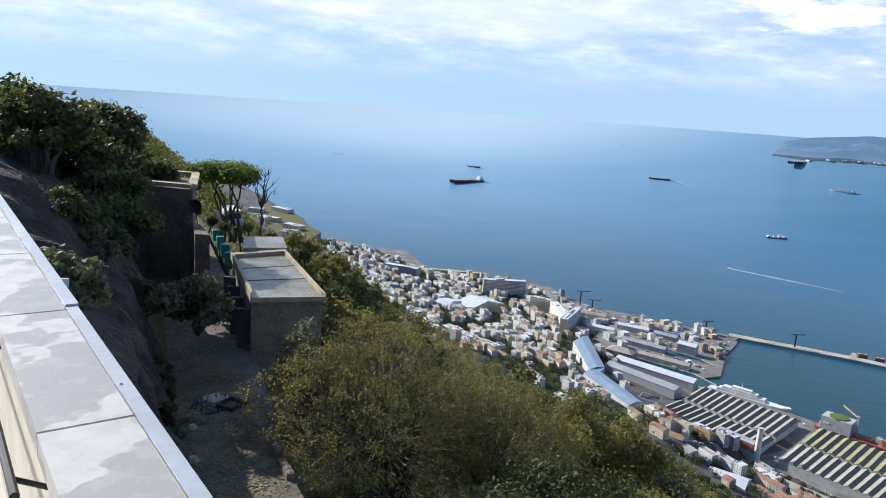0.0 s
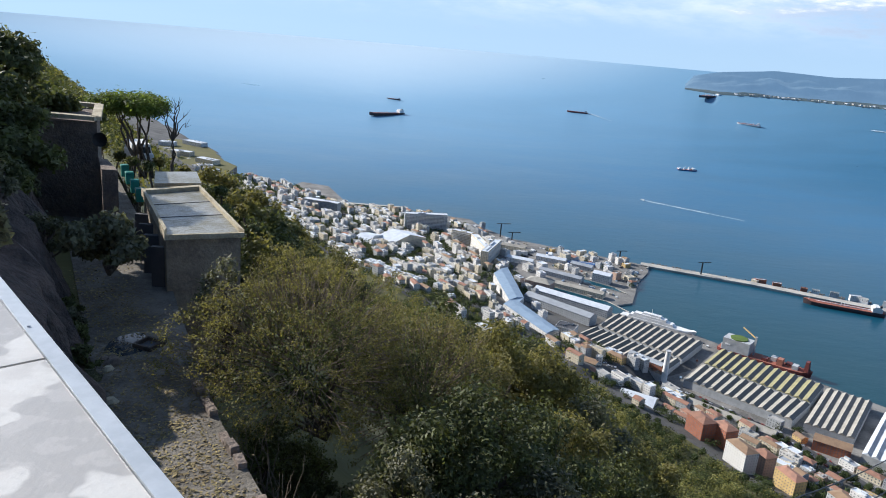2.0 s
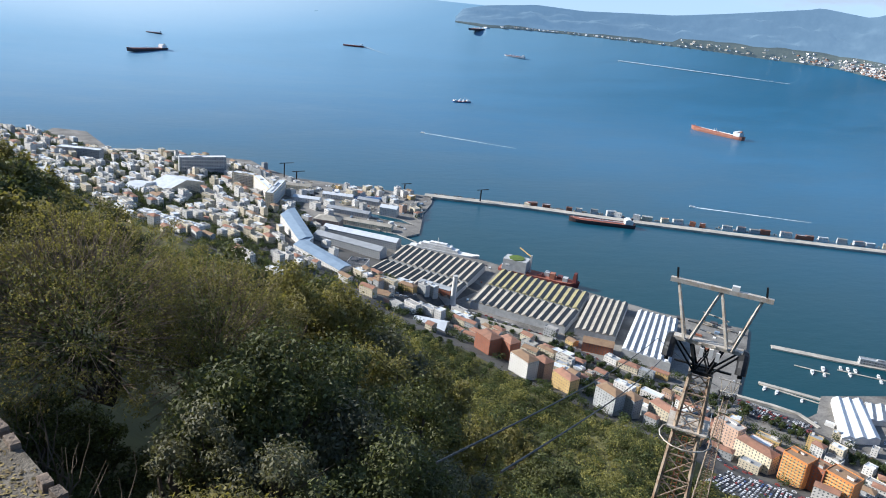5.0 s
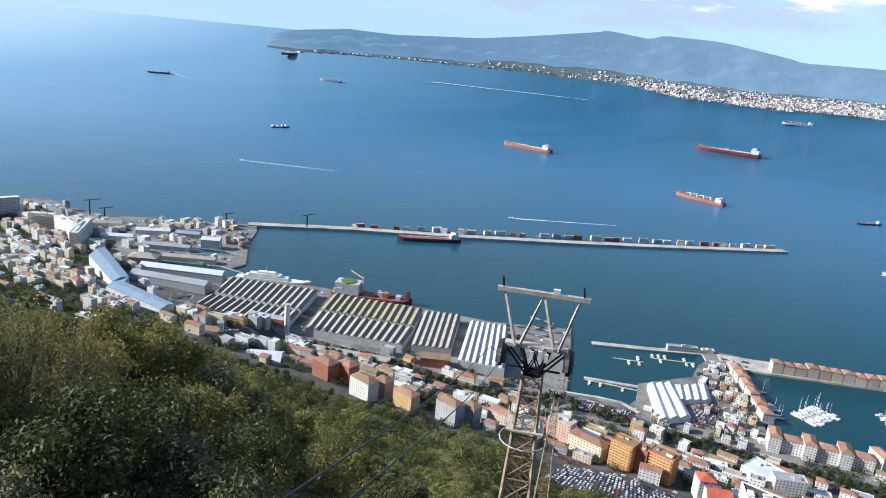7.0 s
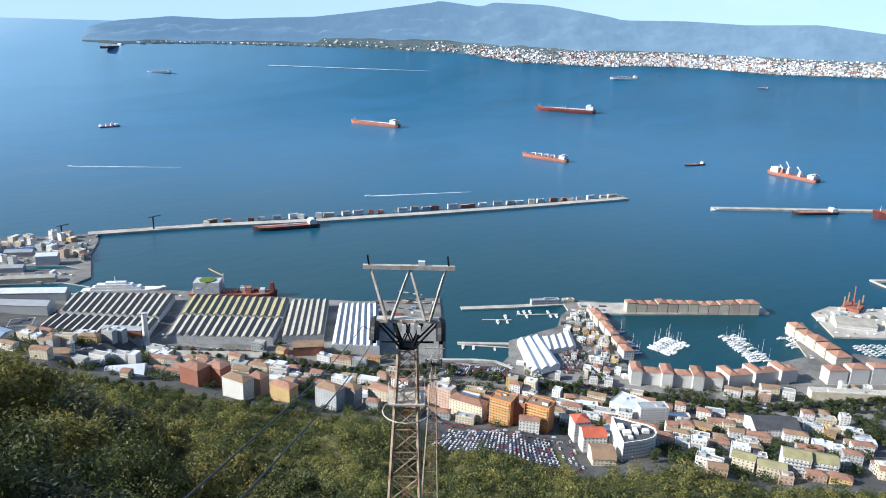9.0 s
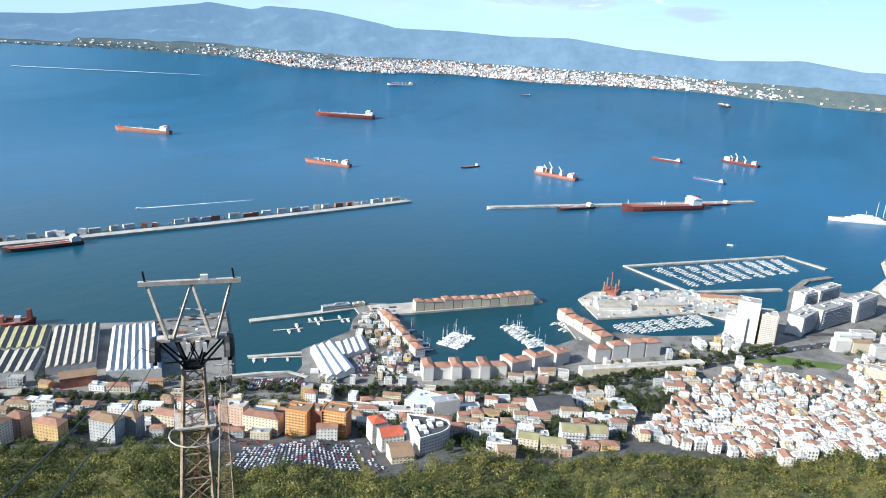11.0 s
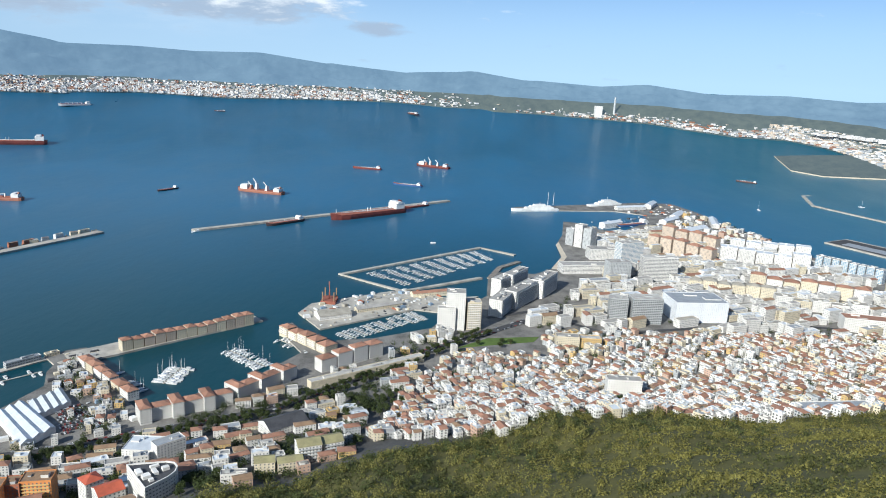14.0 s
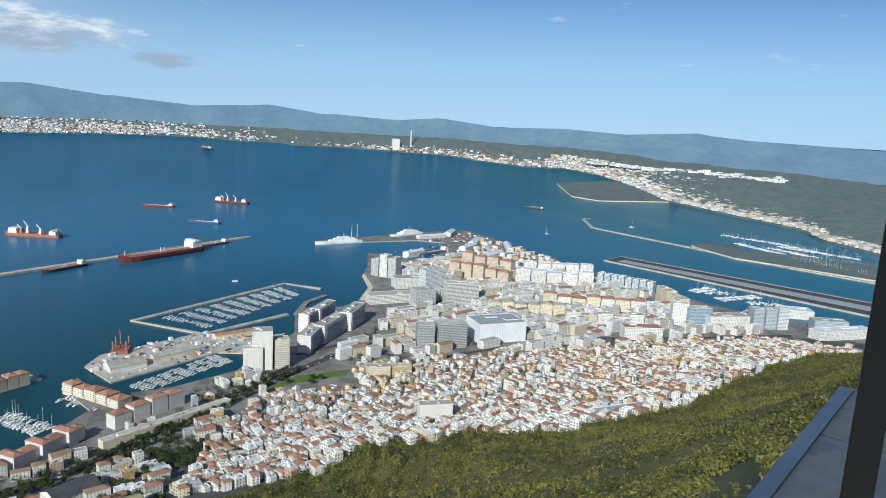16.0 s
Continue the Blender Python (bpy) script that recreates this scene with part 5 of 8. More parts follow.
    z, side = N1 - 0.2 * k, 1
    while z > 0.5:
        s0 = T0 + (B0 - T0) * (1 - z / P1)
        z1 = max(0.3, z - 1.9 * s0)
        s1 = T0 + (B0 - T0) * (1 - z1 / P1)
        for ax in (0, 1):
            for sg in (-1, 1):
                for a, b in ((-1, 1), (1, -1)):
                    q0 = (a * s0, sg * s0, z) if ax == 0 else (sg * s0, a * s0, z)
                    q1 = (b * s1, sg * s1, z1) if ax == 0 else (sg * s1, b * s1, z1)
                    m.beam(q0, q1, 0.085 * k, MAST)
                q0 = (-s0, sg * s0, z) if ax == 0 else (sg * s0, -s0, z)
                q1 = (s0, sg * s0, z) if ax == 0 else (sg * s0, s0, z)
                m.beam(q0, q1, 0.1 * k, MAST)
        z = z1
    tagged(m.make("bracing", p, "crossed lattice bars, partly rusty"), kind="stuff")
    z = P1 - 9.5 * k
    m = Mesh()
    s0 = (T0 + (B0 - T0) * (1 - z / P1)) * 1.9
    m.pipe([(math.cos(a * math.pi / 8) * s0, math.sin(a * math.pi / 8) * s0, z) for a in range(17)], 0.06 * k, STEEL)
    m.make("hoop", p, "rusty round guard rail")
    # narrow landing above the hoop and an orange ladder inside the mast
    m = Mesh()
    m.box((0, 0, z + 1.3 * k), (s0 * 1.5, s0 * 1.3, 0.14 * k), STEEL)
    m.make("landing", p, "pale steel landing")
    for x in (-0.75, 0.75):
        m = Mesh()
        m.beam((x * s0, -0.65 * s0, z + 1.4 * k), (x * s0, -0.65 * s0, z + 2.3 * k), 0.07 * k, STEEL)
        m.beam((x * s0, -0.65 * s0, z + 2.3 * k), (x * s0, 0.65 * s0, z + 2.3 * k), 0.07 * k, STEEL)
        m.make("rail", p)
    m = Mesh()
    for x in (-0.22, 0.22):
        m.beam((x * k, 0.1, 0.0), (x * k, 0.1, z), 0.07 * k, RUST)
    q = z
    while q > 0.5:
        m.beam((-0.22 * k, 0.1, q), (0.22 * k, 0.1, q), 0.05 * k, RUST)
        q -= 0.45 * k
    m.make("ladder", p, "orange-rusted ladder")
    return P1 + foot


ptop = (44.84, 42.09, 390.96)
plat = build_pylon("cable_pylon", "tall weathered lattice cable car pylon with crossbar", ptop, 1.0, ground_at(ptop) - 1)
far_top = (154.96, 134.21, 315.71)
build_pylon("cable_pylon", "smaller cable car pylon further down the slope", far_top, 0.75, ground_at(far_top) - 1)
for a, b in (((5.70, 11.69, 402.65), (40.91, 43.89, 385.95)), ((6.88, 11.03, 402.66), (42.31, 43.95, 384.16)), ((40.91, 43.89, 385.95), (150.95, 131.20, 314.66)), ((47.19, 40.21, 384.79), (155.92, 133.10, 312.61))):
    c = thing("cable", "taut steel carrying cable of the cable car", "cable", "cables of the cable car")
    m = Mesh()
    va, vb = Vector(a), Vector(b)
    m.pipe([va.lerp(vb, i / 14) - Vector((0, 0, 0.5 * math.sin(math.pi * i / 14))) for i in range(15)], 0.03, DARKSTEEL)
    m.make("strand", c)


# ---- harbour and town landmarks ----
def sawtooth(name, label, a, b, c, d, n, h, light, dark, wall=GREYW, rise=3.0, z=2.6):
    """A factory shed over the corners a, b (front) and c, d (back), with n ridges running from front to back."""
    s = thing(name, label, "shed")
    a, b, c, d = (Vector(p) for p in (a, b, c, d))
    m = Mesh()
    m.prism([tuple(a), tuple(b), tuple(c), tuple(d)], z, z + h, wall)
    m.make("wall", s)
    for i in range(n):
        f0, f1 = i / n, (i + 1) / n
        p0, p1, q1, q0 = a.lerp(b, f0), a.lerp(b, f1), d.lerp(c, f1), d.lerp(c, f0)
        k0, k1 = p0.lerp(p1, 0.55), q0.lerp(q1, 0.55)
        m = Mesh()
        zt = z + h
        vs = [(*p0, zt), (*p1, zt), (*q1, zt), (*q0, zt), (*k0, zt + rise), (*k1, zt + rise)]
        m.solid(vs, [(0, 4, 5, 3), (0, 1, 4), (2, 3, 5)], light)
        m.solid(vs, [(1, 2, 5, 4)], dark)
        m.make("roof_ridge", s)
    cen = (a + b + c + d) / 4
    TAKEN.append((cen.x, cen.y, (a - c).length / 2 + 3, (a - b).length / 2 + 4, (a - d).length / 2 + 4, math.atan2((b - a).y, (b - a).x)))
    return s


def row(name, label, p0, p1, n, depth, h, wall, roof, roofmat, group, gap=0.0, vary=0.15, **kw):
    """n buildings side by side along a line."""
    a, b = Vector(p0), Vector(p1)
    rng = random.Random(int(a.x * 3 + b.y))
    for i in range(n):
        q0, q1 = a.lerp(b, (i + gap / 2) / n), a.lerp(b, (i + 1 - gap / 2) / n)
        building(name, label, tuple(q0), tuple(q1), depth * rng.uniform(1 - vary, 1 + vary), h * rng.uniform(1 - vary, 1 + vary), wall if not isinstance(wall, tuple) else rng.choice(wall), roof, roofmat, group=group, **kw)


SKYLIGHT = material("dirty_skylight", (0.10, 0.095, 0.08), (0.06, 0.055, 0.045), 0.4, 0.2, 1.5)
TANROOF = material("tan_sheet_roof", (0.40, 0.37, 0.31), (0.27, 0.25, 0.21), 0.8, 0.1, 1.0)
MOSSROOF = material("yellowed_roof", (0.34, 0.31, 0.16), (0.24, 0.215, 0.12), 0.85, 0.1, 1.0)
SHEET = material("white_sheeting", (0.80, 0.82, 0.84), (0.68, 0.70, 0.73), 0.6, 0.05, 0.6)

# dockyard sheds
sawtooth("dock_shed", "long dockyard shed with pale saw-tooth roof and dark skylights", (313, 958), (399, 838), (446, 884), (356, 996), 13, 10, TANROOF, SKYLIGHT)
sawtooth("dock_shed", "long dockyard shed with pale saw-tooth roof and dark skylights", (364, 1003), (450, 889), (509, 951), (410, 1056), 13, 10, TANROOF, SKYLIGHT)
sawtooth("dock_shed", "dockyard shed with mossy saw-tooth roof", (426, 826), (518, 726), (565, 767), (473, 875), 13, 10, TANROOF, SKYLIGHT)
sawtooth("dock_shed", "dockyard shed with mossy saw-tooth roof", (478, 880), (569, 772), (618, 821), (527, 930), 13, 10, MOSSROOF, SKYLIGHT)
sawtooth("dock_shed", "dockyard shed with striped ridged roof", (529, 721), (570, 687), (657, 778), (617, 814), 6, 10, TANROOF, SKYLIGHT)
sawtooth("dock_shed", "dockyard shed with bright white ridged roof", (556, 654), (594, 606), (693, 711), (654, 751), 7, 12, WHITEROOF, GREYROOF)
sawtooth("boat_shed", "white marina shed with three ridged roofs", (682, 433), (724, 419), (780, 487), (746, 500), 3, 7, WHITEROOF, WHITEROOF, WHITE)
sawtooth("boat_shed", "small white marina shed with ridged roofs", (748, 454), (787, 434), (822, 464), (779, 481), 4, 6, WHITEROOF, GREYROOF, WHITE, 2.0)
building("warehouse", "warehouse with brown gable end", (515, 680), (545, 656), 20, 12, BRICK, "gable", BROWNROOF)
for i in range(2):
    building("warehouse", "long grey-roofed dockyard warehouse", ((270, 1103), (296, 1149))[i], ((353, 1010), (397, 1059))[i], 22, 13, GREYW, "gable", (GREYROOF, WHITEROOF)[i])
building("warehouse", "tan barrel-roofed hall in the dockyard", (291, 1196), (329, 1170), 26, 14, PINK, "hip", TANROOF)
building("warehouse", "white dock shed beside the basin", (429, 1248), (456, 1229), 18, 16, WHITE, "gable", WHITEROOF)
for i, (a, b) in enumerate((((286, 1350), (332, 1324)), ((335, 1280), (402, 1229)), ((346, 1202), (419, 1150)), ((349, 1369), (402, 1340)), ((409, 1330), (444, 1303)), ((277, 1442), (336, 1417)))):
    building("dock_shed", "low shed beside the dry docks", a, b, 16, 8, (WHITE, GREYW, CREAM)[i % 3], "gable", (WHITEROOF, GREYROOF, TANROOF)[i % 3])
# blue-roofed winding block
BLUEROOF = material("pale_blue_metal_roof", (0.25, 0.33, 0.42), (0.20, 0.27, 0.35), 0.5, 0.1, 1.0)


def winding_block():
    t = thing("long_block", "long winding white block with a pale blue metal roof", "building")
    outline = [(230, 1176), (261, 1213), (259, 1058), (248, 1038), (284, 931), (262, 916), (221, 1027), (233, 1044)]
    w, r, g = Mesh(), Mesh(), Mesh()
    w.prism(outline, 0, 32, WHITE)
    r.prism(outline, 32, 32.5, BLUEROOF)
    for a, b, c, d in ((0, 1, 2, 7), (6, 3, 4, 5)):
        q = [outline[k] for k in (a, b, c, d)]
        e0, e1 = [(q[0][j] + q[1][j]) / 2 for j in (0, 1)], [(q[2][j] + q[3][j]) / 2 for j in (0, 1)]
        vs = [(*p, 32.5) for p in q] + [(*e0, 35), (*e1, 35)]
        r.solid(vs, [(0, 4, 5, 3), (1, 2, 5, 4), (0, 1, 4), (2, 3, 5)], BLUEROOF)
    area = sum(a[0] * b[1] - b[0] * a[1] for a, b in zip(outline, outline[1:] + outline[:1]))
    ring = outline if area > 0 else outline[::-1]
    for a, b in zip(ring, ring[1:] + ring[:1]):
        n = math.hypot(b[0] - a[0], b[1] - a[1])
        facade(g, a, ((b[0] - a[0]) / n, (b[1] - a[1]) / n), n, 20, 11.5, 4, max(1, round(n / 4)), FARGLASS, 0.36, 0.4)
    w.make("wall", t)
    r.make("roof", t)
    tagged(g.make("window_panes", t), kind="stuff")
    for a, b in ((0, 2), (6, 4), (1, 7), (3, 5)):
        p, q = outline[a], outline[b]
        n = math.hypot(q[0] - p[0], q[1] - p[1])
        TAKEN.append(((p[0] + q[0]) / 2, (p[1] + q[1]) / 2, n / 2 + 6, n / 2 + 4, 14, math.atan2(q[1] - p[1], q[0] - p[0])))


winding_block()
# flooded dry docks
for poly in ([(338, 1205), (425, 1135), (444, 1094), (420, 1076), (347, 1157)], [(385, 1285), (462, 1213), (472, 1185), (377, 1259)]):
    n = len(poly)
    c = [sum(k) / n for k in zip(*poly)]
    rim = [(p[0] + (p[0] - c[0]) * 0.06, p[1] + (p[1] - c[1]) * 0.06) for p in poly]
    t = thing("dry_dock", "long flooded dock basin with a stone rim", "dock")
    m = Mesh()
    for k in range(n):
        a, b, a2, b2 = poly[k], poly[(k + 1) % n], rim[k], rim[(k + 1) % n]
        m.solid([(*a, 2.0), (*b, 2.0), (*b2, 2.0), (*a2, 2.0), (*a, 4.0), (*b, 4.0), (*b2, 4.0), (*a2, 4.0)], [(4, 5, 6, 7), (0, 1, 5, 4), (2, 3, 7, 6)], QUAY)
    m.make("rim", t)
    m = Mesh()
    m.prism(poly, 1.0, 3.1, SEA)
    m.make("basin", t, "dark green dock water")
    TAKEN.append((c[0], c[1], 60, 80, 18, math.atan2(poly[1][1] - poly[0][1], poly[1][0] - poly[0][0])))
building("long_block", "white block with a flat roof court", (286, 962), (310, 947), 25, 9, WHITE, "flat", DARKROOF)
building("barracks", "cream barracks with a brown roof and arcades", (269, 850), (303, 820), 16, 18, CREAM, "gable", BROWNROOF, z=14)
building("tower_block", "narrow white stair tower of the barracks", (305, 827), (312, 824), 8, 26, WHITE, z=14)
row("villa", "white flat-roofed house among trees", (254, 787), (287, 734), 4, 13, 7, WHITE, "flat", WHITEROOF, "white villas", z=20)
building("sports_hall", "white hall with a bright white roof", (309, 749), (343, 725), 30, 7, CREAM, "gable", WHITEROOF, z=17)
building("shed", "long low shed with a dull grey roof", (406, 771), (477, 694), 16, 6, GREYW, "gable", TANROOF)
building("warehouse", "brick warehouse in the yard", (369, 882), (401, 843), 14, 9, BRICK, "gable", GREYROOF)
ch = thing("chimney", "tall white dockyard chimney", "chimney", at=(*(406, 841), 2.6))
m = Mesh()
m.tube((0, 0, 0), (0, 0, 42), 4.2, 3.2, WHITE, 16)
m.make("shaft", ch)
m = Mesh()
m.tube((0, 0, 42), (0, 0, 43.5), 3.6, 3.6, GREYW, 16)
m.make("rim", ch)

# apartment blocks above the yard
def turned(p0, p1):
    """The same front, turned about its middle to look south-east."""
    mx, my, h = (p0[0] + p1[0]) / 2, (p0[1] + p1[1]) / 2, math.dist(p0, p1) * 0.55
    return (mx - 0.22 * h, my + 0.975 * h), (mx + 0.22 * h, my - 0.975 * h)


building("apartment_block", "red-brick apartment block with tiled roof", *turned((354, 672), (374, 658)), 18, 22, BRICK, "hip", TILE, z=24)
building("apartment_block", "red-brick apartment block with tiled roof", *turned((377, 658), (394, 647)), 16, 20, BRICK, "hip", TILE, z=24)
building("apartment_block", "white apartment block with a tiled roof", *turned((368, 612), (389, 596)), 16, 22, WHITE, "hip", BROWNROOF, z=27)
building("apartment_block", "cream apartment block with a tiled roof", *turned((396, 605), (409, 596)), 14, 19, PINK, "hip", TILE, z=25)
building("apartment_block", "bright yellow apartment block", *turned((397, 569), (417, 556)), 14, 17, OCHRE, "hip", TILE, z=29)
building("apartment_block", "grey-green apartment block with a brown roof", *turned((423, 527), (442, 512)), 16, 20, GREYW, "hip", BROWNROOF, z=29)
building("apartment_block", "grey apartment block with a brown roof", *turned((448, 514), (459, 504)), 14, 18, GREYW, "hip", BROWNROOF, z=27)
building("apartment_block", "cream apartment block with a tiled roof", *turned((467, 495), (491, 479)), 14, 17, CREAM, "hip", TILE, z=25)
building("apartment_block", "tall orange apartment block with stepped front", *turned((537, 388), (546, 369)), 18, 28, ORANGE, "flat", BROWNROOF, z=20, balcony=OCHRE)
building("apartment_block", "dark red apartment block in the shade", *turned((552, 371), (557, 359)), 16, 25, BRICK, "flat", BROWNROOF, z=20)
building("apartment_block", "tall orange apartment block with stepped front", *turned((555, 357), (567, 337)), 18, 26, ORANGE, "flat", BROWNROOF, z=20, balcony=OCHRE)
building("apartment_block", "white apartment block with a red roof", *turned((523, 429), (535, 397)), 15, 17, CREAM, "hip", TILE, z=20)
building("apartment_block", "brown apartment block in shade", *turned((527, 463), (534, 439)), 14, 20, PINK, "flat", FLATROOF, z=18)
building("hall", "hall with brown roof and red gable", (515, 257), (528, 241), 26, 10, CREAM, "gable", BROWNROOF, z=38)
building("town_house", "white town house with a bright red roof", (542, 282), (557, 266), 19, 13, WHITE, "gable", REDROOF, z=34)
building("town_house", "tall white town house with a bright red roof", (556, 300), (568, 290), 16, 16, WHITE, "hip", REDROOF, z=33)


def angled_office():
    """White office with a pointed plan and a rounded tip, plant on its sunk roof."""
    t = thing("office_block", "large white angled block with plant on its roof", "building")
    plan = [(574, 272), (539, 241), (558, 229), (567, 226), (576, 227), (582, 232), (583, 240), (580, 250)]
    c = Vector((565, 245))
    w, g, r = Mesh(), Mesh(), Mesh()
    w.prism(plan, 22, 59, WHITE)
    n = len(plan)
    area = sum(a[0] * b[1] - b[0] * a[1] for a, b in zip(plan, plan[1:] + plan[:1]))
    ring = plan if area > 0 else plan[::-1]
    for a, b in zip(ring, ring[1:] + ring[:1]):
        L = math.dist(a, b)
        facade(g, a, ((b[0] - a[0]) / L, (b[1] - a[1]) / L), L, 38, 20, 6, max(1, round(L / 3)), FARGLASS, 0.5, 0.35)
        i0, i1 = Vector(a).lerp(c, 0.05), Vector(b).lerp(c, 0.05)
        r.prism([a, b, tuple(i1), tuple(i0)], 59, 60.4, WHITE)
    r.prism([tuple(Vector(p).lerp(c, 0.06)) for p in plan], 59, 59.3, DARKROOF)
    w.make("wall", t)
    r.make("roof", t)
    tagged(g.make("window_panes", t), kind="stuff")
    for x, y, sx, sy, h in ((562, 256, 9, 5, 2.6), (556, 247, 6, 7, 3.2), (565, 243, 10, 4, 2.2), (571, 236, 5, 6, 2.8), (552, 241, 4, 4, 2.0), (574, 247, 3, 8, 1.8)):
        m = Mesh()
        m.box((x, y, 59.3), (sx, sy, h), WHITE, 0.7, taper=0.95)
        m.make("roof_plant", t)
    TAKEN.append((562, 248, 32, 26, 24, 0))


angled_office()
building("civic_hall", "large white windowless civic hall", (662, 318), (663, 284), 30, 14, WHITE, "flat", WHITEROOF, z=8, ww=0.2)
building("civic_hall", "white slab block beside the hall", (656, 279), (678, 258), 14, 22, WHITE, "flat", GREYROOF, z=9)
building("school", "white school wing with dark metal roof", (664, 214), (667, 185), 16, 9, WHITE, "gable", DARKROOF, z=13)
building("school", "white school wing with dark metal roof", (720, 181), (751, 145), 30, 9, WHITE, "gable", DARKROOF, z=11)
building("apartment_block", "apartment block with yellowed roof", (600, 166), (605, 148), 14, 16, CREAM, "gable", MOSSROOF, z=36)
building("apartment_block", "apartment block with yellowed roof", (604, 145), (612, 123), 13, 13, CREAM, "gable", MOSSROOF, z=38)
building("apartment_block", "tall apartment block with yellowed roof and balconies", (622, 130), (631, 109), 18, 26, WHITE, "gable", MOSSROOF, z=32, balcony=GREYW)
building("apartment_block", "tall apartment block with yellowed roof and balconies", (635, 108), (644, 90), 18, 24, WHITE, "gable", MOSSROOF, z=32, balcony=GREYW)

# marina village
for a, b in (((749, 336), (813, 242)), ((819, 245), (900, 187))):
    a, b = Vector(a), Vector(b)
    d = (b - a).normalized()
    L, u, k = (b - a).length, 0.0, 0
    while u < L - 8:
        wide = 13 if k % 2 == 0 else 23
        e = min(L, u + wide)
        p0, p1 = a + d * u, a + d * (e - 0.3)
        if k % 2:
            off = Vector((-d.y, d.x))
            off = off * (5 if off.dot(p0) > 0 else -5)
            p0, p1 = p0 + off, p1 + off
        building("quay_house", "white quayside house wing with an orange tiled roof" if k % 2 == 0 else "white quayside block with an orange tiled roof", tuple(p0), tuple(p1), 27 if k % 2 == 0 else 15, 19 if k % 2 == 0 else 16, WHITE, "hip", TILE, group="quayside row", ww=0.45)
        u, k = e, k + 1
row("pier_house", "white house with orange tiled roof on the pier", (809, 376), (909, 489), 6, 14, 11, (WHITE, CREAM), "hip", TILE, "houses on the pier", 0.12)
row("island_house", "cream house with orange tiled roof on the island quay", (955, 449), (1101, 302), 13, 17, 14, (CREAM, TANWALL, CREAM), "hip", TILE, "houses on the island quay", 0.1)
row("terrace_block", "cream terraced block with orange roofs and balconies", (985, 167), (1059, 252), 5, 20, 13, CREAM, "hip", TILE, "terrace by the basin", 0.08, balcony=WHITE)
row("apartment_block", "cream quayside apartment block with orange roof", (920, 162), (996, 84), 4, 18, 20, WHITE, "hip", TILE, "quayside blocks", 0.12)
building("town_wall", "long pale stone bastion", (868, 165), (980, 24), 12, 9, CREAM, "flat", FLATROOF, ww=0.05)
building("shed", "flat white shed on the marina quay", (1127, 201), (1155, 153), 30, 6, WHITE, "gable", TANROOF)
building("shed", "red-roofed shed on the marina quay", (1280, 57), (1315, -12), 14, 6, CREAM, "gable", TILE)
building("shed", "long low shed on the marina quay", (1178, 146), (1227, 72), 14, 5, CREAM, "gable", FLATROOF)

building("pier_building", "flat grey and white clubhouse on the mole", (880, 568), (915, 541), 9, 7, GREYW, "flat", GREYROOF, z=1.8, ww=0.7)
building("pier_building", "low store on the mole", (922, 538), (936, 527), 8, 5, CREAM, "flat", TANROOF, z=1.8)

# towers and blocks of the reclaimed land
building("tower_block", "tall white residential tower", (1118, -4), (1118, -35), 26, 62, WHITE, "flat", FLATROOF, ww=0.22, wh=0.4)
building("tower_block", "lower white shoulder of the tall tower", (1110, 8), (1113, -20), 14, 38, WHITE, "flat", FLATROOF, ww=0.2)
building("tower_block", "cream residential tower beside the white one", (1122, -39), (1125, -62), 24, 46, CREAM, "flat", FLATROOF, balcony=WHITE)
for a, b, d, h in (((1190, -100), (1260, -128), 24, 30), ((1240, -128), (1321, -177), 24, 32), ((1313, -184), (1386, -221), 24, 34), ((1305, -104), (1348, -130), 20, 34), ((1336, -128), (1400, -164), 20, 36)):
    building("stepped_block", "white stepped apartment slab at the water", a, b, d, h, WHITE, "flat", FLATROOF, group="stepped slabs at the water", clutter=5, balcony=GREYW)
building("sheeted_block", "building site wrapped in white sheeting", (1217, -406), (1229, -501), 62, 36, SHEET, "flat", GREYROOF, ww=0.08, wh=0.7)
building("unfinished_tower", "grey concrete tower under construction", (1201, -286), (1199, -317), 24, 42, GREYW, "flat", FLATROOF, ww=0.7, wh=0.55)
building("unfinished_tower", "grey curved tower under construction", (1198, -325), (1203, -378), 30, 44, GREYW, "flat", FLATROOF, ww=0.75, wh=0.6)
row("tower_block", "white residential tower at the waterfront", (1786, -294), (1736, -350), 3, 26, 48, (WHITE, GREYW), "flat", FLATROOF, "waterfront towers", 0.12, 0.2)
building("tower_block", "white slab tower with glass bands", (1469, -411), (1479, -485), 26, 52, WHITE, "flat", FLATROOF, wh=0.45, ww=0.8)
building("tower_block", "grey office tower with flat roof", (1459, -340), (1470, -386), 30, 40, GREYW, "flat", FLATROOF)
building("tower_block", "white office tower with blue glass", (1593, -392), (1618, -447), 26, 52, WHITE, "flat", FLATROOF, glass=BLUEGLASS, ww=0.7)
building("office_block", "low white office block with glass bands", (1500, -249), (1519, -353), 35, 18, WHITE, "flat", FLATROOF, ww=0.8)
building("office_block", "white block near the waterfront", (1638, -331), (1647, -404), 35, 24, WHITE, "flat", FLATROOF)
row("pink_block", "tan apartment block with terracotta roof", (1785, -498), (1653, -618), 5, 24, 36, TANWALL, "hip", TILE, "tan apartment blocks", 0.15, 0.08)
row("pink_block", "tan apartment block with terracotta roof", (1904, -566), (1777, -670), 4, 24, 36, TANWALL, "hip", TILE, "tan apartment blocks", 0.15, 0.08)
row("white_block", "bright white estate block with flat roof", (1682, -644), (1624, -833), 5, 30, 34, WHITE, "flat", WHITEROOF, "white estate", 0.06)
row("white_block", "bright white estate block with flat roof", (1818, -717), (1749, -894), 5, 28, 30, WHITE, "flat", WHITEROOF, "white estate", 0.1)
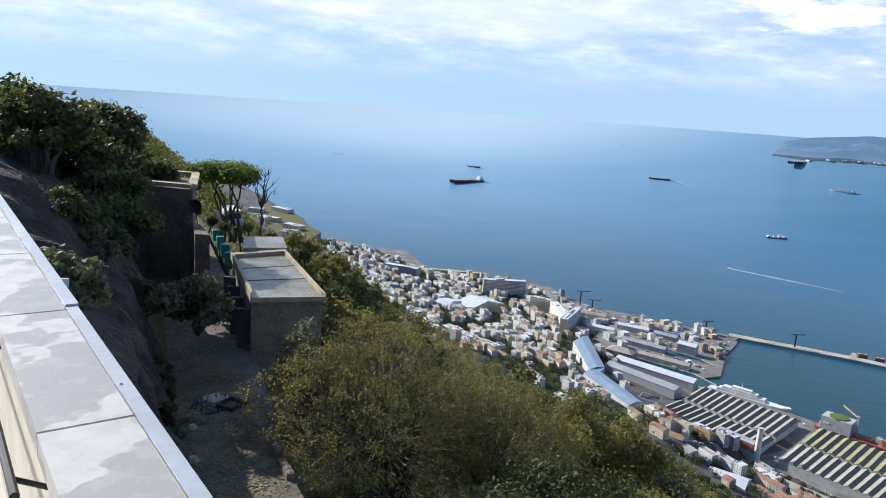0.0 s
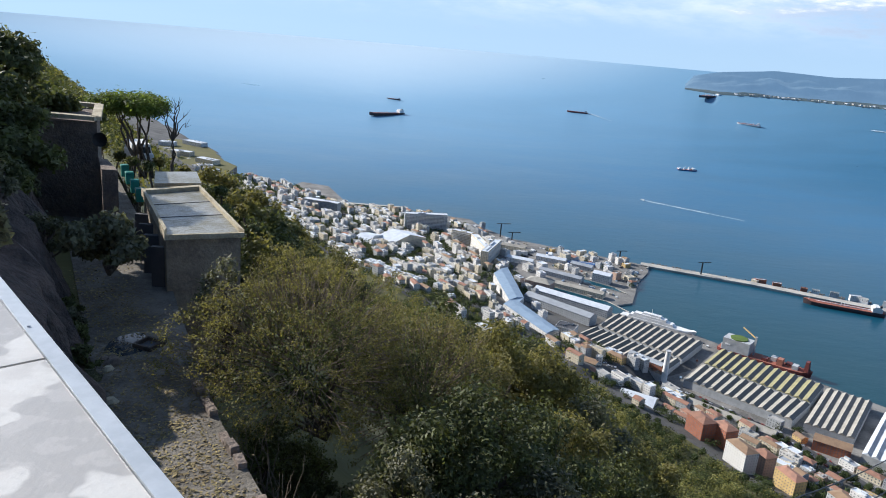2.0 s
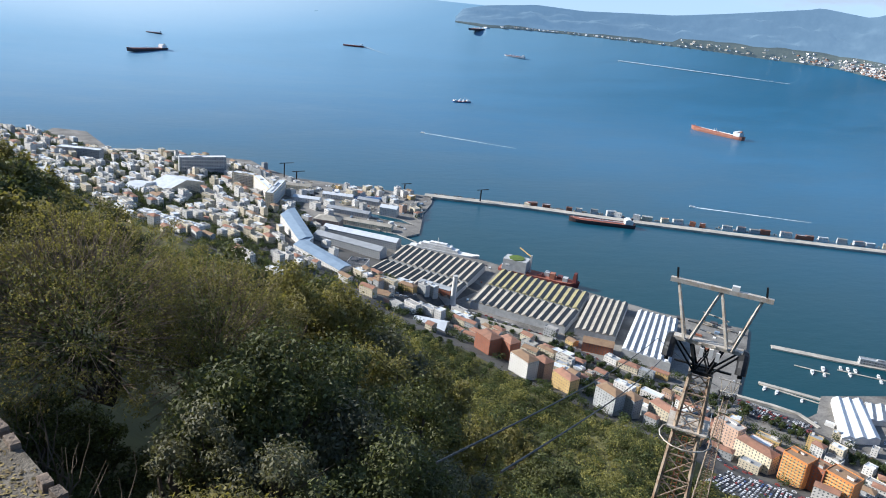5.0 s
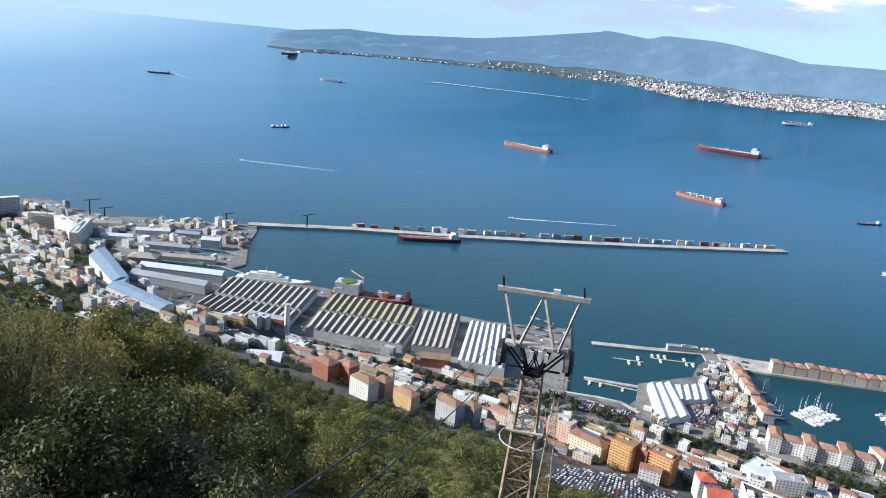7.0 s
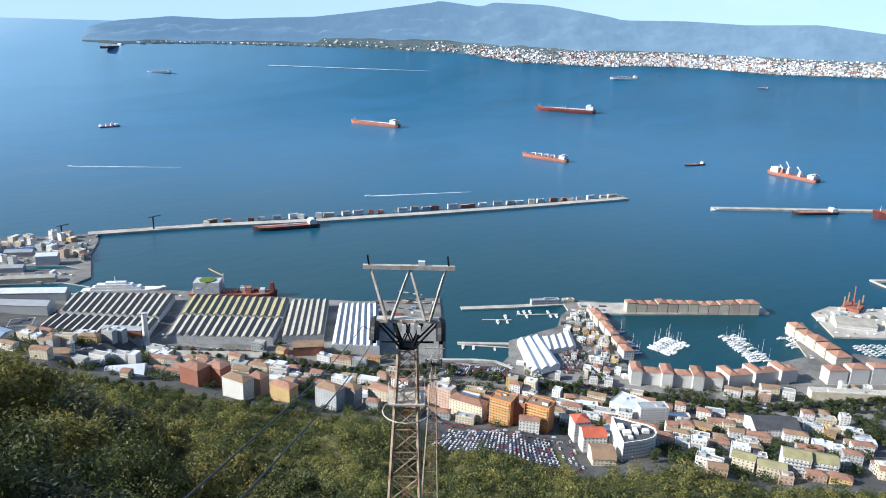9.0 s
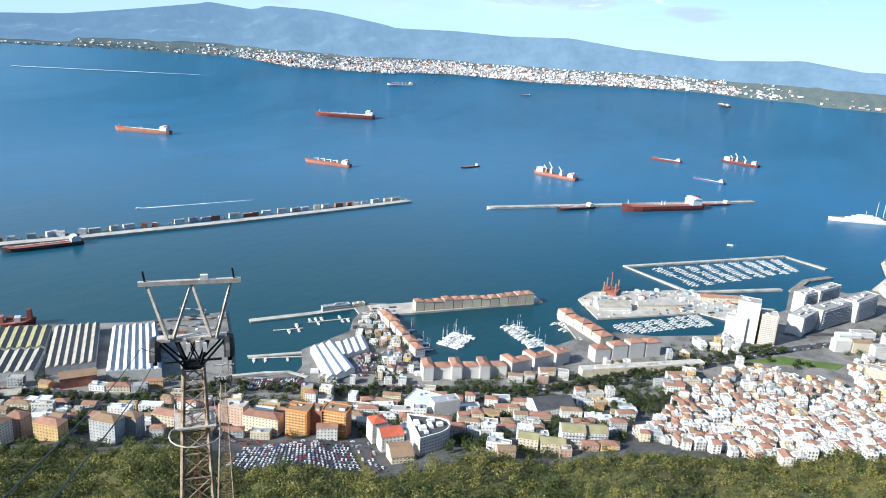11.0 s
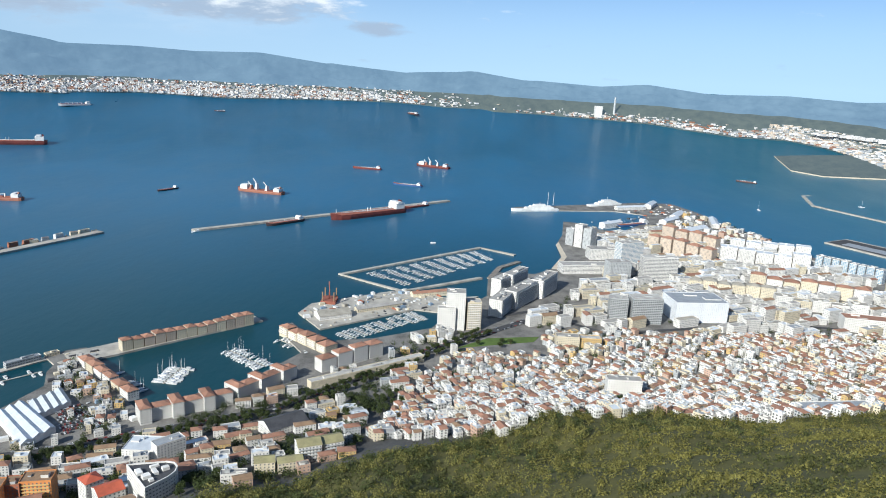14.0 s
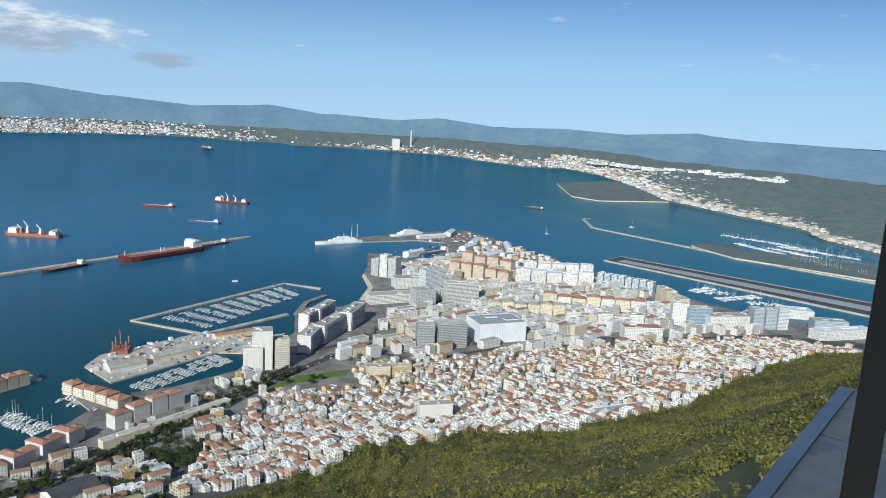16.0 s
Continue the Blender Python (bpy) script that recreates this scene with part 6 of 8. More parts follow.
row("glass_block", "white apartment block with pale blue glazed balconies", (1666, -861), (1552, -958), 8, 20, 32, WHITE, "flat", FLATROOF, "blue and white blocks", 0.2, 0.05, glass=BLUEGLASS, ww=0.75, wh=0.7)
row("estate_block", "cream estate block with tiled roof", (1433, -495), (1381, -649), 6, 22, 22, CREAM, "hip", TANROOF, "cream estate", 0.05)
row("estate_block", "cream estate block with tiled roof", (1482, -638), (1396, -846), 7, 22, 24, (CREAM, WHITE), "hip", TILE, "cream estate", 0.06)
row("estate_block", "cream estate block with flat roof", (1340, -631), (1305, -793), 5, 22, 20, (CREAM, WHITE), "flat", TANROOF, "cream estate", 0.06)
row("yellow_block", "pale yellow apartment block with flat roof", (1494, -929), (1374, -917), 4, 22, 38, CREAM, "flat", FLATROOF, "pale yellow blocks", 0.1)
building("tower_block", "white tower near the airfield", (1313, -862), (1302, -892), 24, 46, WHITE, "flat", FLATROOF)
building("tower_block", "blue-grey glazed tower near the airfield", (1290, -888), (1287, -939), 26, 40, GREYW, "flat", FLATROOF, glass=BLUEGLASS, ww=0.85, wh=0.7)
building("office_block", "wide white office block", (1268, -925), (1262, -1014), 30, 28, WHITE, "flat", FLATROOF)
row("tower_block", "grey apartment tower near the airfield", (1269, -1026), (1255, -1107), 3, 24, 40, (GREYW, WHITE), "flat", FLATROOF, "towers near the airfield", 0.15, glass=BLUEGLASS, ww=0.75)
building("terminal", "white airport terminal with flat roof", (1350, -1180), (1328, -1235), 40, 16, WHITE, "flat", WHITEROOF)
building("office_block", "grey glazed office block", (1239, -1157), (1218, -1225), 30, 24, GREYW, "flat", FLATROOF, glass=BLUEGLASS, ww=0.85)
building("office_block", "long white low block", (1177, -1116), (1185, -1257), 30, 18, WHITE, "flat", WHITEROOF)
building("hospital_block", "large white block over the old town", (1221, -702), (1208, -777), 30, 24, WHITE, "flat", TILE)
building("hall", "white modern hall above the old town", (779, -425), (796, -523), 30, 12, WHITE, "flat", GREYROOF, z=36)
building("apartment_block", "white apartment block among old houses", (864, -214), (864, -258), 16, 20, WHITE, "flat", FLATROOF, z=20)
building("apartment_block", "cream apartment block with flat roof", (1063, -177), (1064, -213), 18, 18, CREAM, "flat", FLATROOF)
building("apartment_block", "yellow apartment block with flat roof", (1069, -215), (1070, -248), 16, 15, OCHRE, "flat", FLATROOF)
# sheds of the north mole
for a, b, d, h in (((2110, -640), (2180, -700), 24, 10), ((2200, -700), (2290, -750), 26, 9), ((2310, -540), (2350, -640), 20, 9), ((2360, -660), (2440, -700), 24, 12), ((2010, -440), (2060, -500), 22, 12), ((1950, -640), (2040, -740), 30, 12), ((2100, -770), (2220, -800), 22, 10)):
    building("mole_shed", "long white shed on the north mole", a, b, d, h, WHITE, "gable", WHITEROOF, z=2.6, group="sheds on the north mole")
# southern quarter
building("slab_block", "long grey slab block of flats", (94, 1552), (188, 1558), 18, 34, GREYW, "flat", WHITEROOF, balcony=WHITE)
for a, b in (((226, 1441), (240, 1340)), ((188, 1467), (226, 1441))):
    building("slab_block", "curved cream slab block of flats", a, b, 14, 26, CREAM, "flat", WHITEROOF, balcony=WHITE)
building("slab_block", "cream slab block above the dock", (240, 1305), (282, 1397), 14, 28, CREAM, "flat", WHITEROOF, balcony=WHITE)
building("barracks", "long white barracks with pale roof", (-17, 1343), (11, 1329), 70, 12, WHITE, "gable", WHITEROOF, z=18)
building("barracks", "long cream barracks with pink end", (27, 1389), (60, 1348), 90, 12, CREAM, "gable", WHITEROOF, z=14)
row("house_row", "white terraced house on the upper road", (6, 1113), (87, 1031), 7, 14, 11, WHITE, "flat", WHITEROOF, "upper terrace", z=52)
building("slab_block", "grey-white block of flats by the cove", (-138, 1664), (-57, 1627), 20, 20, GREYW, "flat", WHITEROOF)


# rocky headland beyond the southern quarter
m = Mesh()
m.prism([(-610, 2076), (-593, 2295), (-527, 2283), (-435, 2140), (-375, 1985), (-328, 1913), (-339, 1700), (-456, 1821)], -3, 50, ROCKS, SCRUB)
tagged(m.make("headland"), "rocky headland with scrub on its flat top", "rock", kind="structure")
for i, (a, b) in enumerate((((-591, 2158), (-547, 2152)), ((-523, 2024), (-470, 2004)), ((-537, 2213), (-475, 2167)), ((-440, 1940), (-387, 1904)))):
    building("barracks", "pale barracks block on the headland", a, b, 26, 11, (WHITE, CREAM)[i % 2], "flat", WHITEROOF, z=50)


# ---- roads, car park, lawns ----
def road(name, label, line, width, mat=ASPHALT, lift=0.35):
    pts = []
    for a, b in zip(line, line[1:]):
        L = math.dist(a, b)
        k = max(1, int(L / 12))
        pts += [Vector(a).lerp(Vector(b), i / k) for i in range(k)]
    pts.append(Vector(line[-1]))
    m = Mesh()
    vs = []
    for i, p in enumerate(pts):
        d = (pts[min(i + 1, len(pts) - 1)] - pts[max(i - 1, 0)]).normalized()
        nrm = Vector((-d.y, d.x)) * width / 2
        for q in (p + nrm, p - nrm):
            vs.append((q.x, q.y, max(2.6, ground(q.x, q.y)) + lift))
    m.solid(vs, [(2 * i, 2 * i + 1, 2 * i + 3, 2 * i + 2) for i in range(len(pts) - 1)], mat)
    for p in pts:
        TAKEN.append((p.x, p.y, 5, width / 2, width / 2, 0))
    return tagged(m.make(name), label, "road", kind="structure")


road("road_harbour", "wide harbour road", [(321, 839), (409, 823), (496, 706), (535, 602), (634, 527), (692, 390), (734, 320), (814, 187), (980, 58), (1171, -130), (1275, -258)], 15)
road("road_upper", "road along the foot of the slope", [(494, 433), (519, 365), (557, 312), (491, 258)], 10)
road("road_middle", "town road", [(1186, -75), (1235, -155), (1137, -274), (1172, -374), (1237, -585), (1219, -819), (1217, -1082)], 10)


def quay_clutter():
    """Containers, sheds, laid-up boats and gear standing about on quays and yards."""
    g = random.Random(29)
    m = Mesh()
    yards = (([(1163, 244), (1214, 232), (1328, 80), (1289, -7), (1204, -3), (1213, 51), (1090, 194)], 230), ([(2063, -389), (2250, -619), (2292, -529), (2476, -640), (2497, -762), (2338, -810), (2137, -847), (1994, -407)], 300),
             ([(437, 1124), (583, 1360), (422, 1464), (302, 1500), (330, 1180)], 200), ([(420, 1060), (520, 1005), (704, 759), (801, 686), (690, 600), (380, 860)], 260), ([(749, 336), (929, 500), (950, 526), (836, 494), (690, 482), (680, 440)], 150), ([(930, 515), (1130, 320), (1110, 290), (915, 490)], 60))
    for poly, count in yards:
        xs, ys = [p[0] for p in poly], [p[1] for p in poly]
        for _ in range(count):
            x, y = g.uniform(min(xs), max(xs)), g.uniform(min(ys), max(ys))
            if inside((x, y), poly) and free(x, y, 0.5):
                k = g.random()
                size = (g.uniform(2, 5), g.uniform(2, 5), g.uniform(1, 2.5)) if k < 0.5 else (12, 2.6, 2.6) if k < 0.7 else (g.uniform(5, 12), g.uniform(4, 8), g.uniform(3, 5))
                m.box((x, y, 2.5), size, g.choice((SHIPWHITE, SHIPWHITE, GREYW, TANROOF, BRICK, BLUEROOF, DARKROOF, CREAM)), g.choice((0.8, 2.3)) + g.gauss(0, 0.1), taper=g.uniform(0.85, 1.0))
    tagged(m.make("quay_gear"), "containers, small sheds and gear standing on the quays", "gear", kind="stuff")


quay_clutter()


def car_park():
    g = random.Random(4)
    a, b, c, d = (Vector(p) for p in ((435, 379), (489, 272), (545, 321), (487, 400)))
    m = Mesh()
    n = 8
    for i in range(n):
        for j in range(4):
            q = [a.lerp(b, u).lerp(d.lerp(c, u), v) for u, v in ((i / n, j / 4), ((i + 1) / n, j / 4), ((i + 1) / n, (j + 1) / 4), (i / n, (j + 1) / 4))]
            m.face([(*p, ground(p.x, p.y) + 0.6) for p in q], ASPHALT)
    tagged(m.make("car_park"), "asphalt car park full of cars", "car park", kind="structure")
    paints = [material("car_paint", c, tuple(k * 0.85 for k in c), 0.3, 1.0, 4.0, spec=0.6) for c in ((0.75, 0.75, 0.76), (0.40, 0.41, 0.43), (0.06, 0.06, 0.07), (0.30, 0.04, 0.035), (0.06, 0.10, 0.25))]
    protos = []
    for p in paints:
        t = thing("car", "small parked car in a row", "car", "cars in the car park")
        m = Mesh()
        m.box((0, 0, 0.3), (1.75, 4.2, 0.62), p, taper=0.97)
        m.make("body", t)
        m = Mesh()
        m.box((0, -0.2, 0.92), (1.55, 2.2, 0.52), GLASS, top=p, taper=0.8)
        m.make("cabin", t)
        protos.append(t)
    ang = math.atan2((b - a).y, (b - a).x)
    k = 0
    labels = ("white", "silver-grey", "black", "dark red", "dark blue")
    for r in range(9):
        for i in range(30):
            u, v = (i + 0.5) / 30, (r + 0.5) / 9
            if g.random() < 0.08 or k >= 250:
                continue
            p = a.lerp(b, u).lerp(d.lerp(c, u), v)
            s = g.choices(range(5), (5, 4, 2, 1, 1))[0]
            o = protos[s]
            mt = Matrix.Translation((p.x, p.y, ground(p.x, p.y) + 0.62)) @ Matrix.Rotation(ang + g.uniform(-.05, .05), 4, "Z")
            if o.matrix_basis.translation.length < 1:
                o.matrix_basis = mt
                tagged(o, "small %s car parked in a row" % labels[s])
            else:
                copy_thing(o, mt)
            k += 1
    TAKEN.append(((a + c).x / 2, (a + c).y / 2, 75, 66, 40, ang))


car_park()


def lawn(name, label, poly, mat=GRASS, z=3.0):
    m = Mesh()
    m.prism(poly, 2.0, z, mat)
    tagged(m.make(name), label, "lawn", kind="structure")
    cx, cy = sum(p[0] for p in poly) / len(poly), sum(p[1] for p in poly) / len(poly)
    r = max(math.hypot(p[0] - cx, p[1] - cy) for p in poly)
    TAKEN.append((cx, cy, r, r * 0.7, r * 0.7, 0))


lawn("lawn_park", "green lawn by the towers", [(1040, -23), (1084, -145), (1108, -156), (1089, -72)])
lawn("beach", "curved strip of pale sand", [(1538, -243), (1654, -281), (1806, -282), (1772, -271), (1651, -268), (1540, -231)], SAND, 2.9)
lawn("car_lot", "dark parking lot by the basin", [(612, 514), (657, 447), (682, 468), (641, 525)], ASPHALT, 2.95)

# ---- trees of the town ----
TOWNTREE = material("town_tree_leaves", (0.075, 0.10, 0.030), (0.04, 0.055, 0.018), 0.8, 0.05, 0.5, island=0.6, leaf=0.3)


def town_trees():
    g = random.Random(12)
    protos = []
    for i in range(3):
        t = thing("town_tree", "dark green tree between the houses", "tree", "trees in the town")
        m = Mesh()
        limbs(m, (0, 0, -1), [(0, 0, 5), (1, 0.5, 6), (-1, 0.3, 6)], 0.3, g)
        m.make("trunk", t)
        cs = [(g.uniform(-2.4, 2.4), g.uniform(-2.4, 2.4), g.uniform(4.5, 8)) for _ in range(6)]
        leaves(cs, [g.uniform(1.8, 2.9) for _ in cs], 460, 0.72, 70 + i, TOWNTREE, "crown", t, shell=0.75, sides=3)
        protos.append(t)
    spots = []
    for poly, n in (([(750, 109), (808, 37), (887, 51), (832, 115)], 46), ([(837, 150), (964, 34), (981, 39), (853, 154)], 18), ([(1003, 14), (1068, -148), (1090, -141), (1042, -11)], 22),
                    ([(526, 213), (548, 174), (633, 210), (615, 240)], 26), ([(371, 584), (448, 471), (417, 443), (346, 543)], 40), ([(278, 724), (345, 655), (353, 553), (266, 662)], 50),
                    ([(107, 1179), (186, 1005), (160, 965), (90, 1061)], 22), ([(809, -189), (809, -242), (837, -250), (837, -191)], 14), ([(672, 394), (734, 320), (743, 324), (685, 401)], 12)):
        xs, ys = [p[0] for p in poly], [p[1] for p in poly]
        k = 0
        while k < n:
            p = (g.uniform(min(xs), max(xs)), g.uniform(min(ys), max(ys)))
            if inside(p, poly):
                spots.append(p)
            k += 1
    for i, (x, y) in enumerate(spots):
        o = protos[i % 3]
        mt = Matrix.Translation((x, y, max(2.6, ground(x, y)))) @ Matrix.Rotation(g.uniform(0, 6), 4, "Z")
        if i < 3:
            o.matrix_basis = mt
        else:
            copy_thing(o, mt)
        TAKEN.append((x, y, 4, 2, 2, 0))


town_trees()


def avenue():
    """Street trees along the harbour road."""
    g = random.Random(40)
    proto = [o for o in scene.objects if o.name.startswith("town_tree") and o.parent is None][0]
    line = [(418, 776), (485, 690), (526, 591), (617, 514), (677, 381), (721, 314), (800, 183), (961, 56), (1117, -73)]
    for a, b in zip(line, line[1:]):
        L = math.dist(a, b)
        for i in range(int(L / 9)):
            p = Vector(a).lerp(Vector(b), (i + g.random() * 0.6) * 9 / L)
            for sg in (-1, 1):
                if g.random() < 0.85:
                    q = p + Vector((g.uniform(-2, 2), sg * 10 + g.uniform(-2, 2)))
                    copy_thing(proto, Matrix.Translation((q.x, q.y, max(2.6, ground(q.x, q.y)))) @ Matrix.Rotation(g.uniform(0, 6), 4, "Z"))
                    TAKEN.append((q.x, q.y, 4, 2, 2, 0))


avenue()


# ---- ordinary houses ----
def fill_town():
    g = random.Random(77)
    walls = (WHITE, WHITE, WHITE, CREAM, WHITE, PINK, WHITE, GREYW, WHITE, WHITE, CREAM, WHITE, CREAM, GREYW, WHITE, OCHRE)
    kinds = []
    for i in range(12):
        sx, sy, h = g.uniform(8, 13), g.uniform(7.5, 10.5), g.uniform(6.5, 12)
        roof = ("flat", "hip", "flat", "flat", "gable", "flat")[i % 6]
        kinds.append((sx, sy, h, walls[i % 10], roof, TILE if roof != "flat" else (FLATROOF, WHITEROOF)[i % 2]))
    protos = {}
    words = {WHITE: "white", CREAM: "cream", PINK: "pinkish", GREYW: "grey", OCHRE: "ochre"}
    stuff = [Mesh(), Mesh()]
    gaps = []
    count = 0
    areas = [([(678, 72), (881, 41), (1006, -23), (1132, -178), (1143, -365), (1188, -679), (1206, -979), (1081, -1130), (950, -886), (863, -683), (779, -553), (737, -359), (739, -255), (666, -64)], 10.8, 0.86),
             ([(1153, -106), (1410, -288), (1588, -538), (1470, -902), (1274, -1129), (1206, -979), (1152, -368)], 21, 0.8),
             ([(2313, -751), (2118, -840), (1796, -917), (1905, -708), (2066, -620)], 26, 0.8),
             ([(247, 926), (308, 953), (432, 803), (585, 665), (617, 514), (713, 355), (928, 125), (1021, 16), (719, 77), (611, 72), (561, 174), (529, 278), (501, 432), (439, 461), (397, 558), (357, 686), (290, 757)], 13.5, 0.55),
             ([(-323, 1975), (-178, 1938), (-48, 1747), (144, 1693), (275, 1577), (276, 1366), (302, 1177), (271, 963), (163, 856), (150, 905), (90, 966), (10, 1036), (-89, 1209), (-233, 1431)], 16, 0.5),
             ([(-587, 2140), (-505, 2305), (-384, 2004), (-273, 1755), (-306, 1634), (-479, 1911)], 22, 0.6),
             ([(681, 452), (806, 469), (918, 509), (929, 484), (754, 333), (689, 380)], 12, 0.5),
             ([(829, 162), (911, 152), (981, 73), (1029, 86), (1111, 1), (1117, -68), (1267, -197), (1145, -189), (1006, -23)], 15, 0.5),
             ([(272, 1516), (546, 1372), (499, 1225), (352, 1174), (282, 1333)], 20, 0.45),
             ([(1572, -257), (1866, -321), (2022, -573), (1905, -708), (1666, -869), (1520, -947), (1534, -576), (1440, -366)], 23, 0.75)]
    for ai, (poly, cell, dens) in enumerate(areas):
        q = [wn(*p) for p in poly]
        w0, w1, n0, n1 = min(p[0] for p in q), max(p[0] for p in q), min(p[1] for p in q), max(p[1] for p in q)
        w = w0
        while w < w1:
            n = n0 + g.uniform(0, 4)
            street = g.random() < 0.16
            while n < n1:
                n += cell * g.uniform(0.92, 1.15) + (5 if g.random() < 0.12 else 0)
                x, y = xy(w + g.uniform(-2.5, 2.5), n)
                wooded = ai == 3 and -470 < wn(x, y)[1] < -70 and wn(x, y)[0] < 622
                if wooded or street and g.random() < 0.6 or g.random() > dens:
                    if g.random() < (1.0 if wooded else 0.3 if ai == 0 else 0.9 if ai in (3, 4) else 0.6) and ai != 8 and inside((x, y), poly) and free(x, y, 3):
                        for _ in range(3 if ai in (3, 4) else 1):
                            gx, gy = x + g.uniform(-5, 5), y + g.uniform(-5, 5)
                            gaps.append((gx, gy, max(2.6, ground(gx, gy)) + g.uniform(2.5, 5.5)))
                    continue
                if not inside((x, y), poly) or not free(x, y, cell * 0.36):
                    continue
                z = max(2.6, ground(x, y))
                i = g.randrange(12)
                sx, sy, h, wall, roof, rm = kinds[i]
                if ai in (3, 4):
                    sx, sy = g.uniform(9, 25), g.uniform(8, 11)
                elif ai in (1, 9):
                    sx, sy, h = g.uniform(14, 44), g.uniform(11, 16), g.uniform(4, 9)
                yaw = math.atan2(NORTH[1], NORTH[0]) + g.choice((0, math.pi / 2)) + g.gauss(0, 0.12) + (0.25 if n > 500 else 0)
                if ai == 0 and count < 290 and math.hypot(x, y) < 950 and g.random() < 0.6:
                    mt = Matrix.Translation((x, y, z)) @ Matrix.Rotation(yaw, 4, "Z")
                    if i not in protos:
                        t = thing("town_house", "%s-walled old town house with a %s" % (words[wall], "flat roof terrace" if roof == "flat" else "terracotta tiled roof"), "house", "old town houses")
                        a, b, c = house_meshes(sx, sy, h, wall, roof, rm, max(2, round(h / 3.2)), clutter=2, rng=g)
                        a.make("wall", t)
                        b.make("roof", t)
                        for q in b.huts:
                            q.make("roof_hut", t)
                        tagged(c.make("window_panes", t), kind="stuff")
                        t.matrix_basis = mt
                        protos[i] = t
                    else:
                        copy_thing(protos[i], mt)
                    count += 1
                else:
                    k = g.uniform(0.6, 1.15) * ((cell / 12) ** 0.7 if cell > 11 else 1)
                    if ai in (1, 3, 4, 9):
                        k = 1.0
                        yaw = math.atan2(NORTH[1], NORTH[0]) + g.gauss(0, 0.1) + (g.choice((0, 0, 1.2)) if ai in (1, 9) and sx < 26 else 0)
                        n += max(0.0, sx - cell + 2)
                        x, y = xy(w, n - max(0.0, sx - cell + 2) / 2)
                        if not inside((x, y), poly) or not free(x, y, 4):
                            continue
                        TAKEN.append((x, y, sx / 2 + 2, sx / 2 + 1, sy / 2 + 1, yaw))
                    hh = h * g.uniform(0.75, 1.35) * (2.1 if ai in (1, 9) else 1.2 if ai == 4 else 0.62 if ai == 6 else 0.8 if ai == 0 else 1)
                    wl = g.choice((WHITE, WHITE, WHITE, CREAM) if ai in (1, 9) else walls + ((CREAM, PINK, OCHRE, GREYW) if n < -150 else (WHITE, WHITE)) if ai == 3 else walls if ai not in (4, 5) else (WHITE, GREYW, WHITE, CREAM, WHITE, WHITE, CREAM))
                    roof = g.choices(("flat", "hip", "gable"), (7, 3, 3) if ai == 0 else (5, 3, 2) if ai == 3 else (9, 1, 1))[0]
                    rm = g.choice((FLATROOF, WHITEROOF, WHITEROOF, GREYROOF, FLATROOF, TANROOF)) if roof == "flat" else g.choice((TILE, TILE, BROWNROOF))
                    a, b, c = house_meshes(sx * k, sy * k, hh, wl, roof, rm, max(2, round(hh / 3.2)), FARGLASS, ww=g.uniform(0.28, 0.42), wh=g.uniform(0.36, 0.5), clutter=g.randrange(4), rng=g)
                    if g.random() < (0.16 if ai in (0, 1, 9) else 0.5):
                        o = g.uniform(0, 6.3)
                        gaps.append((x + math.cos(o) * cell * 0.55, y + math.sin(o) * cell * 0.55, z + g.uniform(2.5, 5.5)))
                    ca, sa = math.cos(yaw), math.sin(yaw)
                    dst = stuff[0 if ai == 0 else 1]
                    for src in (a, b, c, *b.huts):
                        o = len(dst.v)
                        dst.v.extend((x + p[0] * ca - p[1] * sa, y + p[0] * sa + p[1] * ca, z + p[2]) for p in src.v)
                        dst.f.extend(tuple(o + j for j in f) for f in src.f)
                        remap = [dst.slot(s) for s in src.slots]
                        dst.m.extend(remap[j] for j in src.m)
            w += cell * 0.98
    for s, label in zip(stuff, ("closely packed white old town houses with tiled and flat roofs", "mixed white and cream houses of the outer quarters")):
        tagged(s.make("town_houses"), label, "houses", kind="stuff")
    rs = [g.uniform(2.8, 5.2) for _ in gaps]
    ob = leaves(gaps, rs, 80 * len(gaps), 0.88, 55, TOWNTREE, "garden_trees", None, shell=0.7, sides=3)
    tagged(ob, "dark green trees in gardens between houses", "trees", kind="stuff")


fill_town()
build_scrub()


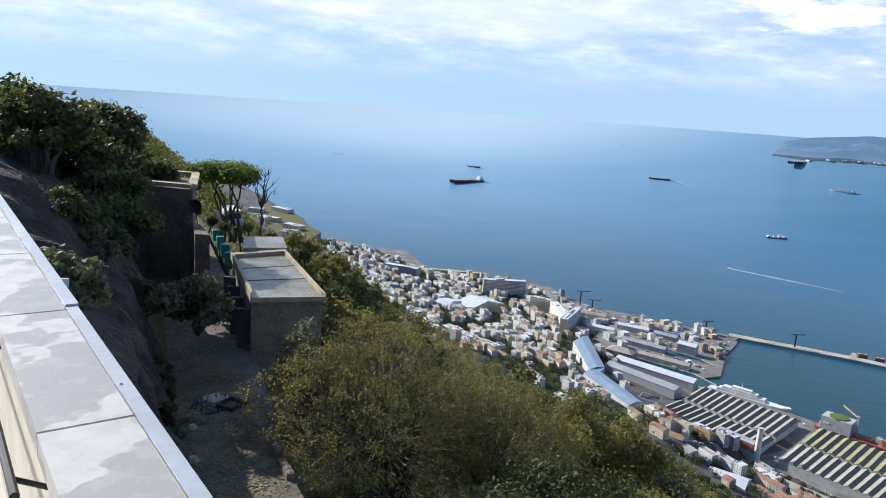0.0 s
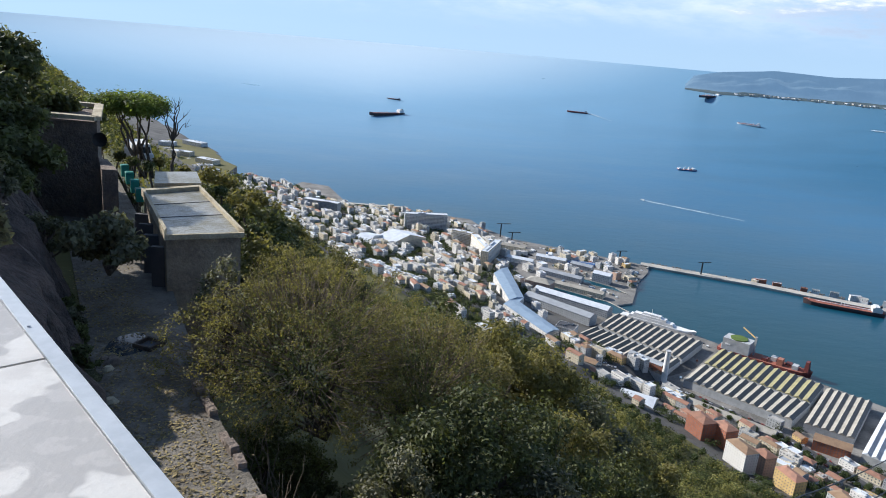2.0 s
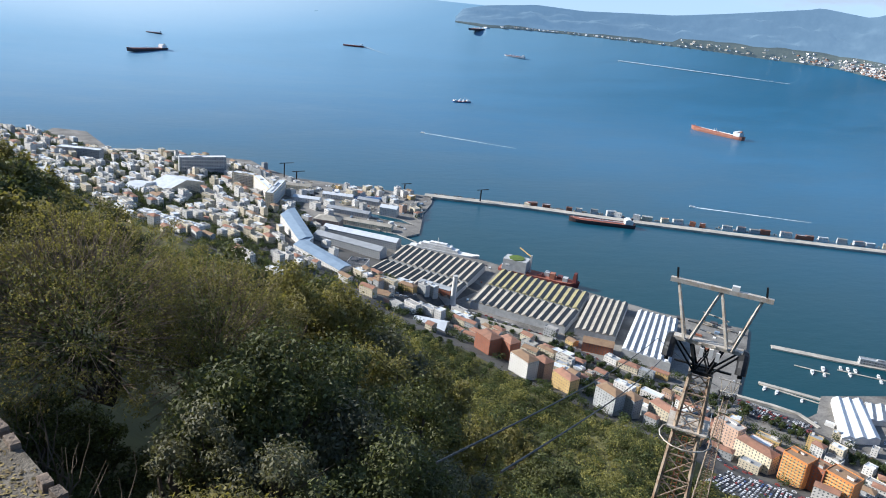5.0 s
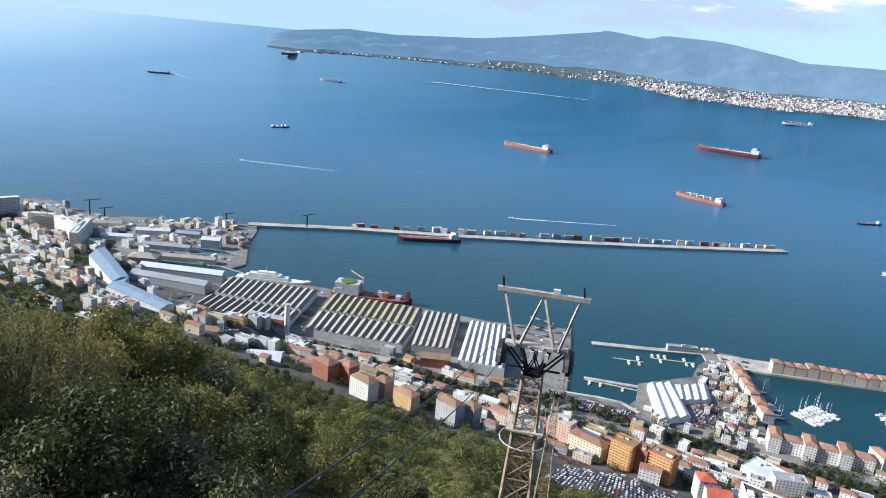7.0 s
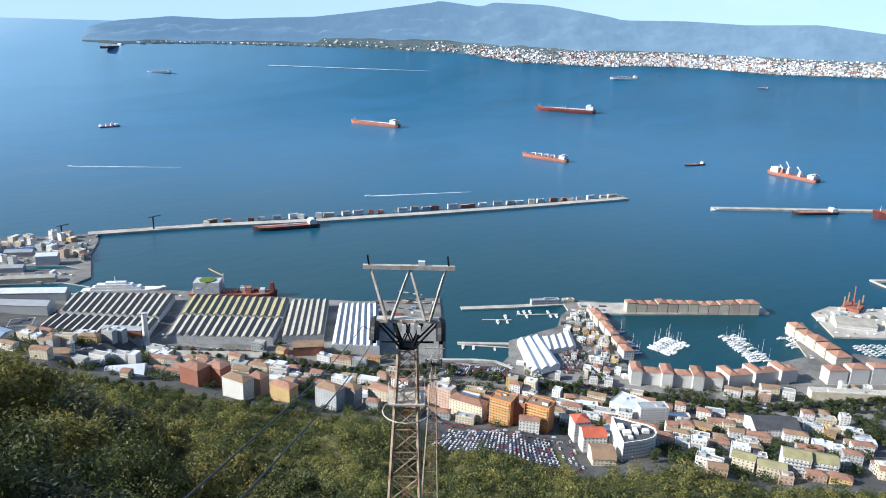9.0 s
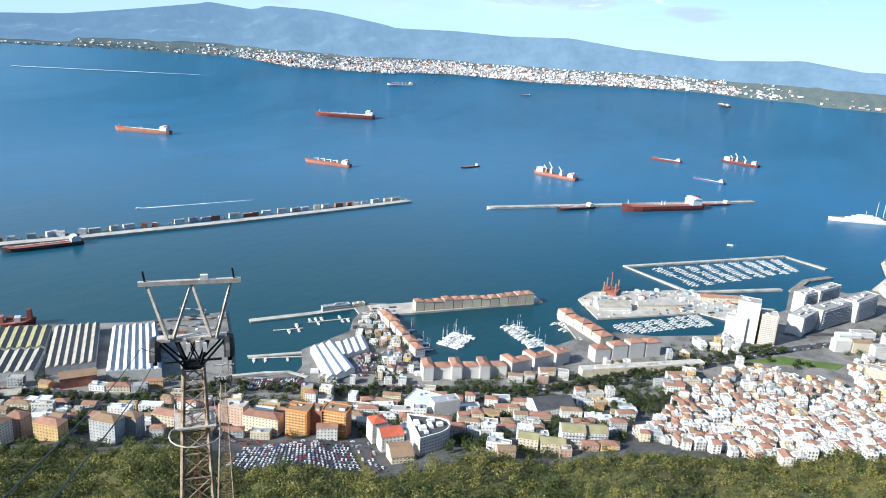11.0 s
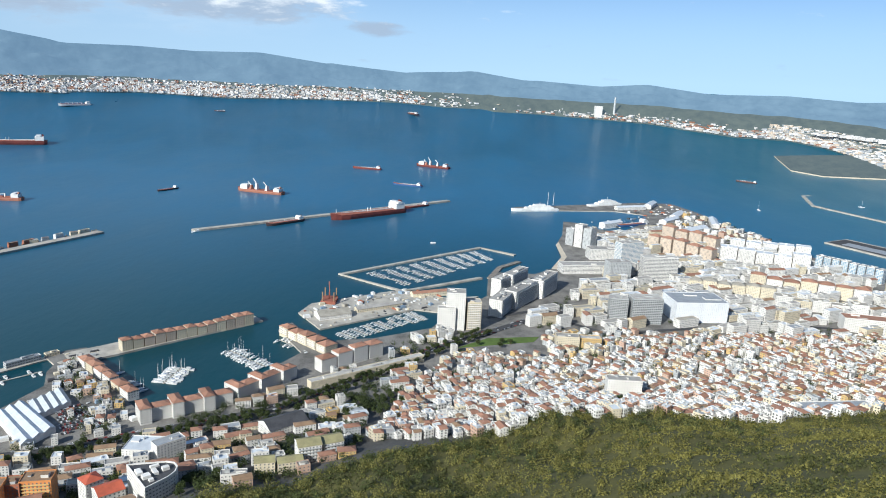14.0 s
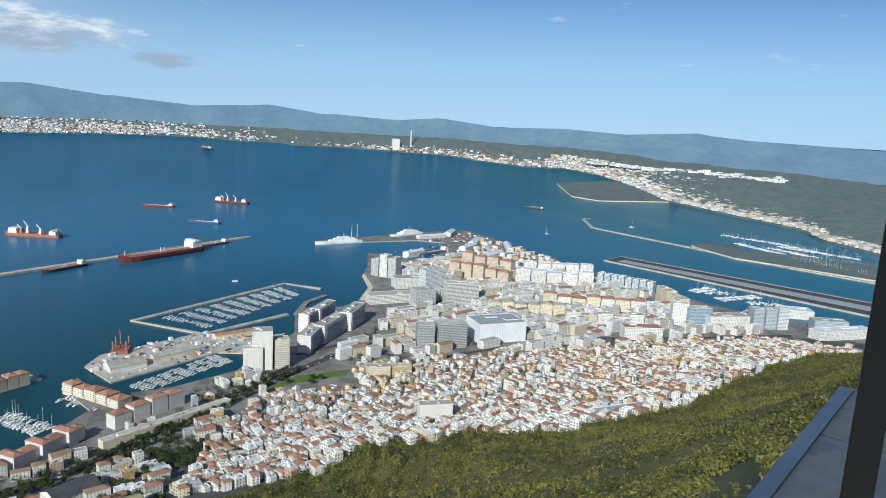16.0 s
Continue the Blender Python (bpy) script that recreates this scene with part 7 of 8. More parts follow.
def street_cars():
    """Cars standing and driving along the town's roads and lots."""
    g = random.Random(83)
    m = Mesh()
    paints = [material("street_car_paint", c, tuple(k * 0.85 for k in c), 0.35, 1.0, 4.0, spec=0.6) for c in ((0.72, 0.72, 0.73), (0.36, 0.37, 0.39), (0.05, 0.05, 0.06), (0.28, 0.05, 0.04))]

    def car(x, y, yaw):
        z = max(2.6, ground(x, y)) + 0.45
        c = g.choice(paints)
        m.box((x, y, z), (4.2, 1.75, 0.75), c, yaw, taper=0.96)
        m.box((x, y, z + 0.75), (2.2, 1.55, 0.5), GLASS, yaw, top=c, taper=0.8)

    roads = ([(321, 839), (409, 823), (496, 706), (535, 602), (634, 527), (692, 390), (734, 320), (814, 187), (980, 58), (1171, -130), (1275, -258)], [(494, 433), (519, 365), (557, 312), (491, 258)])
    for line in roads:
        for a, b in zip(line, line[1:]):
            a, b = Vector(a), Vector(b)
            d = (b - a).normalized()
            n = Vector((-d.y, d.x))
            for i in range(int((b - a).length / 4)):
                p = a + d * (i * 4 + g.uniform(0, 3)) + n * g.choice((-6.5, -6.5, -2, 2, 6.5, 6.5))
                car(p.x, p.y, math.atan2(d.y, d.x))
    for poly, step in (([(612, 514), (657, 447), (682, 468), (641, 525)], 5.5), ([(716, 410), (742, 372), (800, 430), (780, 452)], 7)):
        a, b, c, e = (Vector(q) for q in poly)
        for u in range(int((b - a).length / 3.2)):
            for v in range(int((e - a).length / step)):
                if g.random() < 0.75:
                    f, h = (u + 0.5) * 3.2 / (b - a).length, (v + 0.5) * step / (e - a).length
                    p = a.lerp(b, f).lerp(e.lerp(c, f), h)
                    car(p.x, p.y, math.atan2((e - a).y, (e - a).x))
    tagged(m.make("street_cars"), "small cars along the roads and quays", "cars", kind="stuff")


street_cars()


# ---- ships ----
def ship(label, a, b, kind, hullmat, deck=REDDECK, beam=0.16, name="ship", category="ship", group="ships in the bay"):
    """A ship whose waterline runs from the bow a to the stern b."""
    cx, cy = (a[0] + b[0]) / 2, (a[1] + b[1]) / 2
    L = math.dist(a, b)
    pos, s = far(cx, cy, 0)
    t = thing(name, label, category, group, at=pos, yaw=math.atan2(a[1] - b[1], a[0] - b[0]))
    t.scale = (s, s, s)
    B, D = max(L * beam, 3), L * (0.055 if kind != "yacht" else 0.045)
    m = Mesh()
    stations = [(-0.5, 0.75), (-0.46, 0.95), (-0.3, 1.0), (0.3, 1.0), (0.40, 0.78), (0.46, 0.42), (0.5, 0.05)]
    rows = []
    for z, q, rake in ((-1, 0.9, 0.0), (D * 0.5, 1.0, 0.006), (D, 1.0, 0.014)):
        port = [((x + (rake if x > 0.3 else -rake * 0.4)) * L, w * q * B / 2, z * (1.0 + (0.35 if x > 0.4 and z > 1 else 0))) for x, w in stations]
        rows.append(port + [(x, -y, zz) for x, y, zz in port[::-1]])
    n = len(rows[0])
    vs = [p for r in rows for p in r]
    low = [(i, (i + 1) % n, n + (i + 1) % n, n + i)[::-1] for i in range(n)]
    m.solid(vs, low + [(n + i, n + (i + 1) % n, 2 * n + (i + 1) % n, 2 * n + i)[::-1] for i in range(n)], hullmat)
    m.make("hull", t)
    m = Mesh()
    m.face([(x, y * 0.97, z * 0.98) for x, y, z in rows[2]][::-1], deck)
    m.make("deck", t)
    if kind == "yacht":
        for k, (x0, x1, z0, z1, w) in enumerate(((-0.40, 0.22, 1.0, 1.8, 0.8), (-0.34, 0.12, 1.8, 2.5, 0.68), (-0.22, 0.04, 2.5, 3.1, 0.5))):
            m = Mesh()
            m.box(((x0 + x1) / 2 * L, 0, D * z0), ((x1 - x0) * L, B * w, D * (z1 - z0)), SHIPWHITE, taper=0.94)
            m.make("superstructure", t)
        m = Mesh()
        m.tube((-0.1 * L, 0, D * 3), (-0.1 * L, 0, D * 4.6), L * 0.006, L * 0.003, SHIPWHITE, 8)
        m.make("mast", t)
        return t
    m = Mesh()
    m.box((-0.40 * L, 0, D), (0.12 * L, B * 0.9, L * 0.062), SHIPWHITE)
    m.box((-0.39 * L, 0, D + L * 0.062), (0.06 * L, B * 0.98, L * 0.018), SHIPWHITE)
    m.make("superstructure", t)
    m = Mesh()
    m.box((-0.445 * L, 0, D + L * 0.03), (0.03 * L, B * 0.3, L * 0.06), hullmat, taper=0.8)
    m.make("funnel", t)
    m = Mesh()
    m.tube((0.44 * L, 0, D), (0.44 * L, 0, D + L * 0.06), L * 0.004, L * 0.002, SHIPWHITE, 6)
    m.make("mast", t)
    if kind == "bulk":
        for i in range(5):
            x = (-0.28 + 0.14 * i) * L
            m = Mesh()
            m.box((x, 0, D), (0.10 * L, B * 0.6, L * 0.012), deck)
            m.make("hatch", t)
            if i < 4:
                m = Mesh()
                m.box((x + 0.07 * L, 0, D), (0.018 * L, 0.018 * L, L * 0.06), SHIPWHITE)
                m.beam((x + 0.07 * L, 0, D + L * 0.055), (x + 0.17 * L, 0, D + L * 0.04), L * 0.008, SHIPWHITE)
                m.make("crane", t)
    elif kind == "tanker":
        m = Mesh()
        m.box((0.02 * L, 0, D), (0.70 * L, B * 0.07, L * 0.012), SHIPWHITE)
        m.make("pipe_rack", t)
        for x in (0.0, 0.04):
            m = Mesh()
            m.tube((x * L, B * 0.2, D), (x * L, B * 0.2, D + L * 0.05), L * 0.005, L * 0.004, SHIPWHITE, 6)
            m.make("derrick", t)
    elif kind == "crane":
        for x, h in ((-0.15, 0.16), (0.08, 0.22), (0.2, 0.14)):
            m = Mesh()
            m.box((x * L, 0, D), (0.05 * L, B * 0.5, L * h * 0.55), (SHIPWHITE, ORANGEHULL)[x > 0.1], taper=0.6)
            m.beam((x * L, 0, D + L * h * 0.5), ((x + 0.08) * L, 0, D + L * h), L * 0.014, SHIPWHITE)
            m.make("crane", t)
        m = Mesh()
        m.box((0.33 * L, 0, D), (0.16 * L, B * 0.8, L * 0.09), SHIPWHITE, taper=0.9)
        m.make("bridge", t)
    elif kind == "offshore":
        m = Mesh()
        m.box((-0.30 * L, 0, D), (0.30 * L, B * 0.95, L * 0.14), GREYW)
        m.make("accommodation", t)
        m = Mesh()
        m.tube((-0.30 * L, 0, D + L * 0.14), (-0.30 * L, 0, D + L * 0.15), B * 0.5, B * 0.5, GRASS, 8)
        m.make("helideck", t, "green helicopter deck")
        m = Mesh()
        m.beam((-0.12 * L, 0, D), (-0.12 * L, 0, D + L * 0.22), L * 0.02, GREYW)
        m.beam((-0.12 * L, 0, D + L * 0.2), (-0.3 * L, B * 0.4, D + L * 0.26), L * 0.012, OCHRE)
        m.make("crane", t)
        for i in range(5):
            m = Mesh()
            m.box(((0.02 + 0.08 * i) * L, (i % 2 - .5) * B * 0.3, D), (0.06 * L, B * 0.4, L * (0.03 + 0.02 * (i % 3))), (REDHULL, GREYW, ORANGEHULL)[i % 3])
            m.make("deck_module", t)
        m = Mesh()
        m.box((0.45 * L, 0, D), (0.05 * L, B * 0.5, L * 0.12), REDHULL, taper=0.7)
        m.make("bow_block", t)
    return t


ship("dark-hulled tanker riding at anchor", (11, 3824), (190, 3944), "tanker", DARKHULL)
ship("small coaster under way", (123, 4884), (208, 4852), "bulk", DARKHULL)
ship("red and white tanker making way", (1352, 4932), (1483, 4893), "tanker", REDHULL)
ship("white heavy-lift ship with two deck houses", (1268, 2670), (1195, 2681), "crane", BLUEHULL, beam=0.3)
ship("cream bulk carrier at anchor", (2600, 4981), (2716, 4873), "bulk", GREYW)
ship("dark coaster under the headland", (3784, 8245), (4106, 8397), "bulk", DARKHULL)
ship("orange tanker with a white bridge", (2034, 2248), (2096, 2038), "tanker", ORANGEHULL)
ship("red tanker with a dark deck", (3104, 2064), (3235, 1803), "tanker", REDHULL)
ship("red bulk carrier with white deck cranes", (1961, 1342), (1975, 1182), "bulk", ORANGEHULL)
ship("small dark tanker at anchor", (2222, 905), (2293, 870), "tanker", DARKHULL)
ship("orange and blue dredger with tall cranes", (2325, 684), (2279, 529), "crane", ORANGEHULL, beam=0.2)
ship("small red tanker at anchor", (2986, 403), (2970, 286), "tanker", REDHULL)
ship("white and blue tanker at anchor", (2613, 207), (2580, 101), "tanker", BLUEHULL)
ship("red and white offshore supply ship", (3170, 150), (3110, 9), "crane", REDHULL, beam=0.2)
ship("long red tanker moored at the detached mole", (1935, 317), (2110, 135), "tanker", REDHULL)
ship("dark bunker barge at the mole", (1818, 464), (1908, 389), "tanker", DARKHULL)
ship("small red tug barge at the mole", (2156, 134), (2228, 67), "tanker", REDHULL)
ship("rust-red tanker moored inside the south mole", (815, 1192), (933, 1133), "tanker", DARKHULL)
ship("large white motor yacht at the quay", (524, 1007), (432, 1083), "yacht", SHIPWHITE, SHIPWHITE, 0.14, "motor_yacht", "yacht", "")
ship("red offshore vessel with a green helicopter deck", (632, 871), (541, 961), "offshore", REDHULL, beam=0.2)
ship("blue ship lying in the dry dock", (482, 1340), (366, 1376), "tanker", BLUEHULL, BLUEHULL)
ship("large white motor yacht at the north mole", (2212, -192), (2259, -341), "yacht", SHIPWHITE, SHIPWHITE, 0.14, "motor_yacht", "yacht", "")
ship("white ferry at the north mole", (2358, -450), (2434, -573), "yacht", SHIPWHITE, SHIPWHITE, 0.2, "ferry", "ship", "")
ship("small cargo ship near the far mole", (3210, -1256), (3163, -1328), "bulk", DARKHULL)
ship("small dark ship far out", (6917, 437), (6812, 345), "bulk", DARKHULL)
ship("dark ship near the far port", (6808, 448), (6688, 328), "bulk", DARKHULL)
ship("coaster near the far port", (5537, 2977), (5698, 2812), "bulk", GREYW)
ship("coaster near the far port", (5836, 1899), (5854, 1818), "bulk", DARKHULL)
ship("blue-grey ship in the inner dock", (2047, -478), (2117, -583), "tanker", BLUEHULL)
ship("white excursion boat under way", (1705, 617), (1732, 599), "yacht", SHIPWHITE, SHIPWHITE, 0.22, "motor_boat", "boat", "")


def wake(label, a, b, w0, w1):
    """A widening foam trail from a boat at a back to b."""
    t = thing("motor_boat", label, "boat", "boats with wakes")
    va, vb = Vector(a), Vector(b)
    d = (vb - va).normalized()
    n = Vector((-d.y, d.x))
    m = Mesh()
    rng = random.Random(int(a[0]))
    k = 26
    vs = []
    for i in range(k + 1):
        f = i / k
        p = va.lerp(vb, f)
        w = (w0 + (w1 - w0) * f) * rng.uniform(0.6, 1.1) * (1 - 0.75 * f)
        for q in (p + n * w / 2, p - n * w / 2):
            vs.append(far(q.x, q.y, 0.4 if math.hypot(q.x, q.y) < 3000 else 4.0)[0])
    m.solid(vs, [(2 * i, 2 * i + 1, 2 * i + 3, 2 * i + 2) for i in range(k)], FOAM)
    m.make("wake", t, "thin white foam wake")
    pos, s = far(a[0], a[1], 0.2)
    m = Mesh()
    m.box((pos[0], pos[1], pos[2]), (14 * s, 5 * s, 2.6 * s), SHIPWHITE, math.atan2(d.y, d.x), taper=0.8)
    m.make("hull", t)


wake("white speedboat leaving a long wake", (823, 2047), (1039, 1848), 10, 14)
wake("white speedboat leaving a straight wake", (1190, 1259), (1417, 1123), 8, 12)
wake("fast ferry with a very long wake", (3846, 5281), (4680, 4216), 75, 110)
wake("white launch with a curved wake", (1491, 4935), (1504, 4435), 20, 20)
wake("launch crossing the harbour approach", (1729, 34), (1733, 19), 3, 3)


# ---- small boats ----
def marinas():
    g = random.Random(31)
    sail = thing("sailing_boat", "white sailing boat moored in the marina", "boat", "boats in the marina")
    motor = thing("motor_boat", "white motor boat moored in the marina", "boat", "boats in the marina")
    for t, L, B in ((sail, 12, 3.6), (motor, 11, 3.8)):
        m = Mesh()
        out = [(-.5, .4), (-.2, .5), (.2, .45), (.4, .22), (.5, .02)]
        lo = [(x * L, w * B * 0.8, -0.3) for x, w in out] + [(x * L, -w * B * 0.8, -0.3) for x, w in out[::-1]]
        hi = [(x * L, w * B, 1.2) for x, w in out] + [(x * L, -w * B, 1.2) for x, w in out[::-1]]
        n = len(lo)
        m.solid(lo + hi, [(i, (i + 1) % n, n + (i + 1) % n, n + i)[::-1] for i in range(n)] + [tuple(range(n, 2 * n))[::-1]], SHIPWHITE)
        m.make("hull", t)
        m = Mesh()
        m.box((-0.05 * L, 0, 1.2), (0.4 * L, B * 0.6, 0.7 if t is sail else 1.5), SHIPWHITE if t is sail else GREYW, top=SHIPWHITE, taper=0.85)
        m.make("cabin", t)
    m = Mesh()
    m.tube((0.06 * 12, 0, 1.2), (0.06 * 12, 0, 17), 0.16, 0.1, SHIPWHITE, 6)
    m.beam((0.06 * 12, 0, 3), (-0.36 * 12, 0, 2.8), 0.25, BLUEHULL)
    m.make("mast", sail)
    used = {}

    def moor(o, p, yaw, k):
        mt = Matrix.Translation((p.x, p.y, 0)) @ Matrix.Rotation(yaw, 4, "Z")
        if o not in used:
            o.matrix_basis = mt
            used[o] = 1
        else:
            c = copy_thing(o, mt)
            c.scale = (k, k, k)

    # pontoons with boats on both sides
    def pontoon(a, b, step, kinds, size=1.0, fill=0.92):
        a, b = Vector(a), Vector(b)
        L = (b - a).length
        d = (b - a) / L
        n = Vector((-d.y, d.x))
        m = Mesh()
        m.beam((*a, 0.5), (*b, 0.5), 2.4, QUAY, 0.7)
        tagged(m.make("pontoon"), "narrow floating pontoon", "pontoon", kind="structure")
        s = step / 2
        while s < L:
            for sg in (-1, 1):
                if g.random() < fill:
                    k = size * g.uniform(0.8, 1.15)
                    moor(g.choice(kinds), a + d * s + n * sg * (1.6 + 6 * k), math.atan2(n.y * sg, n.x * sg) + math.pi * (g.random() < 0.5), k)
            s += step
    for f in range(9):
        u = (f + 0.4) / 9
        a = Vector((1431, 172)).lerp(Vector((1684, -72)), u)
        b = Vector((1350, 72)).lerp(Vector((1602, -116)), u)
        pontoon(a.lerp(b, 0.06), a.lerp(b, 0.95), 7.4, (motor, motor, sail), 0.78)
    for f in range(7):
        u = f / 6
        a = Vector((1086, 163)).lerp(Vector((1200, 62)), u)
        b = Vector((1063, 133)).lerp(Vector((1163, 32)), u)
        pontoon(a, b, 6.0, (motor,), 0.8)
    pontoon((865, 356), (920, 351), 6.5, (sail, sail, motor), 1.4)
    pontoon((987, 307), (937, 243), 6.0, (sail, sail, motor), 1.3)
    pontoon((890, 437), (832, 373), 7.0, (sail, motor), 1.1, 0.6)
    pontoon((1040, 247), (996, 188), 7.5, (motor,), 1.2, 0.6)
    pontoon((694, 559), (734, 505), 14, (motor,), 1.1, 0.4)
    pontoon((784, 588), (814, 558), 14, (motor,), 1.2, 0.5)
    pontoon((835, 564), (882, 522), 9, (motor,), 1.0, 0.5)
    for p in ((2815, -1711), (2658, -1509), (2472, -1057)):
        moor(sail, Vector(p), g.uniform(0, 6), 1.8)


def far_moorings():
    """Crowded berths far off: pontoons with many small white boats."""
    g = random.Random(61)
    m, q = Mesh(), Mesh()
    lines = [((2493, -1818), (2319, -1927)), ((2319, -1927), (2120, -1977)), ((2309, -1752), (2088, -1790)), ((2088, -1790), (1854, -1794)), ((2257, -1890), (2018, -2032)), ((2013, -1739), (1732, -1830)), ((1990, -1825), (1877, -1996)),
             ((2230, -1830), (1960, -1890)), ((1591, -1126), (1574, -1196)), ((1517, -1122), (1542, -1251)), ((1487, -1175), (1456, -1260)), ((1600, -1100), (1630, -1180))]
    for a, b in lines:
        a, b = Vector(a), Vector(b)
        d = (b - a).normalized()
        n = Vector((-d.y, d.x))
        q.beam((*a, 0.6), (*b, 0.6), 3.0, QUAY, 0.8)
        s = 3.0
        while s < (b - a).length:
            for sg in (-1, 1):
                if g.random() < 0.85:
                    L = g.uniform(8, 17)
                    c = a + d * s + n * sg * (2.5 + L / 2)
                    yaw = math.atan2(n.y, n.x)
                    m.box((c.x, c.y, 0), (L, L * 0.32, 1.6), SHIPWHITE, yaw, taper=0.85)
                    m.box((c.x, c.y, 1.6), (L * 0.4, L * 0.22, 1.2), g.choice((SHIPWHITE, GREYW, BLUEHULL)), yaw, taper=0.8)
                    if g.random() < 0.5:
                        m.tube((c.x, c.y, 1.6), (c.x, c.y, L * 1.4), 0.25, 0.15, SHIPWHITE, 4)
            s += g.uniform(5.5, 8)
    tagged(q.make("far_pontoons"), "pontoons of the distant marinas", "pontoon", kind="stuff")
    tagged(m.make("far_boats"), "crowded small white boats in the distant marinas", "boats", kind="stuff")


marinas()
far_moorings()


def dockside():
    """Cranes, sheds and clutter on moles and quays."""
    g = random.Random(15)

    def crane(p, h, label):
        t = thing("dock_crane", label, "crane", "dockyard cranes", at=(p[0], p[1], 2.6))
        m = Mesh()
        m.beam((0, 0, 0), (0, 0, h), 2.2, DARKSTEEL)
        m.make("tower", t)
        m = Mesh()
        m.beam((-h * 0.35, 0, h), (h * 0.7, h * 0.1, h * 1.02), 1.3, DARKSTEEL)
        m.make("jib", t)
    crane((674, 1320), 26, "dark tower crane on the mole")
    crane((304, 1527), 30, "grey dock crane by the shore")
    crane((528, 1386), 22, "grey dock crane at the dry dock")
    crane((319, 1473), 26, "dark dock crane behind the town")
    # low stores along the south mole
    a, b = Vector((742, 1305)), Vector((1647, 836))
    for i in range(34):
        p = a.lerp(b, (i + g.uniform(0.1, 0.9)) / 34)
        building("mole_store", "low store on the harbour mole", (p.x, p.y), (p.x + (b - a).normalized().x * g.uniform(8, 26), p.y + (b - a).normalized().y * g.uniform(8, 26)), 7, g.uniform(3, 6), g.choice((WHITE, CREAM, BRICK, GREYW)), "flat", g.choice((WHITEROOF, TANROOF, TILE)), z=4.5, group="stores on the mole", clutter=0)
    t = thing("jack_up_rig", "rust-red jack-up rig moored off the marina", "rig", at=(*(1231, 203), 0))
    m = Mesh()
    m.box((0, 0, 2), (34, 26, 6), REDDECK)
    m.make("hull", t)
    for x, y in ((-14, -10), (14, -10), (-14, 10), (14, 10)):
        m = Mesh()
        m.beam((x, y, -4), (x, y, 24), 2, BROWNROOF)
        m.make("leg", t)
    m = Mesh()
    m.beam((0, 0, 8), (0, 0, 20), 2.6, REDDECK)
    m.beam((0, 0, 20), (12, 3, 36), 1.3, REDDECK)
    m.make("crane", t)
    for p in ((2338, -319), (2339, -337)):
        t = thing("mast", "tall white yacht mast", "mast", at=(*p, 3))
        m = Mesh()
        m.tube((0, 0, 0), (0, 0, 42), 0.9, 0.5, SHIPWHITE, 8)
        m.make("pole", t)
    # rubble along the moles
    m = Mesh()
    for line, w in (([(590, 1377), (1668, 819)], 16), ([(2943, -1537), (2858, -1387)], 8), ([(2626, -1316), (1661, -1760)], 9)):
        va, vb = Vector(line[0]), Vector(line[1])
        d = (vb - va).normalized()
        n = Vector((-d.y, d.x))
        for i in range(260):
            p = va.lerp(vb, g.random())
            side = n * w * g.choice((-1, 1)) if w != 16 else n * w * (1 if (n.x * p.x + n.y * p.y) > 0 else -1)
            q = p + side * g.uniform(0.7, 1.15)
            m.box((q.x, q.y, -1), (g.uniform(2, 4), g.uniform(2, 4), g.uniform(2, 4)), ROCKS, g.uniform(0, 3), taper=0.6)
    tagged(m.make("rubble"), "rough armour stones along the moles", "stones", kind="stuff")


dockside()


# ---- the far side of the bay ----
COAST_AZ = (23.6, 25.9, 28.9, 29.6, 33.1, 37.4, 41.8, 46.1, 50.3, 54.5, 58.0, 58.4, 62.2, 62.3, 66.6, 73.1, 79.4, 85.5, 86.2, 89.3, 92.3, 93.0, 96.7, 98.4, 104.9, 106.7, 107.0, 111.1, 114.2, 116.8, 121.9, 126.8, 131.4, 132.9, 136.4, 142.4)
COAST_R = (11000, 10236, 11000, 10969, 11000, 11000, 10906, 10395, 10166, 8195, 8182, 8048, 8052, 8295, 8724, 8121, 8620, 8852, 8725, 8277, 8364, 7926, 7923, 7773, 7388, 6994, 6873, 6342, 6464, 5915, 4246, 3787, 3499, 3206, 3003, 2759)
RIDGE_AZ = (23.5, 24.0, 25.7, 27.3, 28.8, 29.3, 33.0, 36.4, 39.4, 42.7, 48.1, 48.7, 51.8, 52.7, 56.3, 57.6, 61.4, 62.2, 66.4, 67.2, 70.7, 75.3, 80.3, 80.3, 82.8, 86.2, 87.0, 90.1, 91.3, 95.3, 96.2, 100.9, 104.3, 108.8, 113.9, 118.4, 123.8, 124.2, 127.3, 129.9, 135.4, 141.2)
RIDGE_EL = (-1.87, -1.14, -0.72, -0.54, -0.39, -0.30, -0.40, -0.19, -0.03, 0.42, 1.25, 1.41, 1.08, 1.42, 1.36, 1.23, 0.65, 0.45, 0.52, 0.51, 0.38, 0.54, -0.03, 0.05, -0.15, -0.38, -0.29, -0.12, 0.01, -0.50, -0.45, -0.64, -0.31, -0.77, -0.57, -0.74, -0.32, -0.45, -0.66, -0.68, -0.79, -0.61)
# blue tint and emission stand in for the haze over the distant land
FARHILL = material("hazed_far_hills", (0.075, 0.105, 0.12), (0.04, 0.062, 0.075), 0.95, 0.004, 0.03, glow=(0.095, 0.165, 0.25))
FARPLAIN = material("hazed_far_plain", (0.07, 0.078, 0.058), (0.034, 0.042, 0.034), 0.95, 0.02, 0.12, glow=(0.050, 0.074, 0.092))


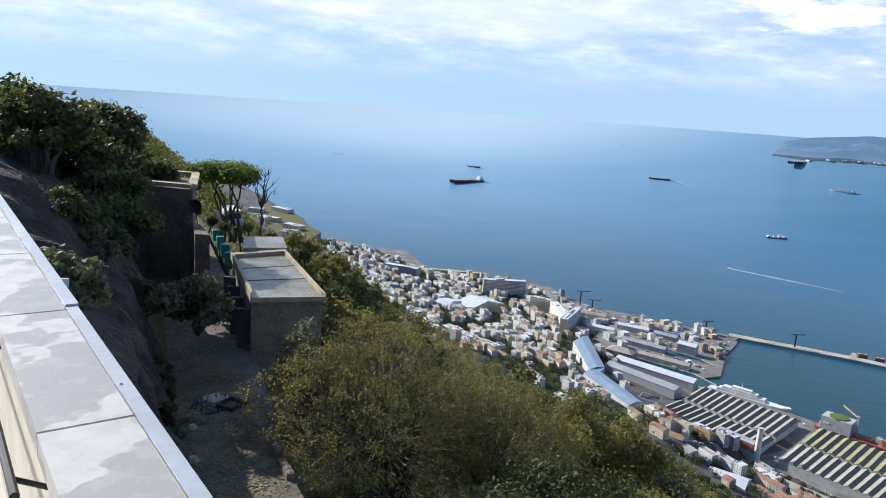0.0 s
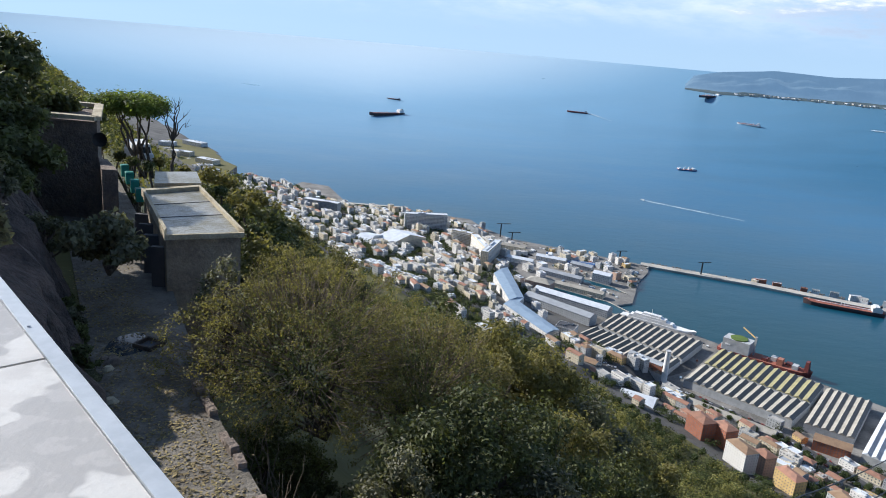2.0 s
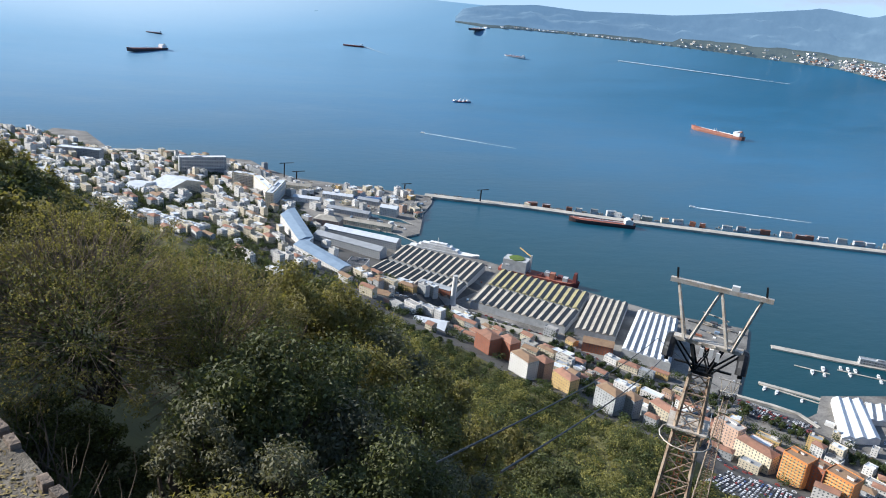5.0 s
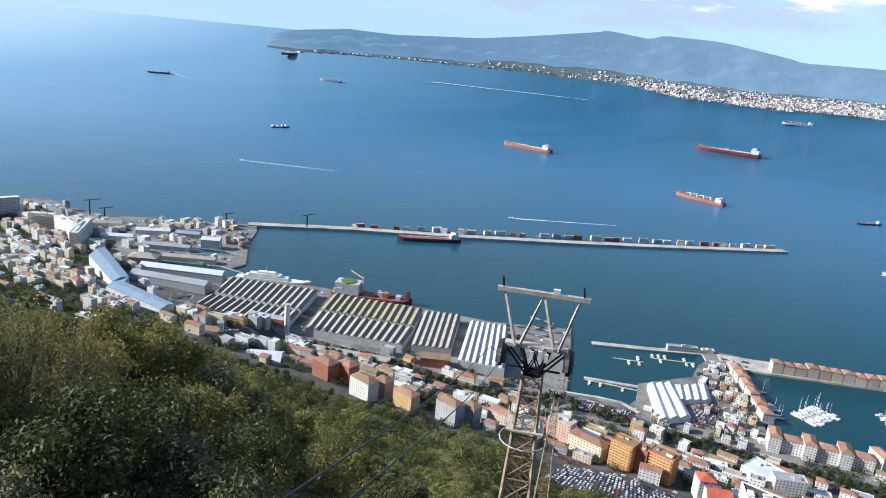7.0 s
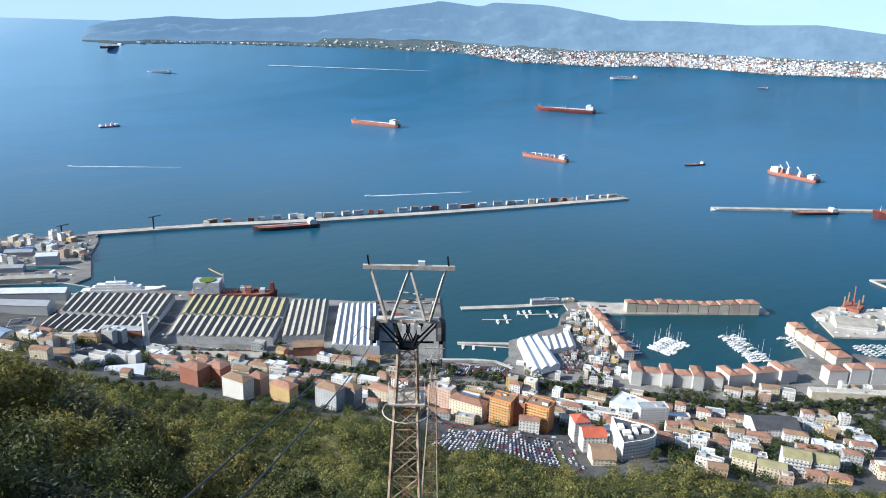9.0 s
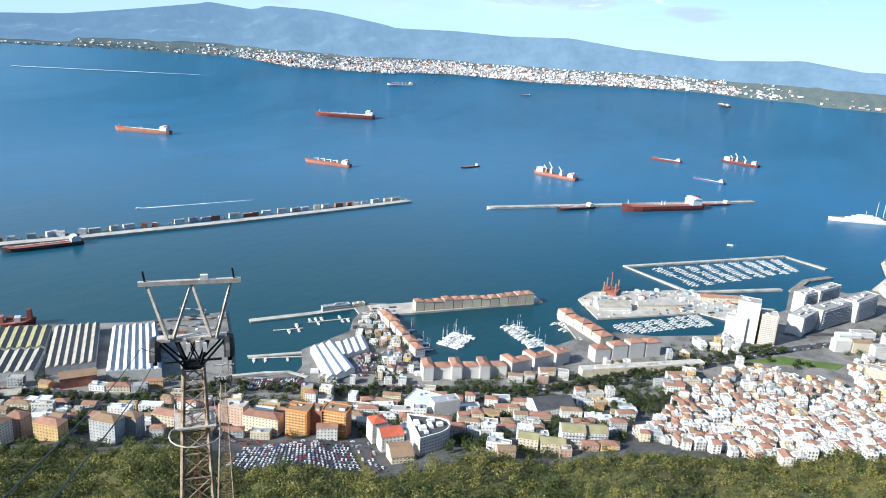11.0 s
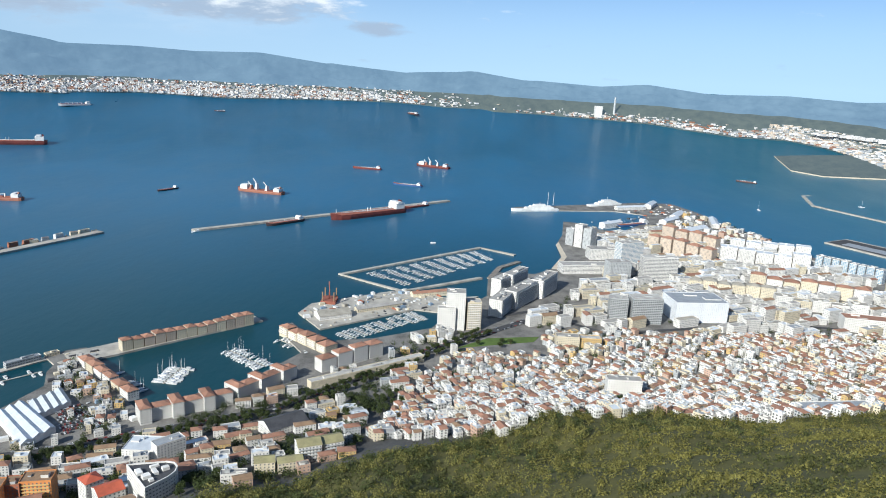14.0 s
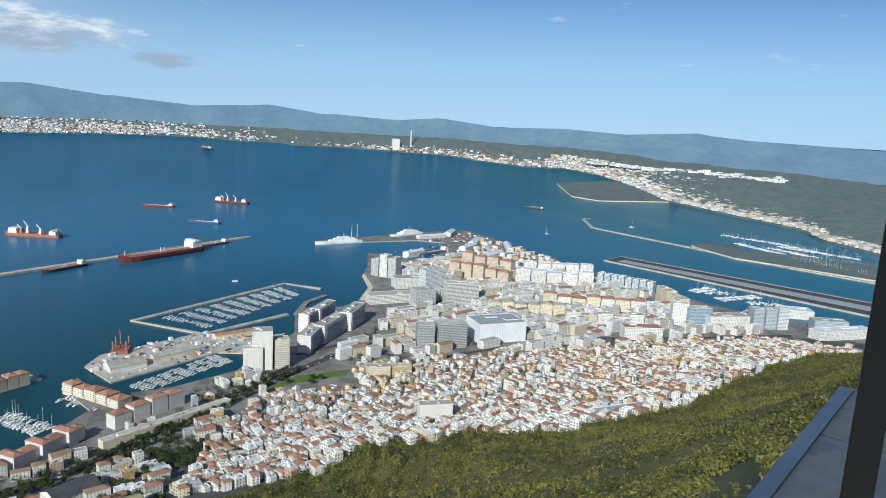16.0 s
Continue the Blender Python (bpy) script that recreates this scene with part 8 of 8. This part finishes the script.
# wall tones of the towns across the bay, dulled in colour for haze
FARWHITE = material("far_white_walls", (0.68, 0.665, 0.645), (0.54, 0.53, 0.52), 0.9, 0.02, 0.2, island=0.35)
FARCREAM = material("far_cream_walls", (0.50, 0.45, 0.38), (0.40, 0.36, 0.31), 0.9, 0.02, 0.2, island=0.35)
FARGREY = material("far_grey_walls", (0.32, 0.34, 0.36), (0.24, 0.26, 0.28), 0.9, 0.02, 0.2, island=0.35)
BROWNFIELD = material("brown_waste_ground", (0.16, 0.13, 0.07), (0.09, 0.08, 0.045), 0.95, 0.02, 0.2)


def far_shore():
    vs, fs, mi = [], [], []
    azs = [COAST_AZ[0] - 0.02 + i * 0.5 for i in range(int((148 - COAST_AZ[0]) / 0.5))]
    K = 22
    for az in azs:
        R0 = float(np.interp(az, COAST_AZ, COAST_R))
        el = float(np.interp(az, RIDGE_AZ, RIDGE_EL))
        Rr = max(R0 + 1500, 12500)
        low = min(1.0, max(0.0, (az - 84) / 25))
        flat = R0 + ((1500 + 900 * low) if az > 46 else 60 + max(0, az - 30) * 85)
        ridge = EYE[2] + Rr * math.tan(radians(el))
        dx, dy = math.sin(radians(az)), math.cos(radians(az))
        for j in range(K):
            f = j / (K - 1)
            if j == 0:
                R, z = R0, -3.0
            elif j == 1:
                R, z = R0 + 5, 4.0
            elif j == 2:
                R, z = flat, 12.0 + (70.0 if az > 40 else 0.0)
            else:
                u = (j - 2) / (K - 3)
                R = flat + (Rr - flat) * u
                fold = noise.fractal((az * 0.6, u * 3.5, 2.0), 0.75, 2.0, 5)
                base = 12.0 + (70.0 if az > 40 else 0.0)
                z = base + (ridge - base) * (u ** 1.25) * (1 + 1.1 * fold * (1 - u))
                if u == 1:
                    z = ridge
            vs.append(far(dx * R, dy * R, z)[0])
    for i in range(len(azs) - 1):
        for j in range(K - 1):
            fs.append((i * K + j, (i + 1) * K + j, (i + 1) * K + j + 1, i * K + j + 1))
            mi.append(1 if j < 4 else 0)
    me = bpy.data.meshes.new("backdrop_hills")
    me.from_pydata(vs, [], fs)
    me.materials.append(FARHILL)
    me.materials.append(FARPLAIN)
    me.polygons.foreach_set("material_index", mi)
    me.polygons.foreach_set("use_smooth", [True] * len(fs))
    me.update()
    tagged(new("backdrop_hills", me), "hills beyond the bay, blue-grey from painted haze", "hills", kind="structure")

    g = random.Random(9)
    m = Mesh()

    tone = {WHITE: FARWHITE, CREAM: FARCREAM, GREYW: FARGREY}

    def block(az, R, w, h, mat, z=8):
        mat = tone.get(mat, mat)
        R0 = float(np.interp(az, COAST_AZ, COAST_R))
        wide = (1500 + 900 * min(1.0, max(0.0, (az - 84) / 25))) if az > 46 else 300
        z = max(z, 3 + 75 * min(1.2, (R - R0) / wide)) if az > 40 else z
        x, y = R * math.sin(radians(az)), R * math.cos(radians(az))
        pos, s = far(x, y, z)
        m.box(pos, (w * s, w * s * g.uniform(0.6, 1.4), h * s), mat, g.uniform(0, 3))
    for _ in range(8500):
        az = g.triangular(47, 92, 66)
        if noise.noise((az * 0.55, 3.0, 1.0)) + g.gauss(0, 0.3) < -0.2:
            continue
        R = float(np.interp(az, COAST_AZ, COAST_R)) + abs(g.gauss(0, 850)) + 40
        block(az, R, g.uniform(10, 46), g.uniform(4, 19), g.choice((WHITE, WHITE, WHITE, WHITE, CREAM, TILE, GREYW)))
    for _ in range(650):
        az = g.triangular(92, 122, 113)
        R = float(np.interp(az, COAST_AZ, COAST_R)) + abs(g.gauss(0, 380)) + 40
        block(az, R, g.uniform(10, 42), g.uniform(5, 18), g.choice((WHITE, WHITE, CREAM, TILE, GREYW)))
    for _ in range(5200):
        az = g.uniform(113, 146)
        R = float(np.interp(az, COAST_AZ, COAST_R)) + g.random() ** 1.4 * (1500 if az < 132 else 900) + 30
        block(az, R, g.uniform(9, 34), g.uniform(4, 15), g.choice((WHITE, WHITE, CREAM, CREAM, TANWALL, GREYW)))
    for _ in range(160):
        az = g.uniform(116, 130)
        block(az, 6600 + g.gauss(0, 90) - (az - 116) * 60, g.uniform(25, 60), g.uniform(8, 16), WHITE, 60)
    for _ in range(120):
        az = g.uniform(27, 47)
        R = float(np.interp(az, COAST_AZ, COAST_R)) + abs(g.gauss(0, 160)) + 40
        block(az, R, g.uniform(20, 50), g.uniform(8, 18), g.choice((WHITE, CREAM)))
    tagged(m.make("far_town"), "pale houses of the towns across the bay", "houses", kind="stuff")
    for p, w, h, name, label in (((7922, -1531), 75, 120, "power_station", "tall white power station boiler house"), ((8190, -1758), 22, 215, "chimney", "tall slender power station chimney")):
        pos, s = far(p[0], p[1], 0)
        t = thing(name, label, "building", at=pos)
        m = Mesh()
        if h > 200:
            m.tube((0, 0, 0), (0, 0, h * s), w * s * 0.6, w * s * 0.4, GREYW, 10)
        else:
            m.box((0, 0, 0), (w * s, w * s, h * s), WHITE)
        m.make("body", t)
    m = Mesh()
    m.prism([(2251, -1521), (2290, -1613), (2202, -1679), (2073, -1584), (2106, -1534)], -4, 4.2, SAND, BROWNFIELD)
    tagged(m.make("field"), "brown waste ground behind the far mole", "land", kind="structure")
    # port reclamation in front of the far towns
    for i, poly in enumerate(([(4499, -1967), (3736, -1731), (3552, -1806), (3589, -2255), (4035, -2710), (4840, -2719), (4741, -2396)],
                 [(2225, -1508), (2018, -1530), (1681, -1781), (1544, -1913), (1918, -2019), (2053, -1823), (2167, -1639), (2295, -1601)])):
        m = Mesh()
        n = len(poly)
        lo, hi = [far(*p, -4)[0] for p in poly], [far(*p, 5)[0] for p in poly]
        m.solid(lo + hi, [(j, (j + 1) % n, n + (j + 1) % n, n + j) for j in range(n)], SAND)
        m.face(hi, FARPLAIN)
        tagged(m.make("spit"), "flat reclaimed land with sandy edges", "land", kind="structure")


far_shore()
